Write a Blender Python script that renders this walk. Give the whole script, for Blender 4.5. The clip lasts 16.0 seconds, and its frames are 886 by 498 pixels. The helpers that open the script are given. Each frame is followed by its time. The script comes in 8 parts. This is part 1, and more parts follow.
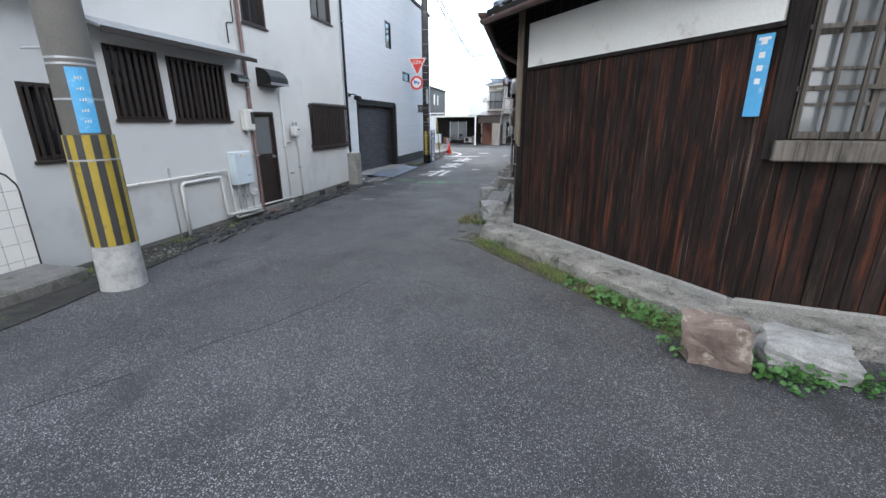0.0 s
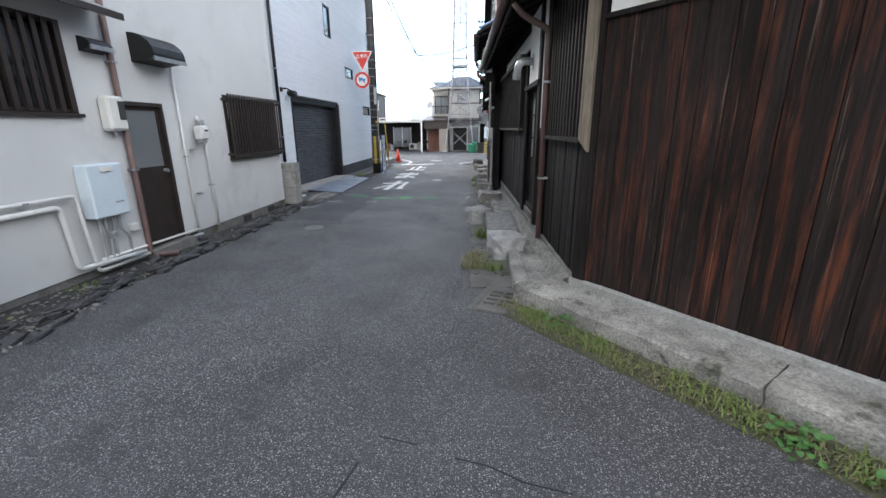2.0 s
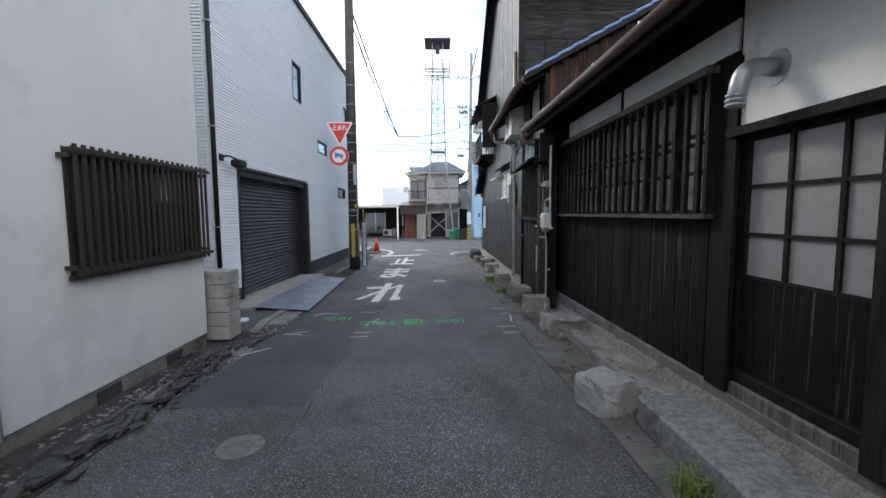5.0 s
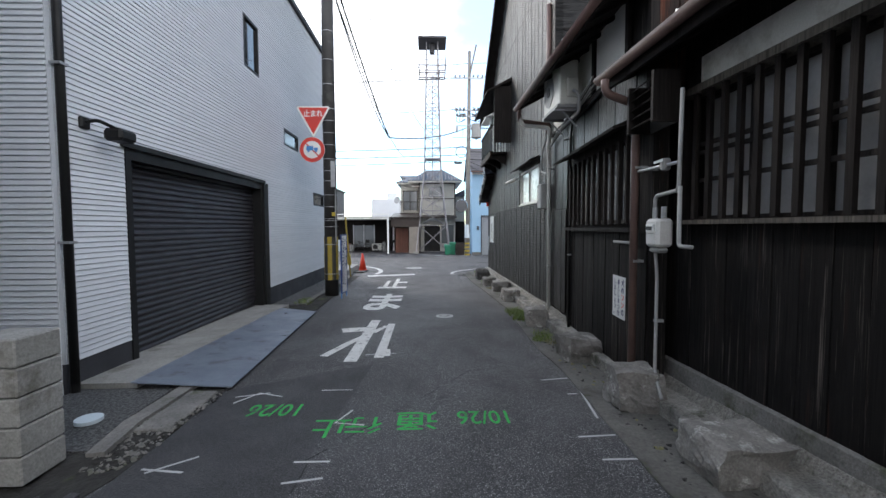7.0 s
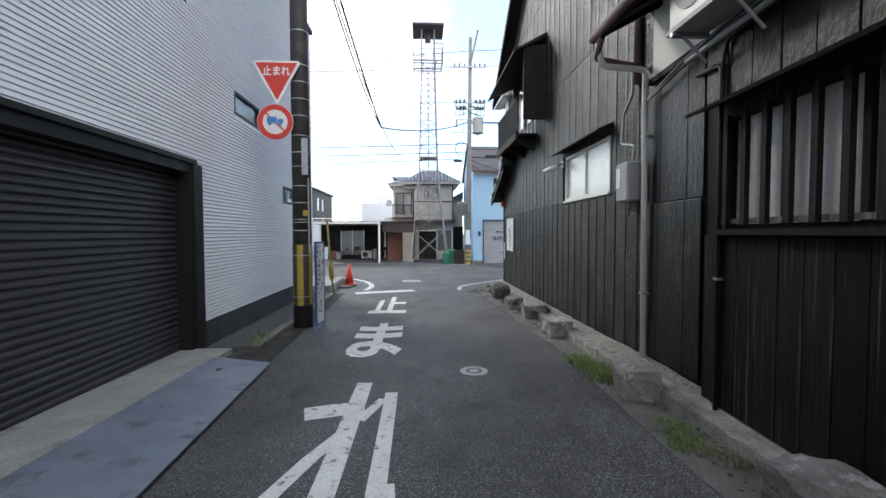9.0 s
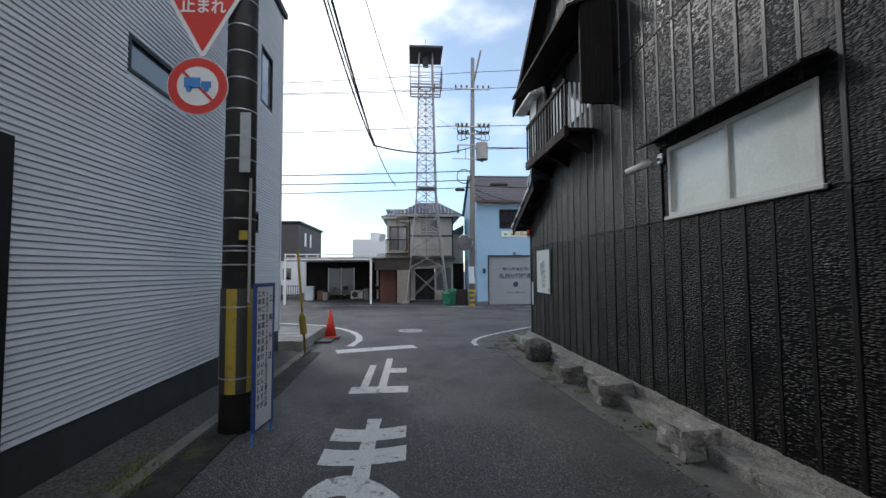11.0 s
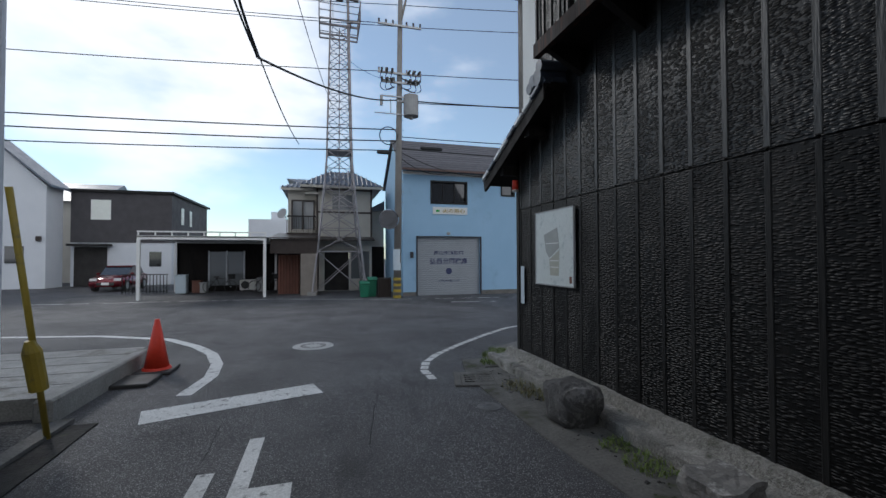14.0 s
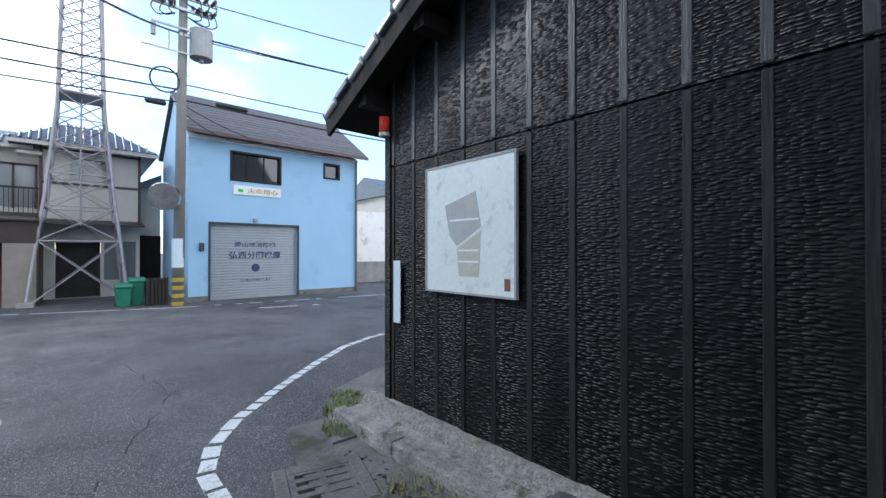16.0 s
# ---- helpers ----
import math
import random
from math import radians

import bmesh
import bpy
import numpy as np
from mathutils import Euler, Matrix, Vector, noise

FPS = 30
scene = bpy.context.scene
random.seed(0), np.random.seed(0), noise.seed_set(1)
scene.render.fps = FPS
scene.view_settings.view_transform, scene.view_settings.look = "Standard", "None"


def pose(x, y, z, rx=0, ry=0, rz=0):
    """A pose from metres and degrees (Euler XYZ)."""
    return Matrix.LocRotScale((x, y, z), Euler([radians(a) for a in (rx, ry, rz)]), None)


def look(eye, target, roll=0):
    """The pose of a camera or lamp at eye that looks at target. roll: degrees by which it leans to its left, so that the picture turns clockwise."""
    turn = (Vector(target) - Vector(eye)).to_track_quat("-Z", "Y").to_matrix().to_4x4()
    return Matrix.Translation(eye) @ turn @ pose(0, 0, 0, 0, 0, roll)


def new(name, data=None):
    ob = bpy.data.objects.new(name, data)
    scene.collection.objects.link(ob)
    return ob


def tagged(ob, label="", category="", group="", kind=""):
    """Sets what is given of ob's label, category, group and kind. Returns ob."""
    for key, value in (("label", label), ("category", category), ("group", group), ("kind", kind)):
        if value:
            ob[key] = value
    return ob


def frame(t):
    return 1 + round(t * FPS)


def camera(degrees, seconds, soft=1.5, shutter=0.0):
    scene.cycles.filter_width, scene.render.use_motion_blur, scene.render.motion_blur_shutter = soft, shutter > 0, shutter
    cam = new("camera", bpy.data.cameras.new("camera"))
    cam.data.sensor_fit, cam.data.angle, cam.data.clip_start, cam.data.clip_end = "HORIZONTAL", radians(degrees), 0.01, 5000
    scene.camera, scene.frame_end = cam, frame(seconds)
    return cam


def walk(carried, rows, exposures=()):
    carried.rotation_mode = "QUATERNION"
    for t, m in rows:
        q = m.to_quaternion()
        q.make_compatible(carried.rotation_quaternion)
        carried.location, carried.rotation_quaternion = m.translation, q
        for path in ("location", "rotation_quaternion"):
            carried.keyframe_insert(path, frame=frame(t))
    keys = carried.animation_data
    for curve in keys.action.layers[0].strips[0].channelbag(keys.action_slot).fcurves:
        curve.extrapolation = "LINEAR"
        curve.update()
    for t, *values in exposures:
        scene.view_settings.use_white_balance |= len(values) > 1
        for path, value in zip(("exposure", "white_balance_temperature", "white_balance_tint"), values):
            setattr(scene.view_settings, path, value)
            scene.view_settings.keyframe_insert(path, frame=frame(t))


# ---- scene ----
cam = camera(93.4, 16.0)
PATH = [
    (0, (0.339, -0.355, 1.539), (-0.079, 1.512, 0.955), -0.4),
    (0.5, (0.01, 0.237, 1.495), (-0.3, 2.131, 0.934), -0.4),
    (1, (-0.285, 0.825, 1.449), (-0.52, 2.733, 0.898), -0.4),
    (1.5, (-0.579, 1.478, 1.416), (-0.765, 3.392, 0.866), -0.4),
    (2, (-0.843, 2.128, 1.393), (-0.987, 4.044, 0.838), -0.4),
    (2.5, (-1.2, 2.816, 1.368), (-1.316, 4.733, 0.809), -0.3),
    (3, (-1.403, 3.495, 1.355), (-1.503, 5.415, 0.805), -0.2),
    (3.5, (-1.656, 4.161, 1.388), (-1.742, 6.094, 0.882), -0.2),
    (4, (-1.836, 4.802, 1.434), (-1.898, 6.761, 1.034), -0.2),
    (4.5, (-2.023, 5.465, 1.407), (-2.044, 7.449, 1.153), -0.0),
    (4.7, (-2.082, 5.713, 1.414), (-2.084, 7.702, 1.206), -0.2),
    (6.8, (-2.424, 8.852, 1.312), (-2.362, 10.848, 1.208), -0.3),
    (7, (-2.448, 9.151, 1.337), (-2.385, 11.147, 1.232), -0.2),
    (7.5, (-2.533, 9.9, 1.323), (-2.465, 11.896, 1.215), -0.2),
    (8, (-2.605, 10.664, 1.311), (-2.526, 12.66, 1.201), -0.3),
    (8.5, (-2.74, 11.412, 1.309), (-2.644, 13.406, 1.202), -0.2),
    (9, (-2.824, 12.159, 1.301), (-2.714, 14.155, 1.225), -0.2),
    (9.5, (-2.912, 12.899, 1.307), (-2.789, 14.895, 1.288), -0.2),
    (10, (-2.985, 13.693, 1.282), (-2.847, 15.687, 1.335), -0.2),
    (10.2, (-3.002, 14.012, 1.282), (-2.864, 16.006, 1.361), -0.2),
    (12.3, (-3.138, 17.114, 1.204), (-2.969, 19.103, 1.317), -0.4),
    (12.5, (-3.118, 17.437, 1.183), (-2.949, 19.427, 1.289), -0.2),
    (13, (-3.155, 18.189, 1.147), (-2.949, 20.176, 1.239), -0.2),
    (13.5, (-3.073, 18.905, 1.128), (-2.743, 20.877, 1.2), -0.2),
    (14, (-2.974, 19.608, 1.128), (-2.422, 21.53, 1.17), -0.2),
    (14.5, (-2.777, 20.274, 1.123), (-1.965, 22.102, 1.144), -0.2),
    (15, (-2.621, 20.926, 1.114), (-1.593, 22.642, 1.12), -0.2),
    (15.5, (-2.432, 21.537, 1.088), (-1.251, 23.151, 1.098), -0.1),
    (16, (-2.272, 22.145, 1.072), (-0.955, 23.65, 1.088), -0.0),
]
walk(cam, [(t, look(eye, target, roll)) for t, eye, target, roll in PATH],
     exposures=[(0.0, 0.62, 6500, 10), (3.0, 0.65, 6600, 11), (4.5, 0.3, 6550, 11), (7.0, 0.12, 6600, 11), (8.5, 0.2, 6650, 11), (9.3, 0.05, 6650, 11), (10.0, -0.3, 6600, 11), (13.0, -1.05, 6250, 10),
                (14.5, -1.2, 6250, 10), (15.5, -0.22, 6000, 10), (16.0, 0.05, 5950, 10)])

# ---- daylight: thin bright cloud ahead, blue sky beyond ----
SUN_AZ, SUN_EL = radians(36), radians(31)          # to the left of +y, above the horizon
SUN_DIR = Vector((-math.sin(SUN_AZ) * math.cos(SUN_EL), math.cos(SUN_AZ) * math.cos(SUN_EL), math.sin(SUN_EL)))
CLOUD_DIR = Vector((-math.sin(radians(22)) * math.cos(SUN_EL), math.cos(radians(22)) * math.cos(SUN_EL), math.sin(SUN_EL)))   # the thickest of the glowing cloud
world = bpy.data.worlds.new("sky")
scene.world = world
world.use_nodes = True
wn, wl = world.node_tree.nodes, world.node_tree.links
wn.clear()
sky = wn.new("ShaderNodeTexSky")
sky.sky_type, sky.sun_disc = "NISHITA", False
sky.sun_elevation, sky.sun_rotation = SUN_EL, -SUN_AZ
sky.air_density, sky.dust_density, sky.ozone_density = 1.0, 0.25, 2.0
tc = wn.new("ShaderNodeTexCoord")
mp = wn.new("ShaderNodeMapping")
mp.inputs["Scale"].default_value = (1.0, 1.0, 2.2)
nz = wn.new("ShaderNodeTexNoise")
nz.inputs["Scale"].default_value, nz.inputs["Detail"].default_value, nz.inputs["Roughness"].default_value = 2.3, 8, 0.55
dot = wn.new("ShaderNodeVectorMath")
dot.operation = "DOT_PRODUCT"
dot.inputs[1].default_value = CLOUD_DIR
bias = wn.new("ShaderNodeFloatCurve")          # cloud lies round the sun and behind the walker, with a blue gap between
cv = bias.mapping.curves[0]
cv.points[0].location, cv.points[1].location = (0.0, 0.68), (1.0, 0.8)
for q in ((0.5, 0.66), (0.7, 0.5), (0.82, 0.38), (0.93, 0.42), (0.975, 0.62)):
    cv.points.new(*q)
bias.mapping.update()
half = wn.new("ShaderNodeMath")
half.operation = "MULTIPLY_ADD"
half.inputs[1].default_value, half.inputs[2].default_value = 0.5, 0.5
addm = wn.new("ShaderNodeMath")
soft = wn.new("ShaderNodeMapRange")
soft.inputs[1].default_value, soft.inputs[2].default_value = 0.9, 1.3
ramp = wn.new("ShaderNodeValToRGB")
ramp.color_ramp.elements[0].position, ramp.color_ramp.elements[1].position = 0.12, 0.85
ramp.color_ramp.interpolation = "EASE"
ramp.color_ramp.elements[0].color = (0.16, 0.16, 0.16, 1)
cloud = wn.new("ShaderNodeMix")
cloud.data_type = "RGBA"
cloud.inputs[7].default_value = (16, 16.5, 17.4, 1)
boost = wn.new("ShaderNodeVectorMath")
boost.operation = "MULTIPLY"
boost.inputs[1].default_value = (1.5, 1.75, 1.75)
bg = wn.new("ShaderNodeBackground")
bg.inputs["Strength"].default_value = 0.15
wo = wn.new("ShaderNodeOutputWorld")
for a, b in ((tc.outputs["Generated"], mp.inputs[0]), (mp.outputs[0], nz.inputs["Vector"]), (tc.outputs["Generated"], dot.inputs[0]),
             (dot.outputs["Value"], half.inputs[0]), (half.outputs[0], bias.inputs["Value"]), (nz.outputs[0], addm.inputs[0]), (bias.outputs[0], addm.inputs[1]), (addm.outputs[0], soft.inputs[0]), (soft.outputs[0], ramp.inputs[0]),
             (ramp.outputs[0], cloud.inputs[0]), (sky.outputs[0], boost.inputs[0]), (boost.outputs[0], cloud.inputs[6]), (cloud.outputs[2], bg.inputs[0]), (bg.outputs[0], wo.inputs[0])):
    wl.new(a, b)
sun = new("sun", bpy.data.lights.new("sun", "SUN"))
sun.data.energy, sun.data.angle, sun.data.color = 1.5, radians(10), (1.0, 0.96, 0.9)
sun.matrix_world = look(SUN_DIR * 60, (0, 0, 0))


# ---- materials ----
def mat(name, c1, c2=None, rough=0.8, metal=0.0, scale=6.0, fine=60.0, bump=0.2, stretch=(1, 1, 1), contrast=0.25, vary=0.0,
        spots=None, spot_size=0.5, coat=0.0, dist=0.01, spec=0.5, amp=0.08):
    """Colour from c1 to c2 by coarse noise with fine grain over it; spots: a third colour in sharp patches; vary: piece to piece."""
    m = bpy.data.materials.new(name)
    m.use_nodes = True
    n, l = m.node_tree.nodes, m.node_tree.links
    b = n["Principled BSDF"]
    b.inputs["Roughness"].default_value, b.inputs["Metallic"].default_value, b.inputs["Coat Weight"].default_value = rough, metal, coat
    b.inputs["Specular IOR Level"].default_value = spec
    c2 = c2 or tuple(v * 0.75 for v in c1)
    geo = n.new("ShaderNodeNewGeometry")
    mapn = n.new("ShaderNodeMapping")
    mapn.inputs["Scale"].default_value = stretch
    l.new(geo.outputs["Position"], mapn.inputs[0])
    info = n.new("ShaderNodeObjectInfo")
    if vary:
        off = n.new("ShaderNodeVectorMath")
        off.operation = "SCALE"
        off.inputs[0].default_value = (37, 91, 53)
        l.new(info.outputs["Random"], off.inputs["Scale"])
        l.new(off.outputs[0], mapn.inputs["Location"])

    def noise(s, detail=5, r=0.6):
        t = n.new("ShaderNodeTexNoise")
        t.inputs["Scale"].default_value, t.inputs["Detail"].default_value, t.inputs["Roughness"].default_value = s, detail, r
        l.new(mapn.outputs[0], t.inputs["Vector"])
        return t.outputs[0]

    def mixed(fac, a, b_):
        x = n.new("ShaderNodeMix")
        x.data_type = "RGBA"
        l.new(fac, x.inputs[0])
        for v, k in ((a, 6), (b_, 7)):
            if isinstance(v, tuple):
                x.inputs[k].default_value = (*v, 1)
            else:
                l.new(v, x.inputs[k])
        return x.outputs[2]

    def ranged(v, a, b_, lo=0.0, hi=1.0):
        x = n.new("ShaderNodeMapRange")
        for k, q in enumerate((a, b_, lo, hi)):
            x.inputs[k + 1].default_value = q
        l.new(v, x.inputs[0])
        return x.outputs[0]

    coarse, grain = noise(scale), noise(fine, 3)
    colour = mixed(ranged(coarse, 0.5 - contrast, 0.5 + contrast), c1, c2)
    if spots:
        colour = mixed(ranged(noise(1 / spot_size, 6, 0.65), 0.56, 0.66), colour, spots)
    hsv = n.new("ShaderNodeHueSaturation")
    l.new(colour, hsv.inputs["Color"])
    value = ranged(grain, 0.25, 0.75, 1 - amp, 1 + amp)
    if vary:
        mul = n.new("ShaderNodeMath")
        mul.operation = "MULTIPLY"
        l.new(value, mul.inputs[0])
        l.new(ranged(info.outputs["Random"], 0, 1, 1 - vary, 1 + vary), mul.inputs[1])
        value = mul.outputs[0]
    l.new(value, hsv.inputs["Value"])
    l.new(hsv.outputs[0], b.inputs["Base Color"])
    l.new(ranged(coarse, 0.3, 0.7, max(0.02, rough - 0.1), min(1, rough + 0.08)), b.inputs["Roughness"])
    if bump:
        bn = n.new("ShaderNodeBump")
        bn.inputs["Strength"].default_value, bn.inputs["Distance"].default_value = bump, dist
        l.new(grain, bn.inputs["Height"])
        l.new(bn.outputs[0], b.inputs["Normal"])
    return m


def asphalt_mat(name, base, light, wear):
    """Dark binder with pale stones of two sizes showing in it, more where tyres have worn it, stained at metre scale."""
    m = mat(name, base, tuple(v * 0.6 for v in base), rough=0.7, scale=0.8, fine=110, bump=0.8, contrast=0.2, dist=0.012, spec=0.42, amp=0.7)
    n, l = m.node_tree.nodes, m.node_tree.links
    b = n["Principled BSDF"]
    geo = n.new("ShaderNodeNewGeometry")

    def ranged(v, a, c, lo=0.0, hi=1.0):
        k = n.new("ShaderNodeMapRange")
        for q, w in enumerate((a, c, lo, hi)):
            k.inputs[q + 1].default_value = w
        l.new(v, k.inputs[0])
        return k.outputs[0]

    def times(a, c):
        k = n.new("ShaderNodeMath")
        k.operation = "MULTIPLY"
        l.new(a, k.inputs[0])
        l.new(c, k.inputs[1])
        return k.outputs[0]

    def noise_at(scale, detail, stretch=(1, 1, 1)):
        mp_n = n.new("ShaderNodeMapping")
        mp_n.inputs["Scale"].default_value = stretch
        l.new(geo.outputs["Position"], mp_n.inputs[0])
        t = n.new("ShaderNodeTexNoise")
        t.inputs["Scale"].default_value, t.inputs["Detail"].default_value = scale, detail
        l.new(mp_n.outputs[0], t.inputs["Vector"])
        return t.outputs[0]

    worn = ranged(noise_at(1.0, 5, (0.9, 0.35, 1)), 0.35, 0.65, 0.45 * wear, wear)
    col = b.inputs["Base Color"].links[0].from_socket
    for size, lo in ((140, 0.45), (85, 0.66)):
        vor = n.new("ShaderNodeTexVoronoi")
        vor.inputs["Scale"].default_value = size
        l.new(geo.outputs["Position"], vor.inputs["Vector"])
        pick = n.new("ShaderNodeSeparateColor")
        l.new(vor.outputs["Color"], pick.inputs[0])
        stone = times(ranged(pick.outputs[0], lo, 1.0), ranged(vor.outputs["Distance"], 0.25, 0.5, 1.0, 0.0))
        x = n.new("ShaderNodeMix")
        x.data_type = "RGBA"
        x.inputs[7].default_value = (*light, 1)
        l.new(times(stone, worn), x.inputs[0])
        l.new(col, x.inputs[6])
        col = x.outputs[2]
    stain = n.new("ShaderNodeMix")
    stain.data_type = "RGBA"
    stain.inputs[7].default_value = (*(v * 0.45 for v in base), 1)
    l.new(ranged(noise_at(2.3, 7, (1, 0.5, 1)), 0.55, 0.72, 0.0, 0.6), stain.inputs[0])
    l.new(col, stain.inputs[6])
    l.new(stain.outputs[2], b.inputs["Base Color"])
    return m


def glass_mat(name, tint, rough, alpha_mix=0.0):
    m = bpy.data.materials.new(name)
    m.use_nodes = True
    b = m.node_tree.nodes["Principled BSDF"]
    b.inputs["Base Color"].default_value = (*tint, 1)
    b.inputs["Roughness"].default_value = rough
    b.inputs["Specular IOR Level"].default_value = 0.8
    b.inputs["Coat Weight"].default_value = 0.6
    b.inputs["Coat Roughness"].default_value = 0.03
    b.inputs["Transmission Weight"].default_value = alpha_mix
    return m


def yakisugi_mat(name="charred_cedar", size=(1.0, 22.0, 62.0), ash_glint_colour=(0.024, 0.0228, 0.0216), spec=0.19, depth=0.009, rough=0.45):
    """Charred cedar: black, with short cross-grain scales in ripples that glint where they face the sky; part of the
    glint is painted as pale ashy tops.
    """
    m = mat(name, (0.003, 0.0028, 0.0028), (0.006, 0.0056, 0.0054), rough=rough, scale=5, fine=90, stretch=(1, 1, 0.35), bump=0.2,
            vary=0.35, spots=(0.011, 0.01, 0.0092), spot_size=0.3, dist=0.006, spec=spec, amp=0.3)
    n, l = m.node_tree.nodes, m.node_tree.links
    b = n["Principled BSDF"]
    geo = n.new("ShaderNodeNewGeometry")
    info = n.new("ShaderNodeObjectInfo")
    sc = n.new("ShaderNodeVectorMath")
    sc.operation = "SCALE"
    sc.inputs[0].default_value = (13, 71, 37)
    l.new(info.outputs["Random"], sc.inputs["Scale"])

    def math_node(op, a, c):
        k = n.new("ShaderNodeMath")
        k.operation = op
        for v, q in ((a, 0), (c, 1)):
            if isinstance(v, float):
                k.inputs[q].default_value = v
            else:
                l.new(v, k.inputs[q])
        return k.outputs[0]

    def ranged(v, a, c, lo=0.0, hi=1.0):
        k = n.new("ShaderNodeMapRange")
        for q, w in enumerate((a, c, lo, hi)):
            k.inputs[q + 1].default_value = w
        l.new(v, k.inputs[0])
        return k.outputs[0]

    warp = n.new("ShaderNodeTexNoise")                     # ripples run unevenly over each board
    warp.inputs["Scale"].default_value, warp.inputs["Detail"].default_value = 11.0, 3
    l.new(geo.outputs["Position"], warp.inputs["Vector"])
    bent = n.new("ShaderNodeVectorMath")
    bent.operation = "MULTIPLY_ADD"
    bent.inputs[1].default_value = (0.0, 0.025, 0.018)
    l.new(warp.outputs["Color"], bent.inputs[0])
    l.new(geo.outputs["Position"], bent.inputs[2])
    mp2 = n.new("ShaderNodeMapping")
    mp2.inputs["Scale"].default_value = size
    l.new(sc.outputs[0], mp2.inputs["Location"])
    l.new(bent.outputs[0], mp2.inputs[0])
    cell = n.new("ShaderNodeTexVoronoi")
    cell.inputs["Scale"].default_value, cell.inputs["Randomness"].default_value = 1.0, 0.75
    l.new(mp2.outputs[0], cell.inputs["Vector"])
    scale_h = ranged(cell.outputs["Distance"], 0.08, 0.62, 1.0, 0.0)
    patch = n.new("ShaderNodeTexNoise")                    # deep scales in some places, smooth char in others
    patch.inputs["Scale"].default_value, patch.inputs["Detail"].default_value = 3.2, 4
    pm = n.new("ShaderNodeMapping")
    pm.inputs["Scale"].default_value = (1, 1, 0.4)
    l.new(sc.outputs[0], pm.inputs["Location"])
    l.new(geo.outputs["Position"], pm.inputs[0])
    l.new(pm.outputs[0], patch.inputs["Vector"])
    deep = ranged(patch.outputs[0], 0.3, 0.62, 0.25, 1.0)
    bn = n.new("ShaderNodeBump")
    bn.inputs["Strength"].default_value, bn.inputs["Distance"].default_value = 1.0, depth
    l.new(math_node("MULTIPLY", scale_h, deep), bn.inputs["Height"])
    old = b.inputs["Normal"].links[0].from_node
    l.new(bn.outputs[0], old.inputs["Normal"])
    ash_glint = math_node("MULTIPLY", ranged(scale_h, 0.45, 0.95), ranged(patch.outputs[0], 0.4, 0.7))
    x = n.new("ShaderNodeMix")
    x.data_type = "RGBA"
    x.inputs[7].default_value = (*ash_glint_colour, 1)          # ashy-grey raised scales, with glints painted into the colour
    l.new(ash_glint, x.inputs[0])
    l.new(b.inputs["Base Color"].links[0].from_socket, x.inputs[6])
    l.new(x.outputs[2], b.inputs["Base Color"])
    return m


def wood_mat(name, dark, warm, pale, warm_at=0.55, pale_at=0.6):
    """Old stained boards: long grain streaks, warm stain left in places, pale weathering near edges."""
    m = mat(name, dark, tuple(v * 1.5 for v in dark), rough=0.72, scale=7, fine=40, stretch=(1, 1, 0.06), bump=0.6, vary=0.3, dist=0.008, spec=0.15, amp=0.3)
    n, l = m.node_tree.nodes, m.node_tree.links
    b = n["Principled BSDF"]
    geo = n.new("ShaderNodeNewGeometry")
    info = n.new("ShaderNodeObjectInfo")
    mp2 = n.new("ShaderNodeMapping")
    mp2.inputs["Scale"].default_value = (13, 13, 0.9)
    sc = n.new("ShaderNodeVectorMath")
    sc.operation = "SCALE"
    sc.inputs[0].default_value = (19, 23, 41)
    l.new(info.outputs["Random"], sc.inputs["Scale"])
    l.new(sc.outputs[0], mp2.inputs["Location"])
    l.new(geo.outputs["Position"], mp2.inputs[0])
    col = b.inputs["Base Color"].links[0].from_socket
    thin = n.new("ShaderNodeMapping")
    thin.inputs["Scale"].default_value = (38, 38, 0.9)
    l.new(sc.outputs[0], thin.inputs["Location"])
    l.new(geo.outputs["Position"], thin.inputs[0])
    broad = n.new("ShaderNodeMapping")
    broad.inputs["Scale"].default_value = (2.2, 2.2, 0.8)
    l.new(geo.outputs["Position"], broad.inputs[0])
    for seed, colour, lo, hi, mp2 in ((1.0, warm, warm_at, warm_at + 0.2, mp2), (1.4, tuple(v * 0.35 for v in dark), 0.5, 0.64, thin), (1.0, pale, pale_at, pale_at + 0.14, thin), (1.0, tuple(v * 0.45 for v in dark), 0.5, 0.66, broad)):
        t = n.new("ShaderNodeTexNoise")
        t.inputs["Scale"].default_value, t.inputs["Detail"].default_value, t.inputs["Roughness"].default_value = seed, 7, 0.68
        l.new(mp2.outputs[0], t.inputs["Vector"])
        r = n.new("ShaderNodeMapRange")
        r.inputs[1].default_value, r.inputs[2].default_value, r.inputs[4].default_value = lo, hi, 0.8
        l.new(t.outputs[0], r.inputs[0])
        x = n.new("ShaderNodeMix")
        x.data_type = "RGBA"
        x.inputs[7].default_value = (*colour, 1)
        l.new(r.outputs[0], x.inputs[0])
        l.new(col, x.inputs[6])
        col = x.outputs[2]
    l.new(col, b.inputs["Base Color"])
    return m


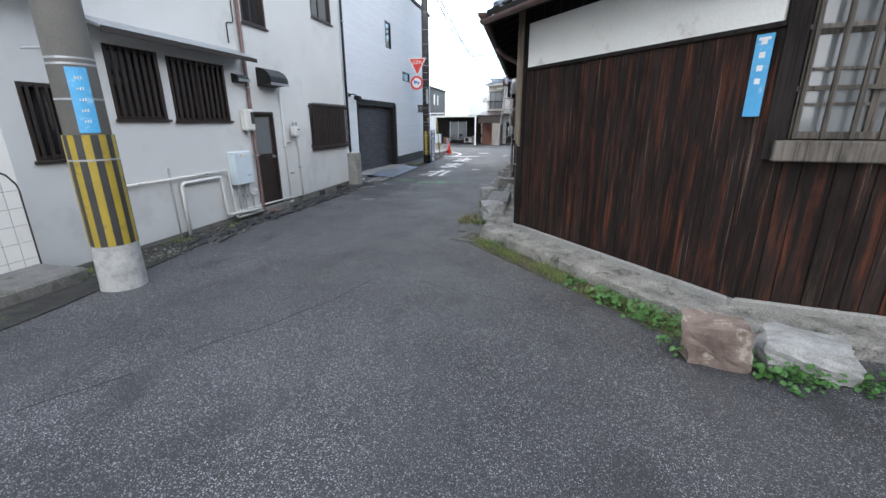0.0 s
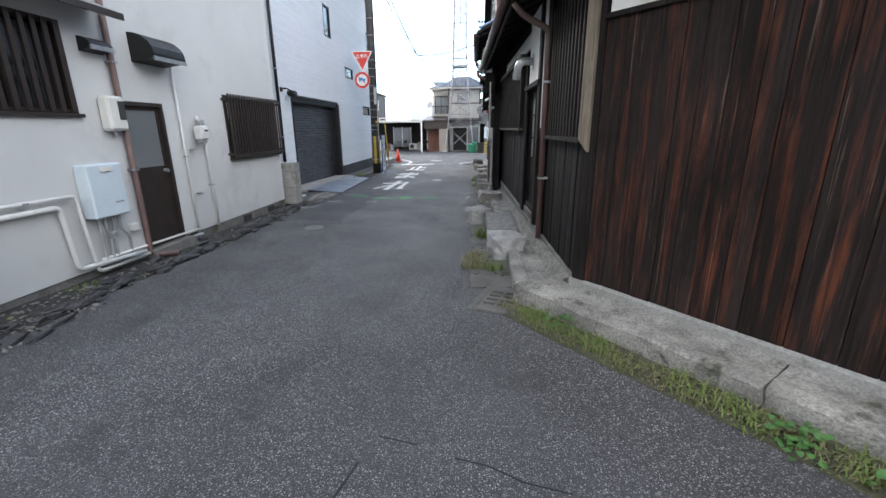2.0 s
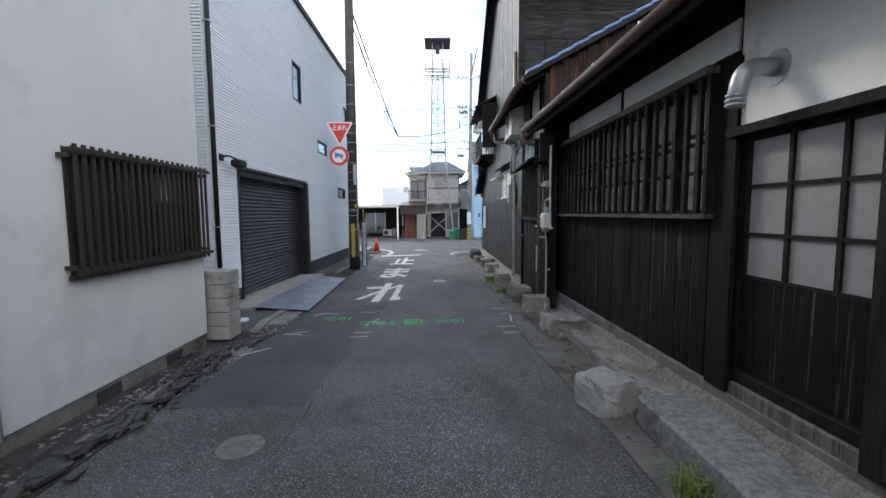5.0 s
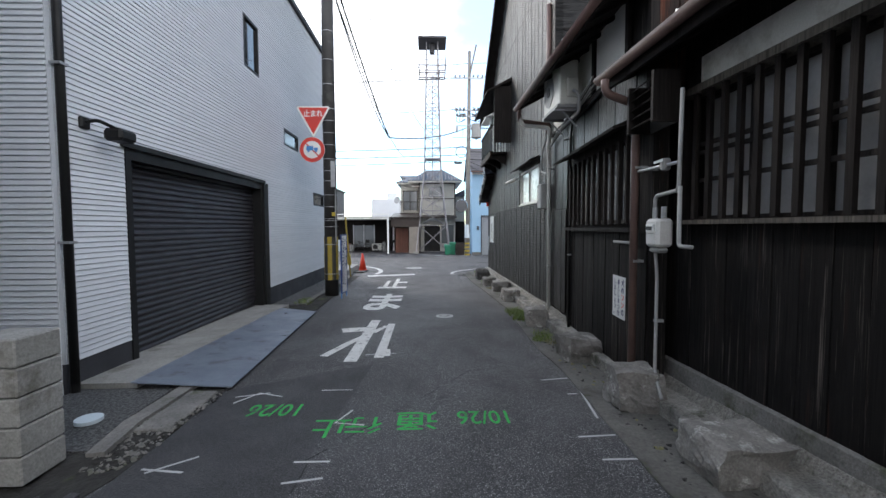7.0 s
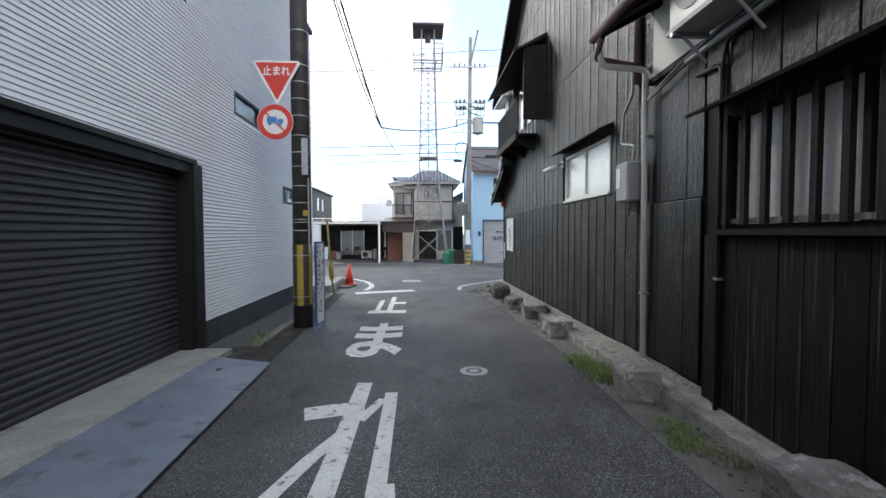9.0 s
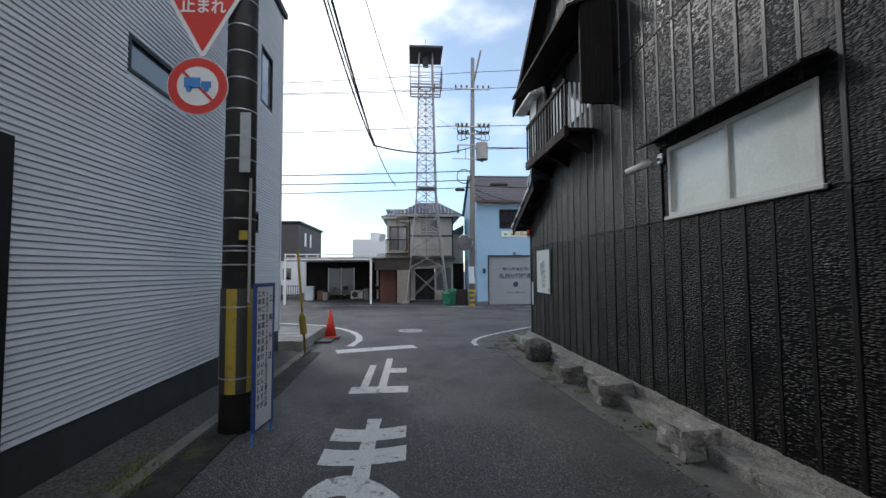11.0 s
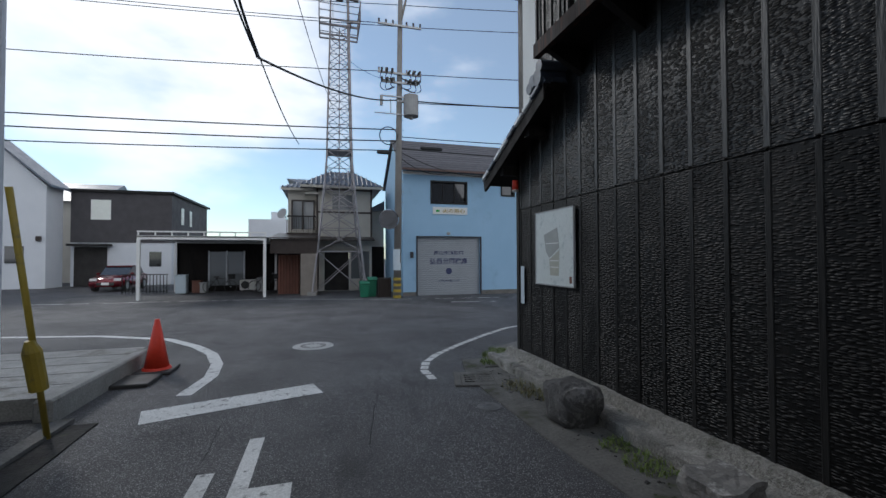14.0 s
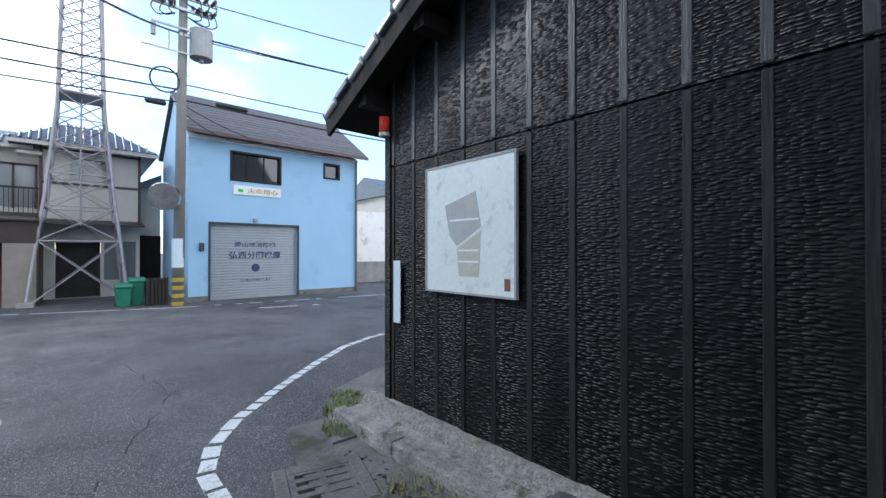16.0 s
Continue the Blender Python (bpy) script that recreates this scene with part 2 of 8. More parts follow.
ASPHALT = asphalt_mat("asphalt", (0.06, 0.059, 0.062), (0.52, 0.51, 0.515), 0.95)
ASPHALT_NEW = asphalt_mat("asphalt_patch", (0.052, 0.0515, 0.055), (0.26, 0.26, 0.26), 0.5)
CONCRETE = mat("concrete", (0.34, 0.33, 0.31), (0.22, 0.215, 0.2), rough=0.85, scale=2.5, fine=55, bump=0.35, spots=(0.16, 0.15, 0.13), spot_size=0.5, amp=0.28)
CONCRETE_OLD = mat("old_concrete", (0.21, 0.2, 0.185), (0.11, 0.107, 0.1), rough=0.9, scale=3, fine=45, bump=0.6, spots=(0.075, 0.08, 0.05), spot_size=0.35, dist=0.015, amp=0.28)
GUTTER = mat("stained_gutter_concrete", (0.15, 0.143, 0.13), (0.075, 0.072, 0.067), rough=0.92, scale=2.5, fine=40, bump=0.7, spots=(0.05, 0.058, 0.03), spot_size=0.4, dist=0.015, amp=0.35)
DIRT = mat("gutter_dirt", (0.042, 0.04, 0.036), (0.018, 0.017, 0.016), rough=0.95, scale=4, fine=30, bump=0.9, spots=(0.06, 0.075, 0.03), spot_size=0.4, dist=0.02, amp=0.28)
GRAVEL = mat("grey_gravel", (0.13, 0.13, 0.13), (0.05, 0.05, 0.05), rough=0.9, scale=40, fine=60, bump=1.0, contrast=0.1, dist=0.03, amp=0.28)
PLASTER = mat("grey_render", (0.60, 0.60, 0.585), (0.54, 0.54, 0.53), rough=0.88, scale=0.9, fine=160, bump=0.12, spots=(0.5, 0.5, 0.49), spot_size=1.2)
PLASTER_WHITE = mat("white_plaster", (0.83, 0.82, 0.78), (0.76, 0.75, 0.71), rough=0.85, scale=1.5, fine=80, bump=0.08, spots=(0.55, 0.53, 0.48), spot_size=0.7)
SIDING = mat("white_siding", (0.70, 0.72, 0.75), (0.64, 0.665, 0.70), rough=0.5, scale=1.2, fine=120, bump=0.05, vary=0.03)
DARKBASE = mat("dark_grey_base", (0.05, 0.052, 0.06), (0.036, 0.037, 0.043), rough=0.7, scale=2, bump=0.15)
SHUTTER = mat("black_shutter", (0.034, 0.031, 0.036), (0.025, 0.023, 0.027), rough=0.42, metal=0.0, scale=3, bump=0.05, vary=0.1)
PLATE = mat("painted_steel_plate", (0.27, 0.31, 0.37), (0.2, 0.235, 0.29), rough=0.42, metal=0.35, scale=2.5, bump=0.1, spots=(0.16, 0.17, 0.19), spot_size=0.3)
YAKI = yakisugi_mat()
# boards above the first seam take paler painted flecks
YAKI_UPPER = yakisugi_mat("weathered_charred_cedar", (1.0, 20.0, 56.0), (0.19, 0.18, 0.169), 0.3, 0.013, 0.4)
YAKI_PEEL = mat("flaking_charred_boards", (0.004, 0.0037, 0.0035), (0.008, 0.0074, 0.007), rough=0.4, scale=3, fine=26, stretch=(1, 1, 0.5), bump=0.55, vary=0.3, spots=(0.04, 0.034, 0.03), spot_size=0.2, dist=0.014, spec=0.25, amp=0.4)
WOOD = wood_mat("stained_boards", (0.019, 0.0135, 0.0118), (0.155, 0.046, 0.021), (0.25, 0.175, 0.13), 0.5)
WOOD_BLACK = wood_mat("blackened_boards", (0.009, 0.0078, 0.0075), (0.05, 0.022, 0.015), (0.15, 0.13, 0.115), 0.58, 0.565)
WOOD_FRAME = wood_mat("dark_timber", (0.016, 0.013, 0.012), (0.034, 0.023, 0.017), (0.06, 0.052, 0.045), 0.6)
WOOD_GREY = wood_mat("weathered_timber", (0.11, 0.098, 0.085), (0.15, 0.125, 0.1), (0.25, 0.225, 0.195), 0.5)
WOOD_PALE = wood_mat("bare_pale_timber", (0.24, 0.2, 0.155), (0.33, 0.26, 0.19), (0.42, 0.37, 0.3), 0.45)
BATTEN_LOW = mat("dark_batten", (0.006, 0.0057, 0.0056), (0.02, 0.0188, 0.0176), rough=0.5, scale=9, fine=60, stretch=(1, 1, 0.1), bump=0.4, vary=0.5, spec=0.25, amp=0.4)
LEDGE = mat("ledge_concrete", (0.37, 0.35, 0.315), (0.15, 0.142, 0.13), rough=0.9, scale=3.5, fine=60, bump=0.9, contrast=0.18, spots=(0.085, 0.085, 0.062), spot_size=0.22, dist=0.02, amp=0.45)
PEBBLED = mat("pebbled_concrete", (0.3, 0.285, 0.255), (0.17, 0.16, 0.14), rough=0.9, scale=28, fine=70, bump=1.0, contrast=0.15, spots=(0.12, 0.115, 0.09), spot_size=0.4, dist=0.02, amp=0.4)
BATTEN = mat("charred_batten", (0.014, 0.0134, 0.013), (0.05, 0.047, 0.044), rough=0.45, scale=9, fine=60, stretch=(1, 1, 0.1), bump=0.4, vary=0.4, spec=0.5, amp=0.35)
TILE = mat("roof_tile", (0.10, 0.12, 0.16), (0.06, 0.07, 0.09), rough=0.35, scale=3, fine=40, bump=0.15, vary=0.2)
TILE_ROOFBLUE = mat("blue_glazed_tile", (0.06, 0.13, 0.3), (0.045, 0.09, 0.21), rough=0.3, scale=3, fine=40, bump=0.15, spots=(0.12, 0.17, 0.27), spot_size=0.3)
BLACKMETAL = mat("black_metal", (0.014, 0.0135, 0.0135), (0.01, 0.01, 0.01), rough=0.5, metal=0.0, spec=0.3, scale=5, bump=0.08)
BROWNMETAL = mat("brown_aluminium", (0.055, 0.042, 0.036), (0.04, 0.03, 0.027), rough=0.45, metal=0.4, scale=5, bump=0.05)
GALV = mat("galvanised_steel", (0.48, 0.49, 0.5), (0.34, 0.35, 0.36), rough=0.45, metal=0.7, scale=9, bump=0.1)
PVC = mat("grey_pipe", (0.36, 0.36, 0.355), (0.27, 0.27, 0.265), rough=0.6, scale=4, bump=0.05)
PVC_LIGHT = mat("pale_pipe", (0.68, 0.67, 0.645), (0.56, 0.55, 0.53), rough=0.6, scale=4, bump=0.05)
PVC_BROWN = mat("brown_pipe", (0.16, 0.095, 0.082), (0.11, 0.068, 0.06), rough=0.5, scale=4, bump=0.05)
WHITEPLASTIC = mat("off_white_casing", (0.70, 0.69, 0.64), (0.6, 0.59, 0.55), rough=0.45, scale=4, bump=0.04)
PALEBLUE = mat("pale_blue_casing", (0.6, 0.68, 0.72), (0.52, 0.6, 0.65), rough=0.45, scale=3, bump=0.04)
GLASS_DARK = glass_mat("dark_window_glass", (0.02, 0.022, 0.025), 0.06)
GLASS_MID = glass_mat("curtained_glass", (0.16, 0.17, 0.175), 0.12)
GLASS_FROST = mat("frosted_glass", (0.34, 0.33, 0.32), (0.26, 0.253, 0.245), rough=0.35, scale=2.5, fine=30, bump=0.1, coat=0.3)
# frosted glass with white reflections painted in as a paler colour
GLASS_REFLECT = mat("painted_reflection_glass", (0.56, 0.55, 0.52), (0.42, 0.41, 0.39), rough=0.25, scale=3, fine=40, bump=0.05, coat=0.5)
GLASS_WHITE = mat("white_frosted_glass", (0.82, 0.84, 0.77), (0.74, 0.76, 0.7), rough=0.25, scale=2, fine=50, bump=0.05, coat=0.3)
ROADWHITE = mat("worn_road_paint", (0.66, 0.66, 0.64), (0.52, 0.52, 0.5), rough=0.75, scale=3, fine=70, bump=0.3, spots=(0.16, 0.16, 0.155), spot_size=0.09, amp=0.28)
SPRAYWHITE = mat("chalk_marks", (0.6, 0.6, 0.6), (0.42, 0.42, 0.42), rough=0.85, scale=6, fine=70, bump=0.2)
SPRAYGREEN = mat("green_spray", (0.02, 0.42, 0.07), (0.03, 0.3, 0.07), rough=0.8, scale=8, fine=70, bump=0.2, spots=(0.05, 0.09, 0.055), spot_size=0.12)
CONE_RED = mat("cone_red", (0.75, 0.05, 0.02), (0.62, 0.045, 0.02), rough=0.5, scale=4, bump=0.05)
RED = mat("red_paint", (0.62, 0.05, 0.035), (0.55, 0.05, 0.04), rough=0.4, scale=3, bump=0.02)
SIGNWHITE = mat("sign_white", (0.78, 0.78, 0.76), (0.7, 0.7, 0.68), rough=0.4, scale=3, bump=0.02)
SIGNBLUE = mat("sign_blue", (0.06, 0.24, 0.55), (0.06, 0.22, 0.5), rough=0.4, scale=3, bump=0.02)
LIGHTBLUE = mat("light_blue_sign", (0.09, 0.4, 0.68), (0.08, 0.34, 0.6), rough=0.4, scale=6, bump=0.03, spots=(0.3, 0.52, 0.68), spot_size=0.12)
NAVY = mat("navy_print", (0.04, 0.05, 0.13), (0.035, 0.045, 0.11), rough=0.6, scale=3, bump=0.0)
YELLOW = mat("yellow_band", (0.4, 0.29, 0.03), (0.32, 0.235, 0.035), rough=0.5, scale=4, bump=0.05, spots=(0.23, 0.18, 0.05), spot_size=0.15)
BLACKBAND = mat("black_band", (0.045, 0.042, 0.04), (0.03, 0.03, 0.028), rough=0.6, scale=4, bump=0.05)
POLE_C = mat("pole_concrete", (0.26, 0.245, 0.225), (0.19, 0.18, 0.168), rough=0.8, scale=1.6, fine=60, bump=0.2)
POLE_DARK = mat("dark_pole_sheath", (0.04, 0.037, 0.035), (0.026, 0.024, 0.023), rough=0.65, scale=1.6, fine=60, bump=0.12, spots=(0.06, 0.057, 0.054), spot_size=0.4)
BOARDBLUE = mat("dark_blue_frame", (0.03, 0.075, 0.26), (0.025, 0.06, 0.2), rough=0.5, scale=5, bump=0.05)
WRAP = mat("plastic_wrap", (0.52, 0.52, 0.5), (0.28, 0.28, 0.27), rough=0.3, scale=7, fine=25, bump=0.4, contrast=0.15, coat=0.3, dist=0.01)
STONE = mat("granite_rock", (0.27, 0.255, 0.235), (0.14, 0.13, 0.12), rough=0.88, scale=6, fine=50, bump=0.7, vary=0.3, spots=(0.4, 0.385, 0.36), spot_size=0.16, dist=0.012, amp=0.28)
STONE_PALE = mat("pale_granite", (0.4, 0.395, 0.38), (0.24, 0.235, 0.225), rough=0.85, scale=9, fine=90, bump=0.5, vary=0.1, amp=0.28)
STEP_STONE = mat("speckled_step_granite", (0.25, 0.245, 0.235), (0.15, 0.147, 0.14), rough=0.85, scale=22, fine=110, bump=0.5, contrast=0.12, spots=(0.1, 0.097, 0.09), spot_size=0.25, amp=0.4)
GRASS = mat("grass", (0.10, 0.17, 0.035), (0.16, 0.19, 0.05), rough=0.75, scale=9, fine=30, bump=0.0)
GRASS_DRY = mat("dry_grass", (0.25, 0.22, 0.12), (0.12, 0.125, 0.05), rough=0.85, scale=9, fine=30, bump=0.0)
LEAF = mat("weed_leaf", (0.045, 0.13, 0.025), (0.07, 0.17, 0.04), rough=0.6, scale=12, fine=40, bump=0.1)
BLUEWALL = mat("blue_painted_render", (0.33, 0.52, 0.70), (0.29, 0.475, 0.65), rough=0.8, scale=0.8, fine=90, bump=0.1, spots=(0.27, 0.44, 0.6), spot_size=1.5)
CREAM = mat("cream_render", (0.55, 0.52, 0.46), (0.46, 0.435, 0.385), rough=0.85, scale=1.0, fine=80, bump=0.1)
DARKCLAD = mat("dark_cladding", (0.075, 0.07, 0.075), (0.06, 0.056, 0.06), rough=0.7, scale=2, bump=0.1)
SLATE = mat("grey_slate_roof", (0.14, 0.13, 0.135), (0.1, 0.095, 0.1), rough=0.6, scale=5, bump=0.2, vary=0.15)
RUST = mat("rusty_red_sheet", (0.19, 0.075, 0.05), (0.12, 0.06, 0.045), rough=0.8, scale=5, bump=0.2, stretch=(1, 1, 0.2))
# near-black that puts the shade of rooms, hollows and vents into the colour
SHADE_DARK = mat("painted_shade", (0.045, 0.042, 0.04), (0.03, 0.028, 0.027), rough=0.9, scale=2)
CABLE = mat("cable_black", (0.02, 0.02, 0.02), (0.015, 0.015, 0.015), rough=0.6, scale=5, bump=0.0)
TOWERPAINT = mat("tower_grey_paint", (0.36, 0.34, 0.35), (0.27, 0.25, 0.255), rough=0.6, metal=0.2, scale=3, bump=0.1)


# ---- building blocks ----
def wpos(ob):
    p = Vector((0, 0, 0))
    while ob is not None:
        p += ob.location
        ob = ob.parent
    return p


def thing(name, loc, label="", category="", group="", kind=""):
    ob = new(name)
    ob.location = loc
    ob.empty_display_size = 0.1
    return tagged(ob, label, category, group, kind)


def part(name, bm, material, parent=None, label="", smooth=False):
    """Links a bmesh, built in world coordinates, as one mesh object under parent."""
    me = bpy.data.meshes.new(name)
    bmesh.ops.recalc_face_normals(bm, faces=bm.faces)
    if parent is not None:
        bmesh.ops.translate(bm, verts=bm.verts, vec=-wpos(parent))
    bm.to_mesh(me)
    bm.free()
    for p in me.polygons:
        p.use_smooth = smooth
    me.materials.append(material)
    ob = new(name, me)
    ob.parent = parent
    return tagged(ob, label)


def solid(name, bm, material, label, category, kind="", group=""):
    """A thing of one mesh, its origin at its base."""
    lo = [min(v.co[i] for v in bm.verts) for i in range(3)]
    hi = [max(v.co[i] for v in bm.verts) for i in range(3)]
    base = Vector(((lo[0] + hi[0]) / 2, (lo[1] + hi[1]) / 2, lo[2]))
    bmesh.ops.translate(bm, verts=bm.verts, vec=-base)
    ob = part(name, bm, material)
    ob.location = base
    return tagged(ob, label, category, group, kind)


def box(bm, x0, x1, y0, y1, z0, z1, bevel=0.0, m=None):
    r = bmesh.ops.create_cube(bm, size=1)
    vs = r["verts"]
    for v in vs:
        v.co = Vector(((x0 + x1) / 2 + v.co.x * (x1 - x0), (y0 + y1) / 2 + v.co.y * (y1 - y0), (z0 + z1) / 2 + v.co.z * (z1 - z0)))
    if bevel:
        es = list({e for v in vs for e in v.link_edges})
        vs = bmesh.ops.bevel(bm, geom=es, offset=bevel, segments=1, affect="EDGES")["verts"]
    if m is not None:
        bmesh.ops.transform(bm, matrix=m, verts=vs)
    return bm


def B(*a, bevel=0.0, m=None):
    return box(bmesh.new(), *a, bevel=bevel, m=m)


def tube(bm, pts, r, sides=8, r2=None):
    """A pipe along points, with mitred bends."""
    pts = [Vector(p) for p in pts]
    rings = []
    for i, p in enumerate(pts):
        d = (pts[min(i + 1, len(pts) - 1)] - pts[max(i - 1, 0)]).normalized()
        a = d.orthogonal().normalized() if i == 0 else (side - d * side.dot(d)).normalized()
        side, b = a, d.cross(a)
        rr = r if r2 is None else r + (r2 - r) * i / (len(pts) - 1)
        rings.append([bm.verts.new(p + (a * math.cos(k * math.tau / sides) + b * math.sin(k * math.tau / sides)) * rr) for k in range(sides)])
    for q, w in zip(rings, rings[1:]):
        for k in range(sides):
            bm.faces.new((q[k], q[(k + 1) % sides], w[(k + 1) % sides], w[k]))
    bm.faces.new(rings[0][::-1])
    bm.faces.new(rings[-1])
    return bm


def T(pts, r, sides=8, r2=None):
    return tube(bmesh.new(), pts, r, sides, r2)


def bend(pts, radius=0.08, n=4):
    """The same points with rounded corners."""
    pts = [Vector(p) for p in pts]
    out = [pts[0]]
    for a, b, c in zip(pts, pts[1:], pts[2:]):
        p, q = b + (a - b).normalized() * radius, b + (c - b).normalized() * radius
        out += [(p * (1 - t) + b * t) * (1 - t) + (b * (1 - t) + q * t) * t for t in [k / n for k in range(n + 1)]]
    return out + [pts[-1]]


def prism(bm, poly, axis, a, b):
    """A polygon in the two other axes, pushed from a to b along axis."""
    def at(p, v):
        q = list(p)
        q.insert("xyz".index(axis), v)
        return q
    lo, hi = [bm.verts.new(at(p, a)) for p in poly], [bm.verts.new(at(p, b)) for p in poly]
    bm.faces.new(lo[::-1])
    bm.faces.new(hi)
    for k in range(len(poly)):
        j = (k + 1) % len(poly)
        bm.faces.new((lo[k], lo[j], hi[j], hi[k]))
    return bm


class Face:
    """A wall's own axes: u along it, o out of it, z up."""
    def __init__(self, x, y, dx, dy, nx, ny):
        self.m = Matrix(((dx, nx, 0, x), (dy, ny, 0, y), (0, 0, 1, 0), (0, 0, 0, 1)))

    def box(self, bm, u0, u1, o0, o1, z0, z1, bevel=0.0):
        return box(bm, u0, u1, o0, o1, z0, z1, bevel, self.m)

    def B(self, *a, bevel=0.0):
        return self.box(bmesh.new(), *a, bevel=bevel)

    def p(self, u, o, z):
        return self.m @ Vector((u, o, z))

    def T(self, pts, r, sides=8):
        return T([self.p(*q) for q in pts], r, sides)


def holes(u0, u1, z0, z1, gaps):
    """Cells of a wall of that size that leave the gaps (u0, u1, z0, z1) open."""
    us = sorted({u0, u1, *[max(u0, min(u1, g[k])) for g in gaps for k in (0, 1)]})
    zs = sorted({z0, z1, *[max(z0, min(z1, g[k])) for g in gaps for k in (2, 3)]})
    for a, b in zip(us, us[1:]):
        run = None
        for c, d in zip(zs, zs[1:]):
            mid = ((a + b) / 2, (c + d) / 2)
            if any(g[0] < mid[0] < g[1] and g[2] < mid[1] < g[3] for g in gaps):
                if run:
                    yield (a, b, *run)
                run = None
            else:
                run = (run[0], d) if run else (c, d)
        if run:
            yield (a, b, *run)


def wall(name, face, u0, u1, z0, z1, gaps, thick, material, label):
    bm = bmesh.new()
    for a, b, c, d in holes(u0, u1, z0, z1, gaps):
        face.box(bm, a, b, -thick, 0, c, d)
    bmesh.ops.remove_doubles(bm, verts=bm.verts, dist=0.0005)
    return tagged(part(name, bm, material), label, "wall", kind="structure")


def piece(name, mesh, parent, m):
    """One of many alike pieces on a shared mesh."""
    ob = new(name, mesh)
    ob.parent = parent
    ob.matrix_local = m
    return ob


def shared(name, bm, material, smooth=False):
    me = bpy.data.meshes.new(name)
    bmesh.ops.recalc_face_normals(bm, faces=bm.faces)
    bm.to_mesh(me)
    bm.free()
    for p in me.polygons:
        p.use_smooth = smooth
    me.materials.append(material)
    return me


GROUND_Y = (-10, 0, 6, 14, 18, 24, 28, 36, 45, 80)
GROUND_Z = (0.05, -0.065, -0.18, -0.33, -0.41, -0.45, -0.47, -0.6, -0.66, -0.7)


def gz(y):
    return float(np.interp(y, GROUND_Y, GROUND_Z))


def gxy(x, y):
    """The ground's height: the road falls off to the gutter along the grey house."""
    side, along = (-4.35 - x) / 0.6, (12.6 - y) / 0.8
    return gz(y) - 0.12 * max(0.0, min(1.0, side)) * max(0.0, min(1.0, along))


def lay(name, left, right, up, material, label, drop=0.3, kind="structure", category="pavement", step=0.4):
    """A strip on the ground between two lines of (x, y), up metres over it, with a body down into the ground."""
    ys = np.arange(max(left[0][1], right[0][1]), min(left[-1][1], right[-1][1]) + 1e-6, step)
    bm = bmesh.new()
    rows = []
    for y in ys:
        a = float(np.interp(y, [p[1] for p in left], [p[0] for p in left]))
        b = float(np.interp(y, [p[1] for p in right], [p[0] for p in right]))
        j = 0.012 * noise.noise((a * 3, y * 2.1, 0))
        row = [(a + j, gxy(a, y) + up - drop)]
        for q in np.linspace(0, 1, 6):
            x = a + (b - a) * float(q)
            row.append((x + j, gxy(x, y) + up))
        row.append((b + j, gxy(b, y) + up - drop))
        rows.append([bm.verts.new((x, y, z)) for x, z in row])
    for q, w in zip(rows, rows[1:]):
        for k in range(7):
            bm.faces.new((q[k], q[k + 1], w[k + 1], w[k]))
    bm.faces.new(rows[0])
    bm.faces.new(rows[-1][::-1])
    ob = part(name, bm, material)
    return tagged(ob, label, category, kind=kind)


# ---- ground ----
bm = bmesh.new()
xs = [-900, -200, -60, -30, -15, -8, -6, -4.95, -4.65, -4.35, -4, -2, 0, 4, 8, 15, 30, 60, 200, 900]
ys = [-900, -200, -60, -30, *[k * 0.8 for k in range(-15, 60)], 60, 80, 140, 300, 900]
grid = [[bm.verts.new((x, y, gxy(x, y))) for x in xs] for y in ys]
for r, s in zip(grid, grid[1:]):
    for k in range(len(xs) - 1):
        bm.faces.new((r[k], r[k + 1], s[k + 1], s[k]))
tagged(part("ground", bm, ASPHALT, smooth=True), "worn grey asphalt road with pale stone chips", "road", kind="structure")

LEFT_EDGE = [(-3.9, -8), (-3.93, 2.2), (-4.12, 3.3), (-4.6, 6), (-4.55, 8), (-4.8, 11.2), (-4.5, 12), (-4.55, 13.4), (-4.85, 18), (-4.92, 20.8), (-5.0, 23), (-5.05, 24.7)]
lay("gutter_left", [(-5.4, -8), (-5.4, 12.0), (-6.1, 12.05), (-6.1, 24.7)], LEFT_EDGE, 0.012, DIRT, "dirty roadside gutter strip with moss and grit", category="gutter")
RIGHT_EDGE = [(-0.86, 6.15), (-0.88, 7.6), (-0.88, 9.35), (-1.02, 11.5), (-0.92, 14), (-0.98, 14.7), (-0.82, 18), (-0.95, 20.4), (-1.12, 22.8), (-1.13, 24.9), (-0.85, 26.0)]
lay("gutter_right", RIGHT_EDGE, [(0.1, 6.15), (0.1, 26.0)], 0.014, GUTTER, "mossy old concrete gutter strip along the wooden wall", category="gutter")

# ---- left: grey rendered house ----
LW = Face(-5.35, 0, 0, 1, 1, 0)
A_GAPS = [(4.56, 5.4, 1.6, 2.56), (5.56, 6.81, 1.58, 2.54), (3.45, 4.3, 1.13, 2.0), (7.4, 8.16, -0.19, 1.76), (9.72, 11.70, 0.89, 2.0),
          (7.53, 8.28, 3.4, 4.6), (10.25, 11.3, 4.06, 5.2)]
grey = wall("wall_west_house", LW, 3.2, 11.75, -0.2, 7.0, A_GAPS, 0.18, PLASTER, "pale grey rendered house wall")
part("foundation", LW.B(3.2, 11.75, -0.2, -0.015, -0.6, -0.2), CONCRETE_OLD, grey, "dark stained concrete foundation")
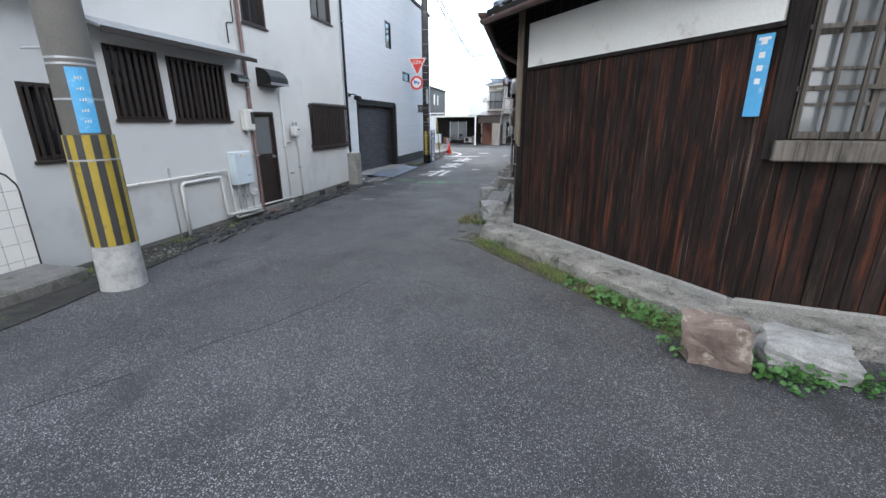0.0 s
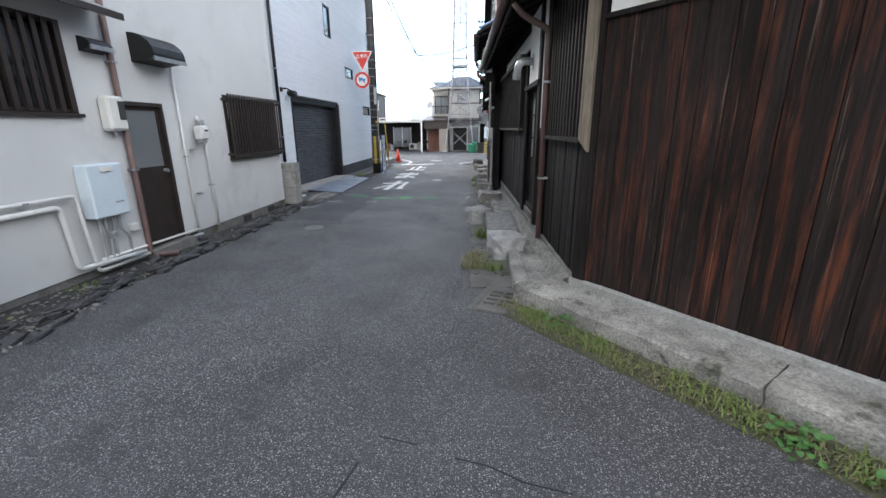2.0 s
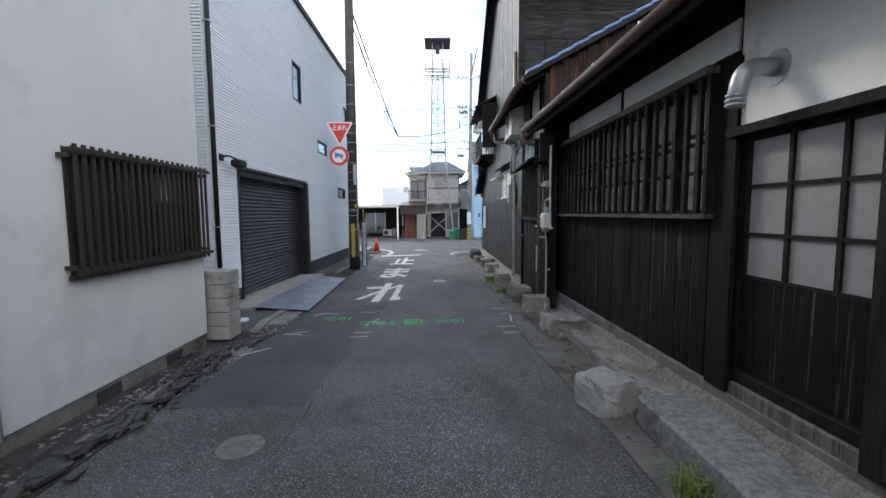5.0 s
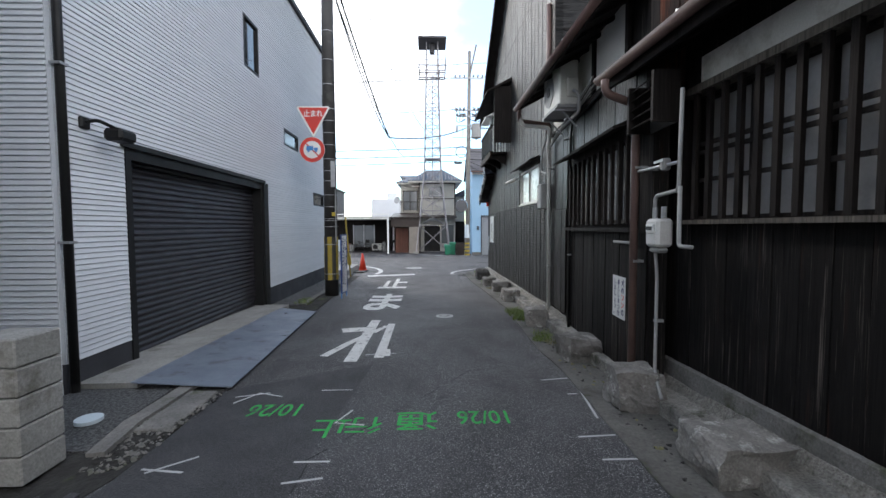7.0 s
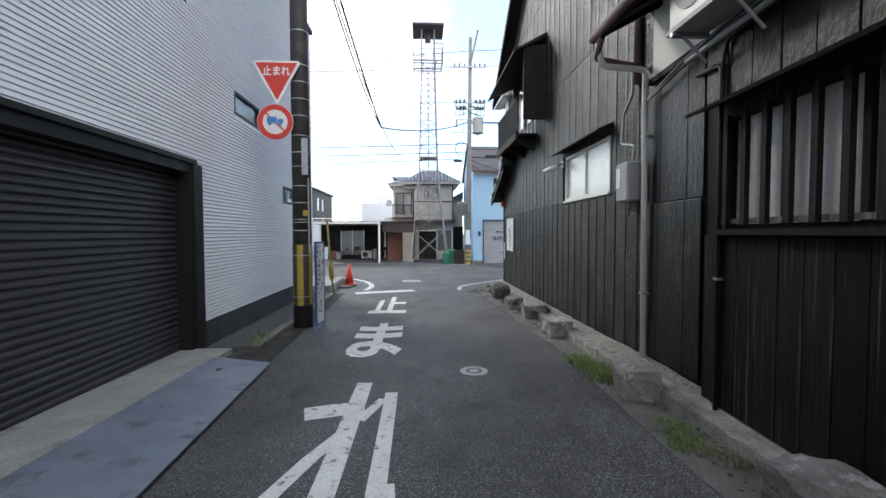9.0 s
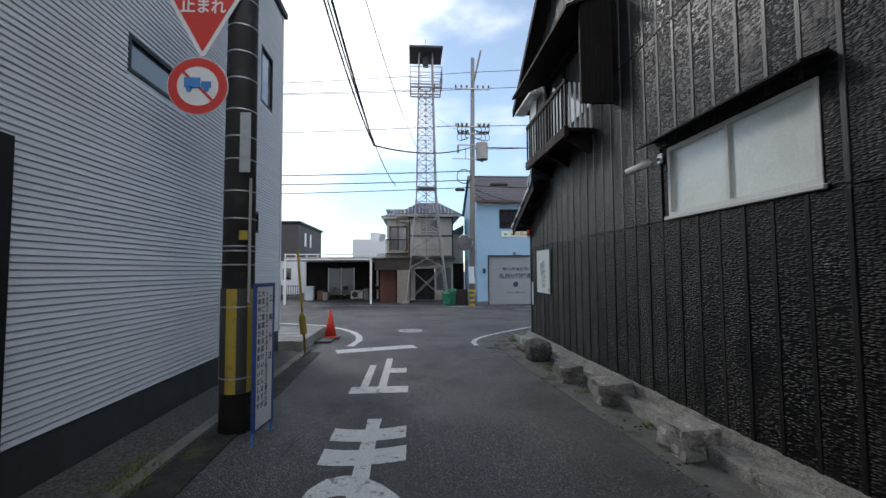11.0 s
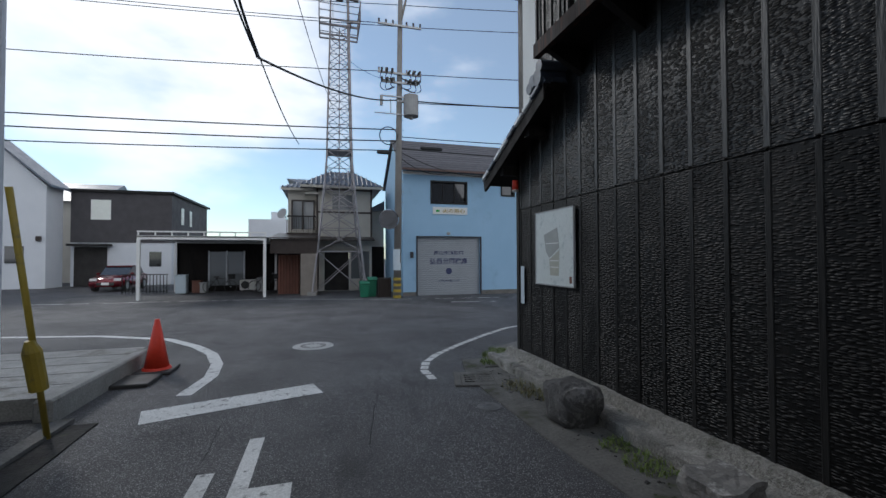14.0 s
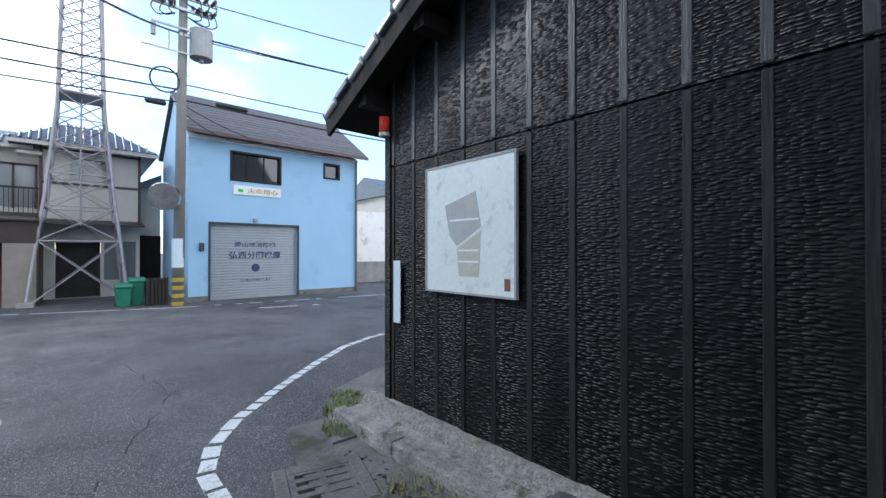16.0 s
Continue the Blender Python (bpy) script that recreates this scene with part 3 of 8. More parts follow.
for nm, bmx in (("wall_west_south", B(-12, -5.53, 3.2, 3.38, -0.6, 7.0)), ("wall_west_north", B(-12, -5.53, 11.57, 11.75, -0.6, 7.0)), ("wall_west_back", B(-12.2, -12, 3.2, 11.75, -0.6, 7.0))):
    tagged(part(nm, bmx, PLASTER), "pale grey rendered house wall", "wall", kind="structure")
tagged(part("roof_west", B(-12.2, -5.1, 3.0, 11.8, 7.0, 7.15), SLATE), "flat grey roof edge", "roof", kind="structure")
# near-black slab; the rooms' dimness is put into its colour
tagged(part("backing_west", B(-6.2, -5.6, 3.4, 11.5, -0.2, 6.9), SHADE_DARK), "near-black slab painted as the dim interior behind the windows", "interior", kind="structure")

# ---- left: white sided building with garage ----
GW = Face(-6.02, 0, 0, 1, 1, 0)
G_GAPS = [(14.2, 18.2, -0.5, 2.28), (17.5, 18.2, 4.48, 5.48), (19.65, 20.76, 3.38, 3.78), (22.13, 23.38, 2.02, 2.41), (23.4, 24.06, 4.62, 5.75)]
gar = wall("wall_garage", GW, 13.3, 24.7, 0.0, 7.1, G_GAPS, 0.2, SIDING, "white horizontal lap siding wall")
wall("wall_garage_base", GW, 13.3, 24.7, -0.7, 0.0, [(14.2, 18.2, -0.5, 2.28)], 0.22, DARKBASE, "dark grey base of the sided wall")
for nm, bmx, mm in (("wall_garage_south", B(-14, -6.24, 13.3, 13.5, -0.7, 7.1), SIDING), ("wall_garage_north", B(-14, -6.23, 24.5, 24.7, -0.7, 7.1), SIDING), ("wall_garage_back", B(-14.2, -14, 13.3, 24.7, -0.7, 7.1), SIDING)):
    tagged(part(nm, bmx, mm), "white horizontal lap siding wall", "wall", kind="structure")
tagged(part("roof_garage", B(-14.3, -5.93, 13.2, 24.8, 7.1, 7.22), DARKBASE), "thin dark roof edge", "roof", kind="structure")
# near-black slab that paints the dimness inside the openings
tagged(part("backing_garage", B(-7.2, -6.9, 13.5, 24.5, -0.5, 7.0), SHADE_DARK), "near-black slab painted as the dim interior behind the openings", "interior", kind="structure")

# ---- right: old timber house, slanted end and alley side ----
SW = Face(0.12, 5.73, 0.627, -0.779, -0.779, -0.627)
S2 = Face(2.001, 3.393, 0.985, -0.174, -0.174, -0.985)
AW = Face(0.12, 5.73, -0.0309, 0.9995, -0.9995, -0.0309)
YW = Face(-0.13, 0, 0, 1, -1, 0)
bay = wall("wall_bay", S2, 0.0, 3.6, 0.1, 2.95, [(0.16, 2.0, 1.4, 2.6)], 0.15, WOOD_BLACK, "dark timber wall with an old barred window")
slant = wall("wall_slanted", SW, 0, 3.0, 0.1, 2.95, [], 0.15, WOOD_BLACK, "dark timber wall with a white plaster band")
alley = wall("wall_alley", AW, 0, 7.75, 0.06, 3.0, [(2.4, 3.38, 0.2, 1.93), (3.6, 7.05, 1.38, 2.45), (0.12, 1.5, 1.3, 2.55)], 0.15, WOOD_BLACK, "blackened timber house wall")
LN = Face(-1.162, -0.423, 0.0589, 0.9983, -0.9983, 0.0589)
lean = wall("wall_lean", LN, 13.45, 17.4, -0.24, 3.9, [(13.73, 16.06, 1.32, 2.28)], 0.15, WOOD_BLACK, "blackened timber wall under a low roof")
gable = wall("wall_gable", YW, 16.95, 25.33, -0.24, 5.6, [(17.95, 19.75, 1.88, 2.67), (21.2, 24.0, 3.95, 5.3)], 0.15, YAKI, "black charred cedar board wall")


# ---- windows, doors, text ----
def window(name, f, u0, u1, z0, z1, frame_mat, glass, label, panes=2, depth=0.09, fw=0.045, rails=0, sill=True):
    """A framed window set into its opening; panes side by side, rails across."""
    w = thing(name, f.p((u0 + u1) / 2, -depth, z0), label, "window", kind="structure")
    bm = bmesh.new()
    for a in ((u0, u0 + fw, z0, z1), (u1 - fw, u1, z0, z1), (u0 + fw, u1 - fw, z0, z0 + fw), (u0 + fw, u1 - fw, z1 - fw, z1)):
        f.box(bm, a[0], a[1], -depth - 0.03, 0.012, a[2], a[3])
    for k in range(1, panes):
        u = u0 + (u1 - u0) * k / panes
        f.box(bm, u - fw / 2, u + fw / 2, -depth - 0.02, -depth + 0.03, z0 + fw, z1 - fw)
    for k in range(1, rails + 1):
        z = z0 + (z1 - z0) * k / (rails + 1)
        f.box(bm, u0 + fw, u1 - fw, -depth - 0.012, -depth + 0.022, z - 0.012, z + 0.012)
    part("window_frame", bm, frame_mat, w)
    for k in range(panes):
        a, b = u0 + (u1 - u0) * k / panes, u0 + (u1 - u0) * (k + 1) / panes
        part("pane", f.B(a + fw / 2, b - fw / 2, -depth - 0.008 - 0.012 * (k % 2), -depth - 0.012 * (k % 2), z0 + fw / 2, z1 - fw / 2), glass, w)
    if sill:
        part("window_sill", f.B(u0 - 0.04, u1 + 0.04, 0.012, 0.05, z0 - 0.04, z0, bevel=0.006), frame_mat, w)
    return w


def bars(parent, f, u0, u1, z0, z1, n, o, w, d, material, rails=(), name="bar"):
    for k in range(n):
        u = u0 + (u1 - u0) * (k + 0.5) / n
        part(name, f.B(u - w / 2, u + w / 2, o, o + d, z0, z1), material, parent)
    for z in rails:
        part("rail", f.B(u0, u1, o - 0.025, o - 0.002, z - 0.016, z + 0.016), material, parent)


def writing(body, size, m, material, name, parent=None, extrude=0.001, bold=0.0, wide=None, tall=None):
    """Lettering as a mesh of its own at the pose m, centred, stretched to wide and tall if given."""
    cu = bpy.data.curves.new("lettering", "FONT")
    cu.body, cu.size, cu.extrude, cu.offset, cu.align_x, cu.align_y = body, size, extrude, bold, "CENTER", "CENTER"
    cu.resolution_u = 3
    tmp = bpy.data.objects.new("lettering", cu)
    scene.collection.objects.link(tmp)
    me = bpy.data.meshes.new_from_object(tmp.evaluated_get(bpy.context.evaluated_depsgraph_get()))
    bpy.data.objects.remove(tmp)
    bm = bmesh.new()
    bm.from_mesh(me)
    bpy.data.meshes.remove(me)
    if bm.verts and (wide or tall):
        lo = [min(v.co[i] for v in bm.verts) for i in (0, 1)]
        hi = [max(v.co[i] for v in bm.verts) for i in (0, 1)]
        for v in bm.verts:
            v.co.x = ((v.co.x - lo[0]) / (hi[0] - lo[0]) - 0.5) * (wide or hi[0] - lo[0])
            v.co.y = ((v.co.y - lo[1]) / (hi[1] - lo[1]) - 0.5) * (tall or hi[1] - lo[1])
    bmesh.ops.transform(bm, matrix=m, verts=bm.verts)
    return part(name, bm, material, parent)


def on_face(f, u, o, z, flip=1, tilt=0.0):
    """A pose on a wall for writing that reads from outside; flip -1 where u runs to the viewer's left."""
    c = f.m.to_3x3()
    x, y, n = c.col[0] * flip, Vector((0, 0, 1)), c.col[1]
    m = Matrix((x, y, n)).transposed().to_4x4()
    m.translation = f.p(u, o, z)
    return m @ pose(0, 0, 0, 0, 0, tilt)


# ---- grey house: windows and fittings ----
w = window("window_1", LW, 4.56, 5.4, 1.6, 2.56, BROWNMETAL, GLASS_DARK, "dark barred window in a grey house wall")
bars(w, LW, 4.6, 5.38, 1.62, 2.54, 7, 0.03, 0.05, 0.02, BROWNMETAL)
w = window("window_2", LW, 5.56, 6.81, 1.58, 2.54, BROWNMETAL, GLASS_DARK, "dark barred window in a grey house wall")
bars(w, LW, 5.58, 6.79, 1.6, 2.52, 10, 0.03, 0.05, 0.02, BROWNMETAL)
w = window("window_3", LW, 3.45, 4.3, 1.13, 2.0, BROWNMETAL, GLASS_DARK, "dark barred window beside the utility pole")
bars(w, LW, 3.47, 4.28, 1.15, 1.98, 8, 0.03, 0.03, 0.02, BROWNMETAL)
w = window("window_4", LW, 9.72, 11.7, 0.89, 2.0, BROWNMETAL, GLASS_DARK, "sliding window behind a projecting brown lattice grille")
bars(w, LW, 9.68, 11.74, 0.86, 2.02, 22, 0.1, 0.032, 0.02, BROWNMETAL)
for z in (0.92, 1.97):
    part("grille_rail", LW.B(9.66, 11.76, 0.122, 0.14, z - 0.02, z + 0.02), BROWNMETAL, w)
for u in (9.68, 11.74):
    part("grille_bracket", LW.B(u - 0.015, u + 0.015, 0.0, 0.1, 1.9, 1.94), BROWNMETAL, w)
    part("grille_bracket", LW.B(u - 0.015, u + 0.015, 0.0, 0.1, 0.94, 0.98), BROWNMETAL, w)
window("window_5", LW, 7.53, 8.28, 3.4, 4.6, BROWNMETAL, GLASS_DARK, "upstairs sliding window with a brown frame")
window("window_6", LW, 10.25, 11.3, 4.06, 5.2, BROWNMETAL, GLASS_MID, "upstairs sliding window with a pale curtain")
pent = thing("window_canopy", LW.p(5.8, 0, 2.65), "thin grey metal canopy over two barred windows", "canopy")
bm = prism(bmesh.new(), [(-5.35, 2.86), (-4.93, 2.69), (-4.93, 2.66), (-5.35, 2.8)], "y", 4.25, 7.25)
part("canopy_sheet", bm, GALV, pent)
part("fascia", B(-4.945, -4.925, 4.25, 7.25, 2.62, 2.692), BROWNMETAL, pent)
bm = bmesh.new()
for k in range(5):
    tube(bm, [(-5.33, 4.0 - 0.24 * k, 3.1), (-4.95, 4.0 - 0.24 * k, 2.92)], 0.09, 8)
solid("eave_tiles", bm, TILE, "dark glazed roof tiles at the house corner", "roof tiles")

door = thing("door_1", LW.p(7.78, -0.06, -0.19), "brown aluminium back door with a frosted upper pane", "door", kind="structure")
bm = bmesh.new()
for a in ((7.4, 7.45, -0.19, 1.76), (8.11, 8.16, -0.19, 1.76), (7.45, 8.11, 1.71, 1.76), (7.45, 8.11, -0.19, -0.15)):
    LW.box(bm, a[0], a[1], -0.1, 0.015, a[2], a[3])
part("door_frame", bm, BROWNMETAL, door)
part("door_leaf", LW.B(7.452, 8.108, -0.07, -0.03, -0.148, 0.84), BROWNMETAL, door)
part("pane", LW.B(7.5, 8.06, -0.06, -0.045, 0.9, 1.66), GLASS_MID, door, "frosted pane with pale shapes behind")
bm = bmesh.new()
for a in ((7.452, 7.5, 0.84, 1.708), (8.06, 8.108, 0.84, 1.708), (7.5, 8.06, 0.84, 0.9), (7.5, 8.06, 1.66, 1.708)):
    LW.box(bm, a[0], a[1], -0.07, -0.03, a[2], a[3])
part("pane_frame", bm, BROWNMETAL, door)
part("door_handle", LW.T([(8.03, -0.03, 0.83), (8.03, 0.03, 0.83)], 0.028, 10), GALV, door, "round steel knob")
tagged(part("doorstep", LW.B(7.35, 8.2, 0.0, 0.16, -0.36, -0.2), CONCRETE_OLD), "low concrete step under the back door", "step", kind="structure")


def hood(u0, u1, z0, z1, d, label):
    h = thing("vent_hood", LW.p((u0 + u1) / 2, 0, z0), label, "vent hood")
    bm = bmesh.new()
    prof = [(0, z0), (0, z1)] + [(d * math.sin(a), z0 + 0.3 * (z1 - z0) + (z1 - z0) * 0.7 * math.cos(a)) for a in np.linspace(0, math.pi / 2, 6)[1:]] + [(d, z0 + 0.05)]
    prism(bm, [(-5.35 + o, z) for o, z in prof], "y", u0, u1)
    part("hood_shell", bm, BLACKMETAL, h)
    part("hood_lip", LW.B(u0 - 0.006, u1 + 0.006, d - 0.01, d + 0.012, z0 + 0.02, z0 + 0.07), GALV, h, "bright steel lip")
    return h


hood(7.76, 8.38, 2.26, 2.62, 0.33, "large dark range hood outlet with a steel lip")
hood(7.0, 7.32, 2.27, 2.43, 0.16, "small dark vent hood")
bm = LW.B(6.56, 7.05, 0.0, 0.17, 0.4, 1.02, bevel=0.015)
wh = thing("water_heater", LW.p(6.8, 0.08, 0.4), "pale blue-white gas water heater fixed to the wall", "water heater")
part("casing", bm, PALEBLUE, wh)
part("flue", LW.B(6.72, 6.9, 0.17, 0.185, 0.93, 0.985, bevel=0.004), WHITEPLASTIC, wh)
part("badge", LW.B(6.86, 6.98, 0.1705, 0.174, 0.55, 0.57), PVC, wh)
for u, b in ((6.66, 0.02), (6.75, 0.1), (6.86, -0.08), (6.95, 0.12)):
    part("hose", T(bend([LW.p(u, 0.08, 0.4), LW.p(u, 0.08, 0.2), LW.p(u + b, 0.06, 0.08), LW.p(u + b, 0.05, -0.26)], 0.05), 0.016, 6), PVC, wh)
part("valve", LW.B(6.8, 6.88, 0.03, 0.1, 0.12, 0.2, bevel=0.01), GALV, wh)
mb = thing("meter_box", LW.p(7.26, 0.07, 1.39), "off-white rounded electric meter box with a grey window", "meter box")
part("cover", LW.B(7.07, 7.34, 0.0, 0.15, 1.39, 1.8, bevel=0.03), WHITEPLASTIC, mb)
part("meter_window", LW.B(7.21, 7.31, 0.15, 0.156, 1.52, 1.74, bevel=0.004), BLACKBAND, mb)
part("gland", LW.T([(7.2, 0.06, 1.39), (7.2, 0.06, 1.33)], 0.025), PVC, mb)
tagged(part("switch_box", LW.B(7.15, 7.27, 0.0, 0.06, 0.12, 0.22, bevel=0.008), PVC_LIGHT), "small grey junction box by the drain pipe", "junction box")


def gas_meter(f, u, z, o, label, s=1.0):
    g = thing("gas_meter", f.p(u, o, z), label, "gas meter")
    part("body", f.B(u - 0.1 * s, u + 0.1 * s, o - 0.07, o + 0.07, z, z + 0.22 * s, bevel=0.025), PVC_LIGHT, g)
    part("dial", f.B(u - 0.06 * s, u + 0.06 * s, o + 0.07, o + 0.085, z + 0.11 * s, z + 0.18 * s, bevel=0.004), SIGNWHITE, g)
    part("index_panel", f.B(u - 0.045 * s, u + 0.045 * s, o + 0.085, o + 0.089, z + 0.13 * s, z + 0.16 * s), BLACKBAND, g)
    for du in (-0.07, 0.07):
        part("union", f.T([(u + du * s, o, z + 0.22 * s), (u + du * s, o, z + 0.31 * s)], 0.022), GALV, g)
    part("lower_bowl", f.B(u - 0.075 * s, u + 0.075 * s, o - 0.05, o + 0.05, z - 0.05, z, bevel=0.02), PVC, g)
    return g


gas_meter(LW, 8.8, 1.24, 0.12, "pale grey gas meter on the rendered wall")


def pipe(f, pts, r, material, label, category="pipe", clips=(), bendr=0.07):
    """A run of pipe along wall points (u, o, z), with clips that hold it."""
    q = thing("pipe", f.p(*pts[-1]), label, category)
    part("run", T(bend([f.p(*p) for p in pts], bendr) if len(pts) > 2 else [f.p(*p) for p in pts], r, 10), material, q, smooth=True)
    for u, o, z in clips:
        part("clip", f.B(u - r * 1.25, u + r * 1.25, 0.0, o + r * 1.2, z - 0.012, z + 0.012), GALV, q)
    return q


pipe(LW, [(8.87, 0.12, 1.55), (8.87, 0.12, 1.62), (8.66, 0.06, 1.62), (8.62, 0.06, -0.3)], 0.026, PVC_LIGHT, "pale gas pipe down the grey wall", clips=((8.63, 0.06, 0.4), (8.63, 0.06, 1.1)))
pipe(LW, [(8.73, 0.12, 1.55), (8.73, 0.12, 1.6), (8.86, 0.05, 1.58), (8.98, 0.05, 1.2), (8.98, 0.05, -0.2)], 0.024, PVC_LIGHT, "pale gas pipe beside the meter", clips=((8.98, 0.05, 0.5),))
pipe(LW, [(8.45, 0.04, 2.3), (8.45, 0.04, -0.3)], 0.018, PVC_LIGHT, "thin pale conduit below the range hood", clips=((8.45, 0.04, 1.0),))
pipe(LW, [(6.62, 0.05, -0.1), (8.0, 0.05, -0.14), (8.5, 0.05, -0.15)], 0.018, PVC_LIGHT, "slim pale pipe along the foot of the grey wall", clips=((7.4, 0.05, -0.13),))
pipe(LW, [(3.95, 0.07, 0.7), (6.45, 0.07, 0.7), (6.52, 0.07, -0.22), (8.5, 0.06, -0.24)], 0.022, PVC_LIGHT, "thick pale drain pipe along the wall", clips=((4.6, 0.07, 0.7), (5.9, 0.07, 0.7)))
pipe(LW, [(5.36, 0.06, -0.3), (5.36, 0.06, 0.6), (6.25, 0.06, 0.6), (6.3, 0.06, -0.12), (7.2, 0.13, -0.16)], 0.03, PVC_LIGHT, "pale insulated pipe loop on the wall")
pipe(LW, [(5.2, 0.03, 0.86), (5.2, 0.03, -0.35)], 0.012, PVC, "thin grey conduit on the wall")
pipe(LW, [(7.36, 0.06, 3.9), (7.36, 0.06, -0.25), (7.5, 0.35, -0.27)], 0.036, PVC_BROWN, "dark brown downpipe on the grey wall", clips=((7.36, 0.06, 2.2), (7.36, 0.06, 0.9)))
pipe(LW, [(7.05, 0.02, 2.95), (7.05, 0.02, 3.3), (7.25, 0.02, 3.32), (7.25, 0.02, 4.5)], 0.01, CABLE, "thin cable up the grey wall", "cable")
# near-black sheets paint the shade inside the foundation slots
for u in (4.2, 9.9, 10.9):
    tagged(part("floor_vent", LW.B(u, u + 0.3, -0.012, -0.004, -0.36, -0.24), SHADE_DARK), "small dark vent slot in the foundation", "vent")

# concrete block pillar between the two buildings
pil = thing("block_pillar", (-5.28, 12.02, gz(12) - 0.05), "grey concrete block pillar with recessed joints", "pillar")
for k in range(5):
    z = gz(12) - 0.05 + 0.196 * k
    part("block", B(-5.46, -5.1, 11.86, 12.2, z, z + 0.188, bevel=0.01), CONCRETE, pil)
part("mortar", B(-5.44, -5.12, 11.88, 12.18, gz(12) - 0.05, 0.58), CONCRETE_OLD, pil)
lay("gravel_bed", [(-6.0, 12.25), (-6.0, 14.2)], [(-5.0, 12.25), (-5.05, 13.4), (-5.05, 14.2)], 0.035, GRAVEL, "bed of dark grey gravel beside the garage")
bm = T([(-5.3, 12.65, gz(12.6) + 0.03), (-5.3, 12.65, gz(12.6) + 0.06)], 0.1, 20)
solid("round_lid", bm, PALEBLUE, "round pale blue plastic drain cap in the gravel", "drain cap")
lay("kerb_left", [(-4.98, 12.2), (-5.0, 14.2)], [(-4.84, 12.2), (-4.86, 14.2)], 0.05, CONCRETE_OLD, "narrow worn concrete kerb beside the gravel", category="kerb")
for i, (x, y, l, wd) in enumerate(((-4.72, 11.2, 0.55, 0.3), (-4.7, 12.9, 0.8, 0.28), (-4.68, 13.9, 0.6, 0.25), (-4.9, 10.3, 0.6, 0.25), (-4.85, 9.2, 0.7, 0.22))):
    solid("gutter_slab", B(x - wd / 2, x + wd / 2, y - l / 2, y + l / 2, gxy(x, y) - 0.05, gxy(x, y) + 0.03, bevel=0.012), CONCRETE_OLD, "broken mossy concrete gutter slab", "slab", group="gutter slabs")
# wire trellis and low planter at the corner of the grey house
tr = thing("wire_trellis", (-5.2, 2.9, -0.1), "arched white wire trellis leaning at the house corner", "trellis")
arch = [(-5.2, 2.2, -0.1), (-5.2, 2.2, 0.85)] + [(-5.2, 2.65 - 0.45 * math.cos(a), 0.85 + 0.3 * math.sin(a)) for a in np.linspace(0.2, math.pi - 0.2, 8)] + [(-5.2, 3.1, 0.85), (-5.2, 3.1, -0.1)]
part("hoop", T(arch, 0.01, 6), BROWNMETAL, tr)
for k in range(1, 6):
    part("wire", T([(-5.2, 2.2, -0.1 + 0.19 * k), (-5.2, 3.1, -0.1 + 0.19 * k)], 0.0035, 5), PVC, tr)
for k in range(1, 6):
    part("wire", T([(-5.2, 2.2 + 0.15 * k, -0.1), (-5.2, 2.2 + 0.15 * k, 1.05)], 0.0035, 5), PVC, tr)
solid("planter_kerb", B(-5.25, -4.55, 0.6, 3.12, -0.2, 0.0, bevel=0.03), CONCRETE_OLD, "low mossy concrete edge below the trellis", "kerb")

# ---- utility pole with a striped guard ----
up = thing("utility_pole", (-3.92, 2.99, gz(3)), "thick concrete utility pole with yellow and black guard", "utility pole")
PX, PY = -3.92, 2.99


def ring(r0, r1, z0, z1, n=28):
    return T([(PX, PY, z0), (PX, PY, z1)], r0, n, r1)


part("shaft", ring(0.19, 0.165, gz(3), 9.5), POLE_C, up, smooth=True)
part("wrap", ring(0.212, 0.205, gz(3) - 0.02, 0.36), WRAP, up, "crinkled clear plastic sleeve")
for k in range(20):
    a0, a1 = k * math.tau / 20, (k + 1) * math.tau / 20
    bm = bmesh.new()
    rows = [[bm.verts.new((PX + r * math.cos(a), PY + r * math.sin(a), z)) for a in np.linspace(a0, a1, 4)] for r, z in ((0.19, 0.36), (0.207, 0.36), (0.204, 1.44), (0.188, 1.44))]
    for q, s in zip(rows, rows[1:]):
        for j in range(3):
            bm.faces.new((q[j], q[j + 1], s[j + 1], s[j]))
    part("stripe", bm, YELLOW if k % 2 else BLACKBAND, up, "yellow stripe" if k % 2 else "black stripe")
for z in (1.2, 1.75, 2.05, 2.1):
    part("steel_band", ring(0.206 if z < 1.4 else 0.188, 0.206 if z < 1.4 else 0.188, z, z + 0.018), GALV, up)
bm = bmesh.new()
a_c = math.atan2(-0.36 - PY, 0.34 - PX) + 0.12
rows = [[bm.verts.new((PX + r * math.cos(a), PY + r * math.sin(a), z)) for a in np.linspace(a_c - 0.42, a_c + 0.42, 7)] for r, z in ((0.192, 1.46), (0.192, 2.03))]
for j in range(6):
    bm.faces.new((rows[0][j], rows[0][j + 1], rows[1][j + 1], rows[1][j]))
part("address_plate", bm, LIGHTBLUE, up, "light blue address plate with faded white writing")
for k in range(5):
    z = 1.95 - k * 0.095
    bm = bmesh.new()
    for q in range(3):
        rr, aa = 0.195, a_c + (q - 1) * 0.1
        box(bm, PX + rr * math.cos(aa) - 0.004, PX + rr * math.cos(aa) + 0.004, PY + rr * math.sin(aa) - 0.004, PY + rr * math.sin(aa) + 0.004, z - 0.02, z + 0.004 * q)
    part("lettering_bar", bm, SIGNWHITE, up)
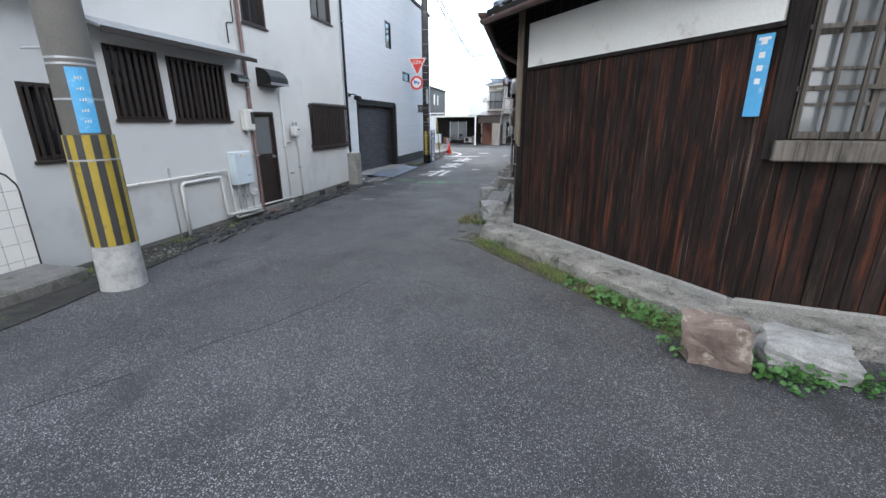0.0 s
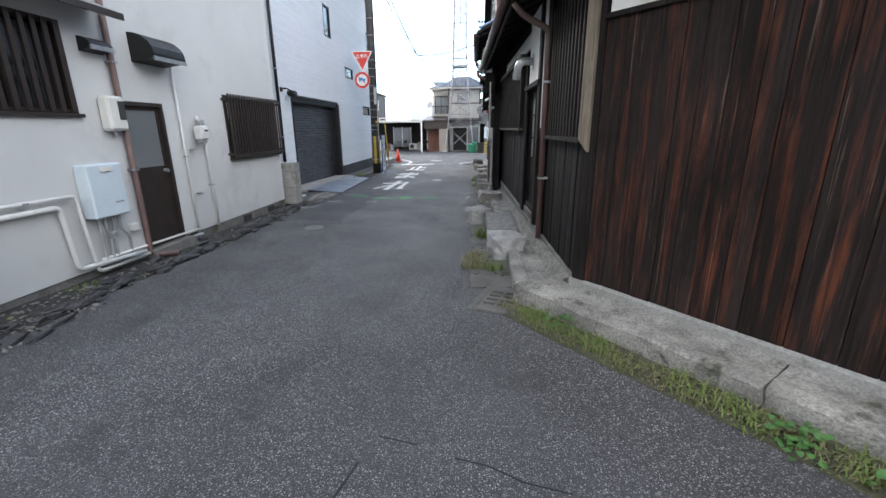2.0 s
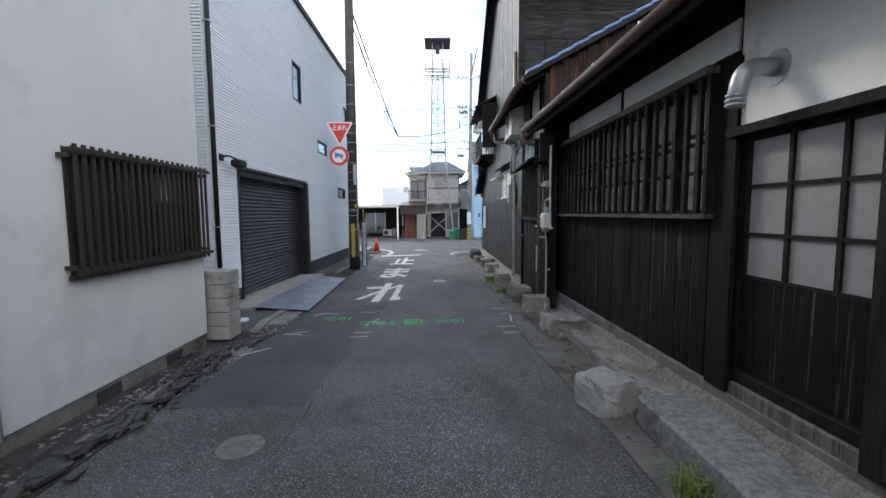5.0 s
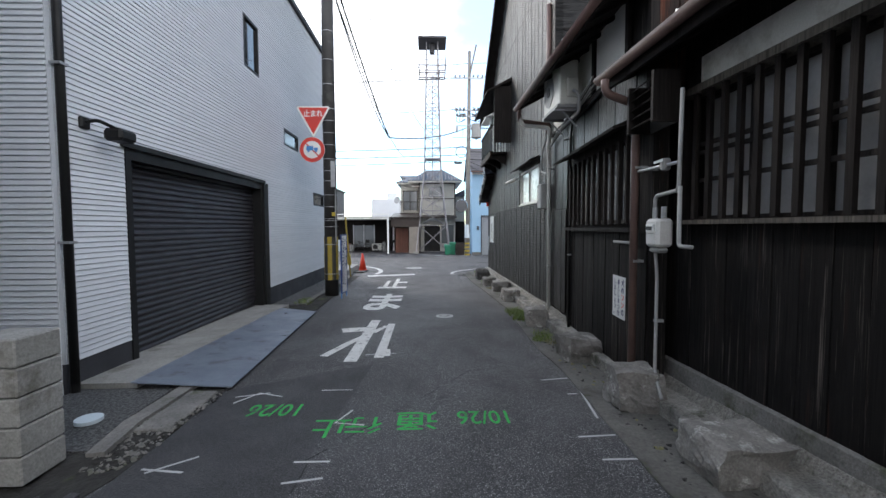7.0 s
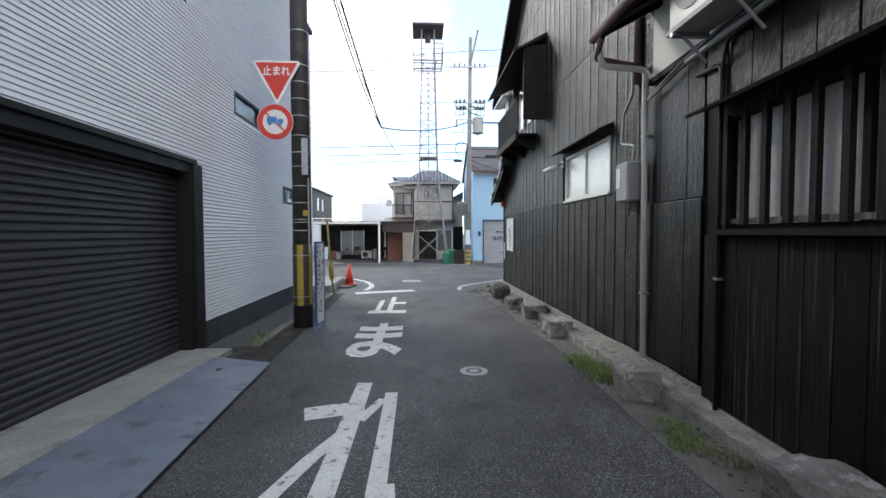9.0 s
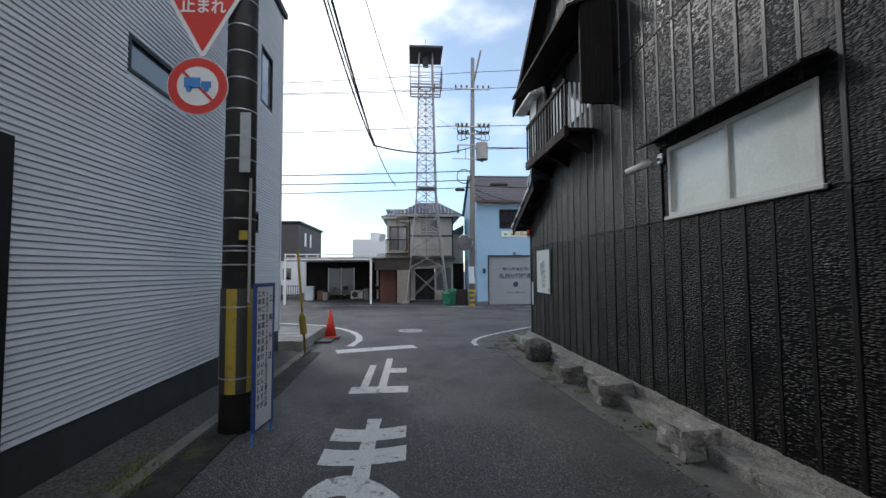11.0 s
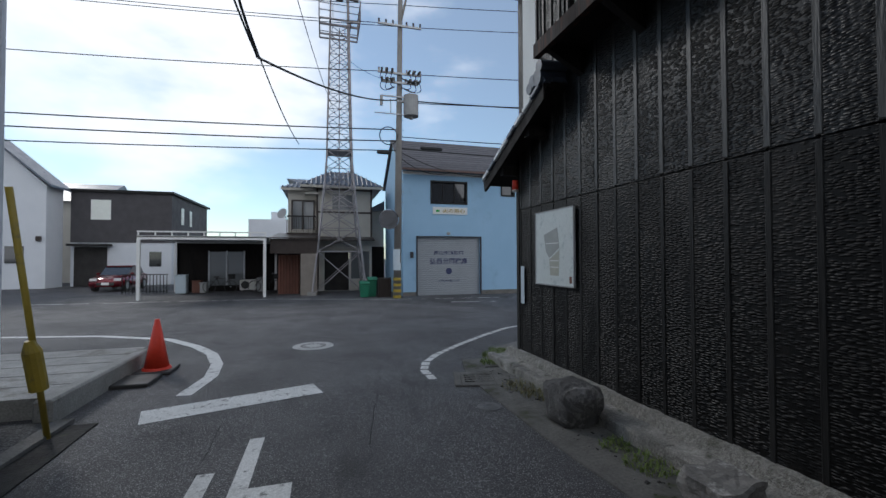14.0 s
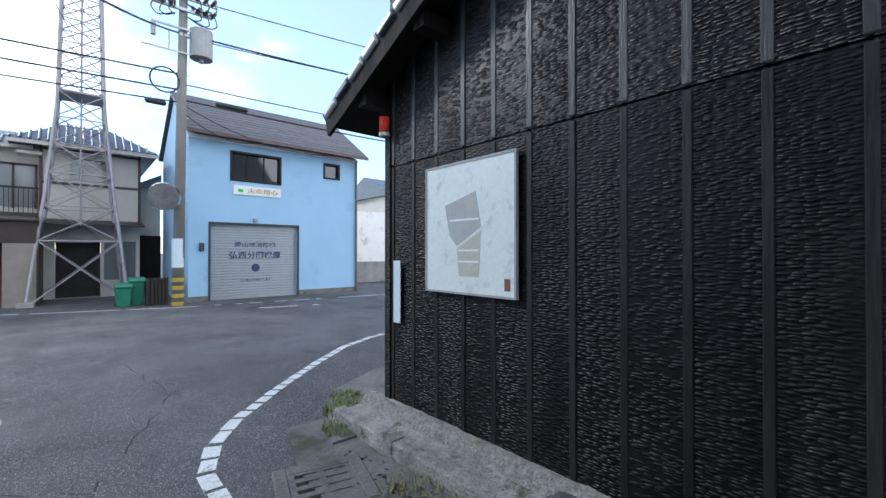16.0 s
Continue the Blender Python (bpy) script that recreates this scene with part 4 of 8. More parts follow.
for z, a in ((2.2, 3.6), (2.65, 0.5)):
    part("step_bolt", T([(PX + 0.16 * math.cos(a), PY + 0.16 * math.sin(a), z), (PX + 0.36 * math.cos(a), PY + 0.36 * math.sin(a), z)], 0.012, 6), GALV, up)

# ---- garage front ----
sh = thing("garage_shutter", (-6.2, 16.2, -0.45), "closed black roller shutter of horizontal slats", "garage shutter")
slat = bmesh.new()
prism(slat, [(0, 0), (0.018, 0.006), (0.03, 0.024), (0.026, 0.046), (0.008, 0.064), (0.003, 0.08), (0, 0.08)], "y", 14.29, 18.11)
slat = shared("slat", slat, SHUTTER)
for k in range(33):
    piece("slat", slat, sh, Matrix.Translation(Vector((-6.2, 0, -0.44 + 0.08 * k)) - wpos(sh)))
part("bottom_bar", B(-6.21, -6.17, 14.29, 18.11, -0.5, -0.44), BLACKMETAL, sh)
for u in (14.2, 18.11):
    part("guide_rail", B(-6.23, -6.0, u, u + 0.09, -0.5, 2.28), BLACKMETAL, sh)
part("shutter_box", B(-6.235, -6.0, 14.29, 18.11, 2.15, 2.28), BLACKMETAL, sh)
part("head_trim", B(-6.0, -5.96, 14.12, 18.28, 2.28, 2.34), BLACKMETAL, sh)
part("jamb_trim", B(-6.0, -5.965, 18.2, 18.42, -0.5, 2.28), BLACKMETAL, sh)
lay("garage_apron", [(-6.2, 13.4), (-6.2, 18.2)], [(-5.42, 13.4), (-5.5, 18.2)], 0.09, CONCRETE, "pale concrete apron before the garage")
ramp_t = thing("ramp_plate", (-5.1, 15.6, gz(15.6)), "blue-grey steel ramp plate bridging the gutter", "ramp")
bm = bmesh.new()
q = [(-5.45, 13.35, gz(13.35) + 0.115), (-4.47, 13.38, gz(13.4) + 0.045), (-4.76, 17.6, gz(17.6) + 0.045), (-5.5, 17.7, gz(17.7) + 0.105)]
top, low = [bm.verts.new(p) for p in q], [bm.verts.new((p[0], p[1], p[2] - 0.012)) for p in q]
bm.faces.new(top)
bm.faces.new(low[::-1])
for k in range(4):
    bm.faces.new((top[k], low[k], low[(k + 1) % 4], top[(k + 1) % 4]))
part("plate", bm, PLATE, ramp_t)
for f_ in (0.25, 0.5, 0.75):
    y = 13.4 + 4.25 * f_
    part("seam", B(-5.44, -4.66, y - 0.004, y + 0.004, gz(y) + 0.05, gz(y) + 0.053), DARKBASE, ramp_t)
for k in range(4):
    y = 13.7 + k * 1.15
    part("support", B(-5.3, -5.2, y, y + 0.1, gz(y) - 0.02, gz(y) + 0.085), BLACKMETAL, ramp_t)
fl = thing("floodlight", (-5.95, 13.75, 2.33), "black wall floodlight on a bracket", "floodlight")
part("bracket", T(bend([(-6.02, 13.62, 2.42), (-5.86, 13.62, 2.45), (-5.8, 13.8, 2.4)], 0.05), 0.018, 6), BLACKMETAL, fl)
part("lamp_head", B(-5.9, -5.7, 13.72, 13.98, 2.27, 2.4, bevel=0.03, m=None), BLACKMETAL, fl)
part("knuckle", B(-6.02, -5.97, 13.56, 13.68, 2.36, 2.48, bevel=0.015), BLACKMETAL, fl)
for i, (u0, u1, z0, z1, g, n) in enumerate(((17.5, 18.2, 4.48, 5.48, GLASS_DARK, 1), (19.65, 20.76, 3.38, 3.78, GLASS_MID, 1), (22.13, 23.38, 2.02, 2.41, GLASS_DARK, 1), (23.4, 24.06, 4.62, 5.75, GLASS_MID, 1))):
    window("window_%d" % (7 + i), GW, u0, u1, z0, z1, BLACKMETAL, g, "black framed fixed window in white siding", panes=n, depth=0.03, sill=False)
pipe(GW, [(13.32, 0.06, 7.0), (13.32, 0.06, -0.5)], 0.04, BLACKMETAL, "black downpipe at the corner of the sided wall", clips=((13.32, 0.06, 1.2), (13.32, 0.06, 2.9), (13.32, 0.06, 4.6)))
part("corner_trim", GW.B(24.66, 24.72, -0.02, 0.03, 0.0, 7.1), SIDING, gar)

# ---- sign pole with stop sign, truck ban and notice board ----
sp = thing("sign_pole", (-4.98, 19.95, gz(19.9)), "dark concrete pole with road signs and steel bands", "utility pole")
PX, PY = -4.98, 19.95
part("shaft", ring(0.17, 0.135, gz(19.6), 10.5), POLE_DARK, sp, smooth=True)
for k in range(10):
    a0, a1 = k * math.tau / 10, (k + 1) * math.tau / 10
    bm = bmesh.new()
    rows = [[bm.verts.new((PX + r * math.cos(a), PY + r * math.sin(a), z)) for a in np.linspace(a0, a1, 4)] for r, z in ((0.165, 0.0), (0.176, 0.0), (0.176, 1.1), (0.163, 1.1))]
    for q, s in zip(rows, rows[1:]):
        for j in range(3):
            bm.faces.new((q[j], q[j + 1], s[j + 1], s[j]))
    part("stripe", bm, YELLOW if k % 2 else BLACKBAND, sp, "yellow stripe" if k % 2 else "black stripe")
for z in (0.15, 0.9, 1.35, 1.5, 1.55, 1.85, 2.15, 2.5, 2.75, 3.05, 3.4, 3.7, 4.0, 4.3, 4.9, 5.5, 6.2):
    part("steel_band", ring(0.178 - 0.004 * z if z > 1.1 else 0.18, 0.178 - 0.004 * z if z > 1.1 else 0.18, z, z + 0.014), GALV, sp)
part("conduit", T([(PX + 0.15, PY - 0.1, 0.95), (PX + 0.15, PY - 0.1, 2.3)], 0.016, 8), PVC, sp)
part("tag_plate", B(PX + 0.06, PY and PX + 0.17, PY - 0.185, PY - 0.175, 2.35, 3.0), GALV, sp, "narrow steel number plate")
part("caution_tag", B(PX + 0.07, PX + 0.16, PY - 0.185, PY - 0.175, 1.62, 1.72), YELLOW, sp)
# the signs face down the alley and stand out to the left of the pole
st = part("stop_sign", prism(bmesh.new(), [(-5.73, 4.3), (-5.69, 4.335), (-4.95, 4.335), (-4.91, 4.3), (-5.3, 3.6), (-5.34, 3.6)], "y", 19.75, 19.758), SIGNWHITE, sp, "red inverted triangle stop sign with white writing")
part("sign_face", prism(bmesh.new(), [(-5.68, 4.3), (-4.96, 4.3), (-5.32, 3.65)], "y", 19.744, 19.749), RED, st)
writing("止まれ", 0.15, Matrix.Translation((-5.32, 19.741, 4.16)) @ pose(0, 0, 0, 90, 0, 0), SIGNWHITE, "lettering", st, bold=0.003, wide=0.47, tall=0.165)
cb = part("truck_ban_sign", T([(-5.36, 19.758, 3.27), (-5.36, 19.75, 3.27)], 0.315, 36), SIGNWHITE, sp, "round red-rimmed sign with a blue truck")
bm = bmesh.new()
for r0, r1, y in ((0.215, 0.307, 19.746),):
    vs = [[bm.verts.new((-5.36 + r * math.cos(a), y, 3.27 + r * math.sin(a))) for a in np.linspace(0, math.tau, 37)[:-1]] for r in (r0, r1)]
    for k in range(36):
        j = (k + 1) % 36
        bm.faces.new((vs[0][k], vs[0][j], vs[1][j], vs[1][k]))
part("red_rim", bm, RED, cb)
part("red_bar", B(-0.215, 0.215, -0.001, 0.001, -0.013, 0.013, m=Matrix.Translation((-5.36, 19.743, 3.27)) @ pose(0, 0, 0, 0, 45, 0)), RED, cb)
bm = B(-5.5, -5.33, 19.739, 19.741, 3.25, 3.36)
box(bm, -5.32, -5.22, 19.739, 19.741, 3.25, 3.32)
for x in (-5.45, -5.27):
    tube(bm, [(x, 19.741, 3.235), (x, 19.739, 3.235)], 0.03, 10)
part("truck_symbol", bm, SIGNBLUE, cb)
for z in (3.27, 4.1):
    part("sign_arm", T([(-5.5, 19.77, z), (-5.07, 19.8, z)], 0.02, 6), GALV, sp)
nb = thing("notice_board", (-4.62, 19.7, gz(20)), "white construction notice board with a blue frame", "notice board")
NB = Face(-4.64, 19.48, 0.118, 0.993, 0.993, -0.118)
part("panel", NB.B(0.03, 0.39, 0.0, 0.012, -0.28, 1.13), SIGNWHITE, nb)
bm = bmesh.new()
for a in ((0.0, 0.03, -0.3, 1.16), (0.39, 0.42, -0.3, 1.16), (0.03, 0.39, 1.13, 1.16), (0.03, 0.39, -0.3, -0.28)):
    NB.box(bm, a[0], a[1], -0.012, 0.02, a[2], a[3])
part("frame", bm, BOARDBLUE, nb, "dark blue steel frame")
for u in (0.015, 0.405):
    part("leg", NB.B(u - 0.012, u + 0.012, -0.01, 0.01, gz(20) - 0.01, -0.3), SIGNBLUE, nb)
for col, (text, u, s) in enumerate((("工事予告", 0.34, 0.08), ("10月26日〜10月28日迄ガス工事のため", 0.256, 0.056), ("大変ご迷惑をお掛けいたしますが", 0.172, 0.066), ("工事中ご協力をお願いいたします", 0.09, 0.066))):
    pitch = 0.2 if not col else 1.2 / len(text)
    for k, ch in enumerate(text):
        writing(ch, s, on_face(NB, u, 0.0135, 1.05 - k * pitch - (0.06 if not col else 0), 1), NAVY, "lettering", nb, bold=0.0012)

# ---- old timber house: plinth, boards, plaster, openings ----
tagged(part("plinth_slanted", SW.B(-0.1, 3.01, -0.14, 0.05, -0.25, 0.1, bevel=0.02), CONCRETE), "pale worn concrete plinth under dark boards", "plinth", kind="structure")
tagged(part("plinth_bay", S2.B(-0.01, 3.6, -0.14, 0.048, -0.25, 0.1, bevel=0.02), CONCRETE), "pale worn concrete plinth under dark boards", "plinth", kind="structure")


def loft(stations, at, rough=0.012, seed=0.0):
    """A long body: at(s) gives its closed outline as world points at each station; worn by noise."""
    bm = bmesh.new()
    rows = []
    for q in stations:
        row = []
        for p in at(q):
            p = Vector(p)
            w = Vector((noise.noise(p * 4 + Vector((seed, 0, 0))), noise.noise(p * 4 + Vector((0, seed, 3))), noise.noise(p * 4 + Vector((7, 0, seed)))))
            w += 0.6 * Vector((noise.noise(p * 13), noise.noise(p * 13 + Vector((4, 0, 0))), noise.noise(p * 13 + Vector((0, 9, 0)))))
            row.append(bm.verts.new(p + w * rough))
        rows.append(row)
    k = len(rows[0])
    for q, w in zip(rows, rows[1:]):
        for i in range(k):
            bm.faces.new((q[i], q[(i + 1) % k], w[(i + 1) % k], w[i]))
    bm.faces.new(rows[0][::-1])
    bm.faces.new(rows[-1])
    return bm


def outline(pts, step=0.06):
    """The same closed outline with points every step."""
    out = []
    for p, q in zip(pts, pts[1:] + pts[:1]):
        n = max(1, int(math.dist(p, q) / step))
        out += [(p[0] + (q[0] - p[0]) * i / n, p[1] + (q[1] - p[1]) * i / n) for i in range(n)]
    return out


LEDGE_CUT = outline([(0.04, -0.3), (0.04, 0.03), (0.1, 0.012), (0.24, 0.0), (0.26, 0.008), (0.385, 0.0), (0.4, -0.02), (0.4, -0.3)])
ledge_s = thing("ledge_slanted", SW.p(3, 0.2, -0.3), "worn concrete ledge with joints at the wall foot", "ledge", kind="structure")
for f_, a, b in ((SW, -0.42, 1.55), (SW, 1.562, 3.12), (S2, -0.11, 1.5), (S2, 1.512, 3.6)):
    part("ledge_stone", loft(np.linspace(a, b, int((b - a) / 0.07)), lambda u: [f_.p(u, o, z) for o, z in LEDGE_CUT], 0.016, a), LEDGE, ledge_s)
tagged(part("plinth_alley", AW.B(-0.05, 7.75, -0.14, 0.04, -0.4, 0.07, bevel=0.02), CONCRETE_OLD), "worn concrete plinth under blackened boards", "plinth", kind="structure")
tagged(part("plinth_lean", LN.B(13.45, 17.38, -0.14, 0.05, -0.6, -0.235, bevel=0.02), CONCRETE), "rough concrete plinth under blackened boards", "plinth", kind="structure")
tagged(part("plinth_gable", YW.B(13.45, 25.4, -0.14, 0.06, -0.6, -0.235, bevel=0.02), CONCRETE), "rough concrete plinth under charred boards", "plinth", kind="structure")
LEDGE_OUT = [(-0.44, 5.9), (-0.42, 7), (-0.45, 12), (-0.5, 14), (-0.48, 18), (-0.52, 24), (-0.55, 25.6)]
# a rough upstand at the boards, a dirty shelf, and an outer kerb with joints
WALL_FOOT = [(0.06, 5.6), (0.05, 5.9), (-0.1, 12.6), (-0.17, 13.4), (-0.19, 25.6)]


def foot_x(y):
    return float(np.interp(y, [p[1] for p in WALL_FOOT], [p[0] for p in WALL_FOOT]))


def kerb_x(y):
    return float(np.interp(y, [p[1] for p in LEDGE_OUT], [p[0] for p in LEDGE_OUT]))


def ledge_run(name, y0, y1, cut, material, label, rough, parent):
    """One length of the wall foot; cut gives its outline from across (0 at the kerb's face, 1 at the boards) and height."""
    return part(name, loft(np.linspace(y0, y1, max(3, int((y1 - y0) / 0.07))),
                           lambda y: [(kerb_x(y) + (foot_x(y) - kerb_x(y)) * c, y, gz(y) + z) for c, z in cut], rough, y0), material, parent, label)


ledge_a = thing("ledge_alley", (-0.3, 15.7, gz(15.7)), "low worn concrete ledge along the wooden wall", "ledge", kind="structure")
KERB_CUT = outline([(0.0, -0.3), (0.0, 0.12), (0.03, 0.14), (0.3, 0.14), (0.33, 0.12), (0.33, -0.3)], 0.07)
SHELF_CUT = outline([(0.33, -0.3), (0.33, 0.118), (0.55, 0.112), (0.8, 0.125), (0.8, -0.3)], 0.07)
RISE_CUT = outline([(0.78, -0.3), (0.78, 0.12), (0.86, 0.17), (0.93, 0.215), (1.1, 0.225), (1.1, -0.3)], 0.05)
joints = [5.9, 7.3, 8.6, 10.2, 11.6, 13.0, 14.6, 16.1, 17.7, 19.2, 20.7, 22.2, 23.7, 24.7, 25.6]
for a, b in zip(joints, joints[1:]):
    ledge_run("kerb_stone", a + 0.006, b - 0.006, KERB_CUT, LEDGE, "", 0.012, ledge_a)
ledge_run("shelf", 5.9, 25.6, SHELF_CUT, LEDGE, "dirt-stained shelf behind the kerb", 0.012, ledge_a)
ledge_run("upstand", 5.9, 25.6, RISE_CUT, PEBBLED, "rough pebbled concrete upstand", 0.014, ledge_a)

# slanted end: boards, white band, corner post, sign, barred window
rb_ = random.Random(8)


def uneven_boards(parent, f, u, end, height, widths, material):
    """Upright boards of several widths side by side, one mesh for each width."""
    made = {w: shared("board", box(bmesh.new(), -w / 2 + 0.002, w / 2 - 0.002, 0, 0.022, 0, 1, bevel=0.004), material) for w in widths}
    while u < end:
        w = min(rb_.choice(widths), max(end - u, min(widths)))
        w = min(widths, key=lambda q: abs(q - w))
        piece("board", made[w], parent, f.m @ Matrix.Translation((u + w / 2, 0.003 + rb_.choice((0.0, 0.004, 0.007)), 0.1)) @ Matrix.Diagonal((1, 1, height, 1)))
        u += w


uneven_boards(slant, SW, 0.06, 2.98, 2.08, (0.13, 0.17, 0.21, 0.25), WOOD)
uneven_boards(bay, S2, 0.0, 3.5, 1.15, (0.12, 0.16, 0.2), WOOD)
part("plaster_band", SW.B(0.08, 3.0, 0.003, 0.03, 2.2, 2.72), PLASTER_WHITE, slant, "weathered white plaster band")
part("band_rail", SW.B(0.04, 3.04, 0.003, 0.06, 2.165, 2.2), WOOD_FRAME, slant)
part("post", S2.B(0.0, 0.13, 0.003, 0.07, 1.25, 2.95), WOOD_FRAME, bay)
part("corner_post", SW.B(-0.06, 0.06, 0.003, 0.05, 0.1, 2.9), WOOD_FRAME, slant)
part("corner_plank", prism(bmesh.new(), [(-0.085, 1.3), (0.01, 1.2), (0.01, 2.9), (-0.085, 2.9)], "y", 0.052, 0.085), WOOD_PALE, slant, "weathered bare pale plank").data.transform(SW.m)
bs = thing("address_sign", SW.p(2.93, 0.07, 1.56), "long light blue enamel address sign", "sign")
part("plate", SW.B(2.865, 2.985, 0.064, 0.07, 1.56, 2.13, bevel=0.002), LIGHTBLUE, bs)
for k in range(4):
    part("lettering_bar", SW.B(2.905, 2.945, 0.0702, 0.0712, 2.06 - 0.09 * k, 2.1 - 0.09 * k), SIGNWHITE, bs)
part("pattern_band", SW.B(2.885, 2.965, 0.0702, 0.0712, 1.98 + 0.11, 2.0 + 0.11), SIGNWHITE, bs)
rw = window("window_11", S2, 0.16, 2.0, 1.4, 2.6, WOOD_GREY, GLASS_MID, "old timber window with white glazing bars and upright posts", panes=4, depth=0.05, fw=0.05, rails=4, sill=False)
part("window_sill", S2.B(0.06, 2.1, 0.003, 0.13, 1.24, 1.39, bevel=0.01), WOOD_GREY, rw)
bars(rw, S2, 0.1, 2.08, 1.4, 2.6, 12, 0.03, 0.028, 0.03, WOOD_GREY, rails=(1.75, 2.15), name="upright")

# alley side: boards below the openings
bw = shared("board", box(bmesh.new(), -0.105, 0.105, 0, 0.018, 0, 1, bevel=0.004), WOOD_BLACK)


def clad(parent, f, mesh, u0, u1, z0, z1, wdt, gaps=(), o=0.003):
    n = int((u1 - u0) / wdt)
    for k in range(n):
        u = u0 + (k + 0.5) * (u1 - u0) / n
        spans = [(z0, z1)]
        for g in gaps:
            if g[0] < u < g[1]:
                spans = [s for a, b in spans for s in ((a, min(b, g[2])), (max(a, g[3]), b)) if s[1] - s[0] > 0.05]
        for a, b in spans:
            piece("board", mesh, parent, f.m @ Matrix.Translation((u, o + 0.004 * (k % 2), a)) @ Matrix.Diagonal((1, 1, b - a, 1)))


clad(alley, AW, bw, 0.1, 2.4, 0.07, 1.28, 0.212)
clad(alley, AW, bw, 3.46, 7.7, 0.07, 1.36, 0.212)
part("window_rail", AW.B(0.07, 1.6, 0.026, 0.1, 1.27, 1.31), WOOD_FRAME, alley)
lw = window("window_12", AW, 0.12, 1.5, 1.3, 2.55, WOOD_FRAME, GLASS_FROST, "dark timber lattice window over blackened boards", panes=3, depth=0.06, sill=False)
bars(lw, AW, 0.085, 1.55, 1.31, 2.6, 12, 0.04, 0.045, 0.035, WOOD_FRAME, rails=(1.95, 2.2), name="lattice_bar")
part("plaster_strip", AW.B(1.95, 2.27, 0.003, 0.03, 1.39, 2.95), PLASTER_WHITE, alley, "white plaster strip between posts")
part("strip_rail", AW.B(1.9, 2.3, 0.003, 0.05, 1.35, 1.39), WOOD_FRAME, alley)
part("post", AW.B(1.72, 1.95, 0.003, 0.05, 0.07, 2.95), WOOD_FRAME, alley)
part("post", AW.B(2.27, 2.4, 0.026, 0.065, 0.07, 2.95), WOOD_FRAME, alley)
part("plaster_panel", AW.B(2.4, 3.4, 0.003, 0.03, 2.0, 2.95), PLASTER_WHITE, alley, "white plaster panel above the door")
part("post", AW.B(3.38, 3.6, 0.024, 0.06, 0.07, 2.5), WOOD_FRAME, alley)
part("lintel", AW.B(2.27, 3.45, 0.031, 0.09, 1.94, 2.0), WOOD_FRAME, alley)
sd = thing("door_2", AW.p(2.68, -0.05, 0.2), "dark sliding door with frosted panes and wooden lower half", "door", kind="structure")
part("lower_panel", AW.B(2.4, 3.38, -0.06, -0.03, 0.25, 0.93), WOOD_BLACK, sd)
part("weathered_rail", AW.B(2.4, 3.38, -0.07, 0.03, 0.05, 0.16, bevel=0.012), WOOD_GREY, sd, "bare weathered threshold timber")
part("door_track", AW.B(2.4, 3.38, -0.07, 0.01, 0.165, 0.25, bevel=0.008), WOOD_FRAME, sd)
bm = bmesh.new()
for u in (2.4, 2.65, 2.995, 3.34):
    AW.box(bm, u, u + 0.03, -0.065, -0.02, 0.93, 1.93)
for z in (0.93, 1.235, 1.57, 1.9):
    AW.box(bm, 2.43, 3.34, -0.06, -0.024, z, z + 0.026)
part("door_frame", bm, WOOD_FRAME, sd)
for a, b in ((2.43, 2.65), (2.68, 2.995), (3.025, 3.34)):
    for c, d in ((0.956, 1.235), (1.261, 1.57), (1.596, 1.9)):
        part("pane", AW.B(a, b, -0.05, -0.042, c, d), GLASS_FROST, sd)
la = window("window_13", AW, 3.6, 7.05, 1.38, 2.45, WOOD_FRAME, GLASS_FROST, "long projecting timber lattice window with frosted panes", panes=6, depth=0.05, sill=False)
bars(la, AW, 3.635, 6.995, 1.4, 2.44, 21, 0.09, 0.045, 0.035, WOOD_FRAME, rails=(1.72, 1.95, 2.02), name="lattice_bar")
part("lattice_sill", AW.B(3.58, 7.12, 0.024, 0.14, 1.355, 1.39), WOOD_GREY, la)
part("lattice_head", AW.B(3.58, 7.12, 0.003, 0.15, 2.44, 2.5), WOOD_GREY, la)
for u in (3.58, 7.08):
    part("lattice_end", AW.B(u, u + 0.04, 0.003, 0.13, 1.39, 2.44), WOOD_FRAME, la)
for a, b in ((3.45, 5.2), (5.3, 7.0)):
    part("plaster_strip", AW.B(a, b, 0.003, 0.02, 2.56, 2.78), PLASTER_WHITE, alley, "narrow plaster strip under the eave")


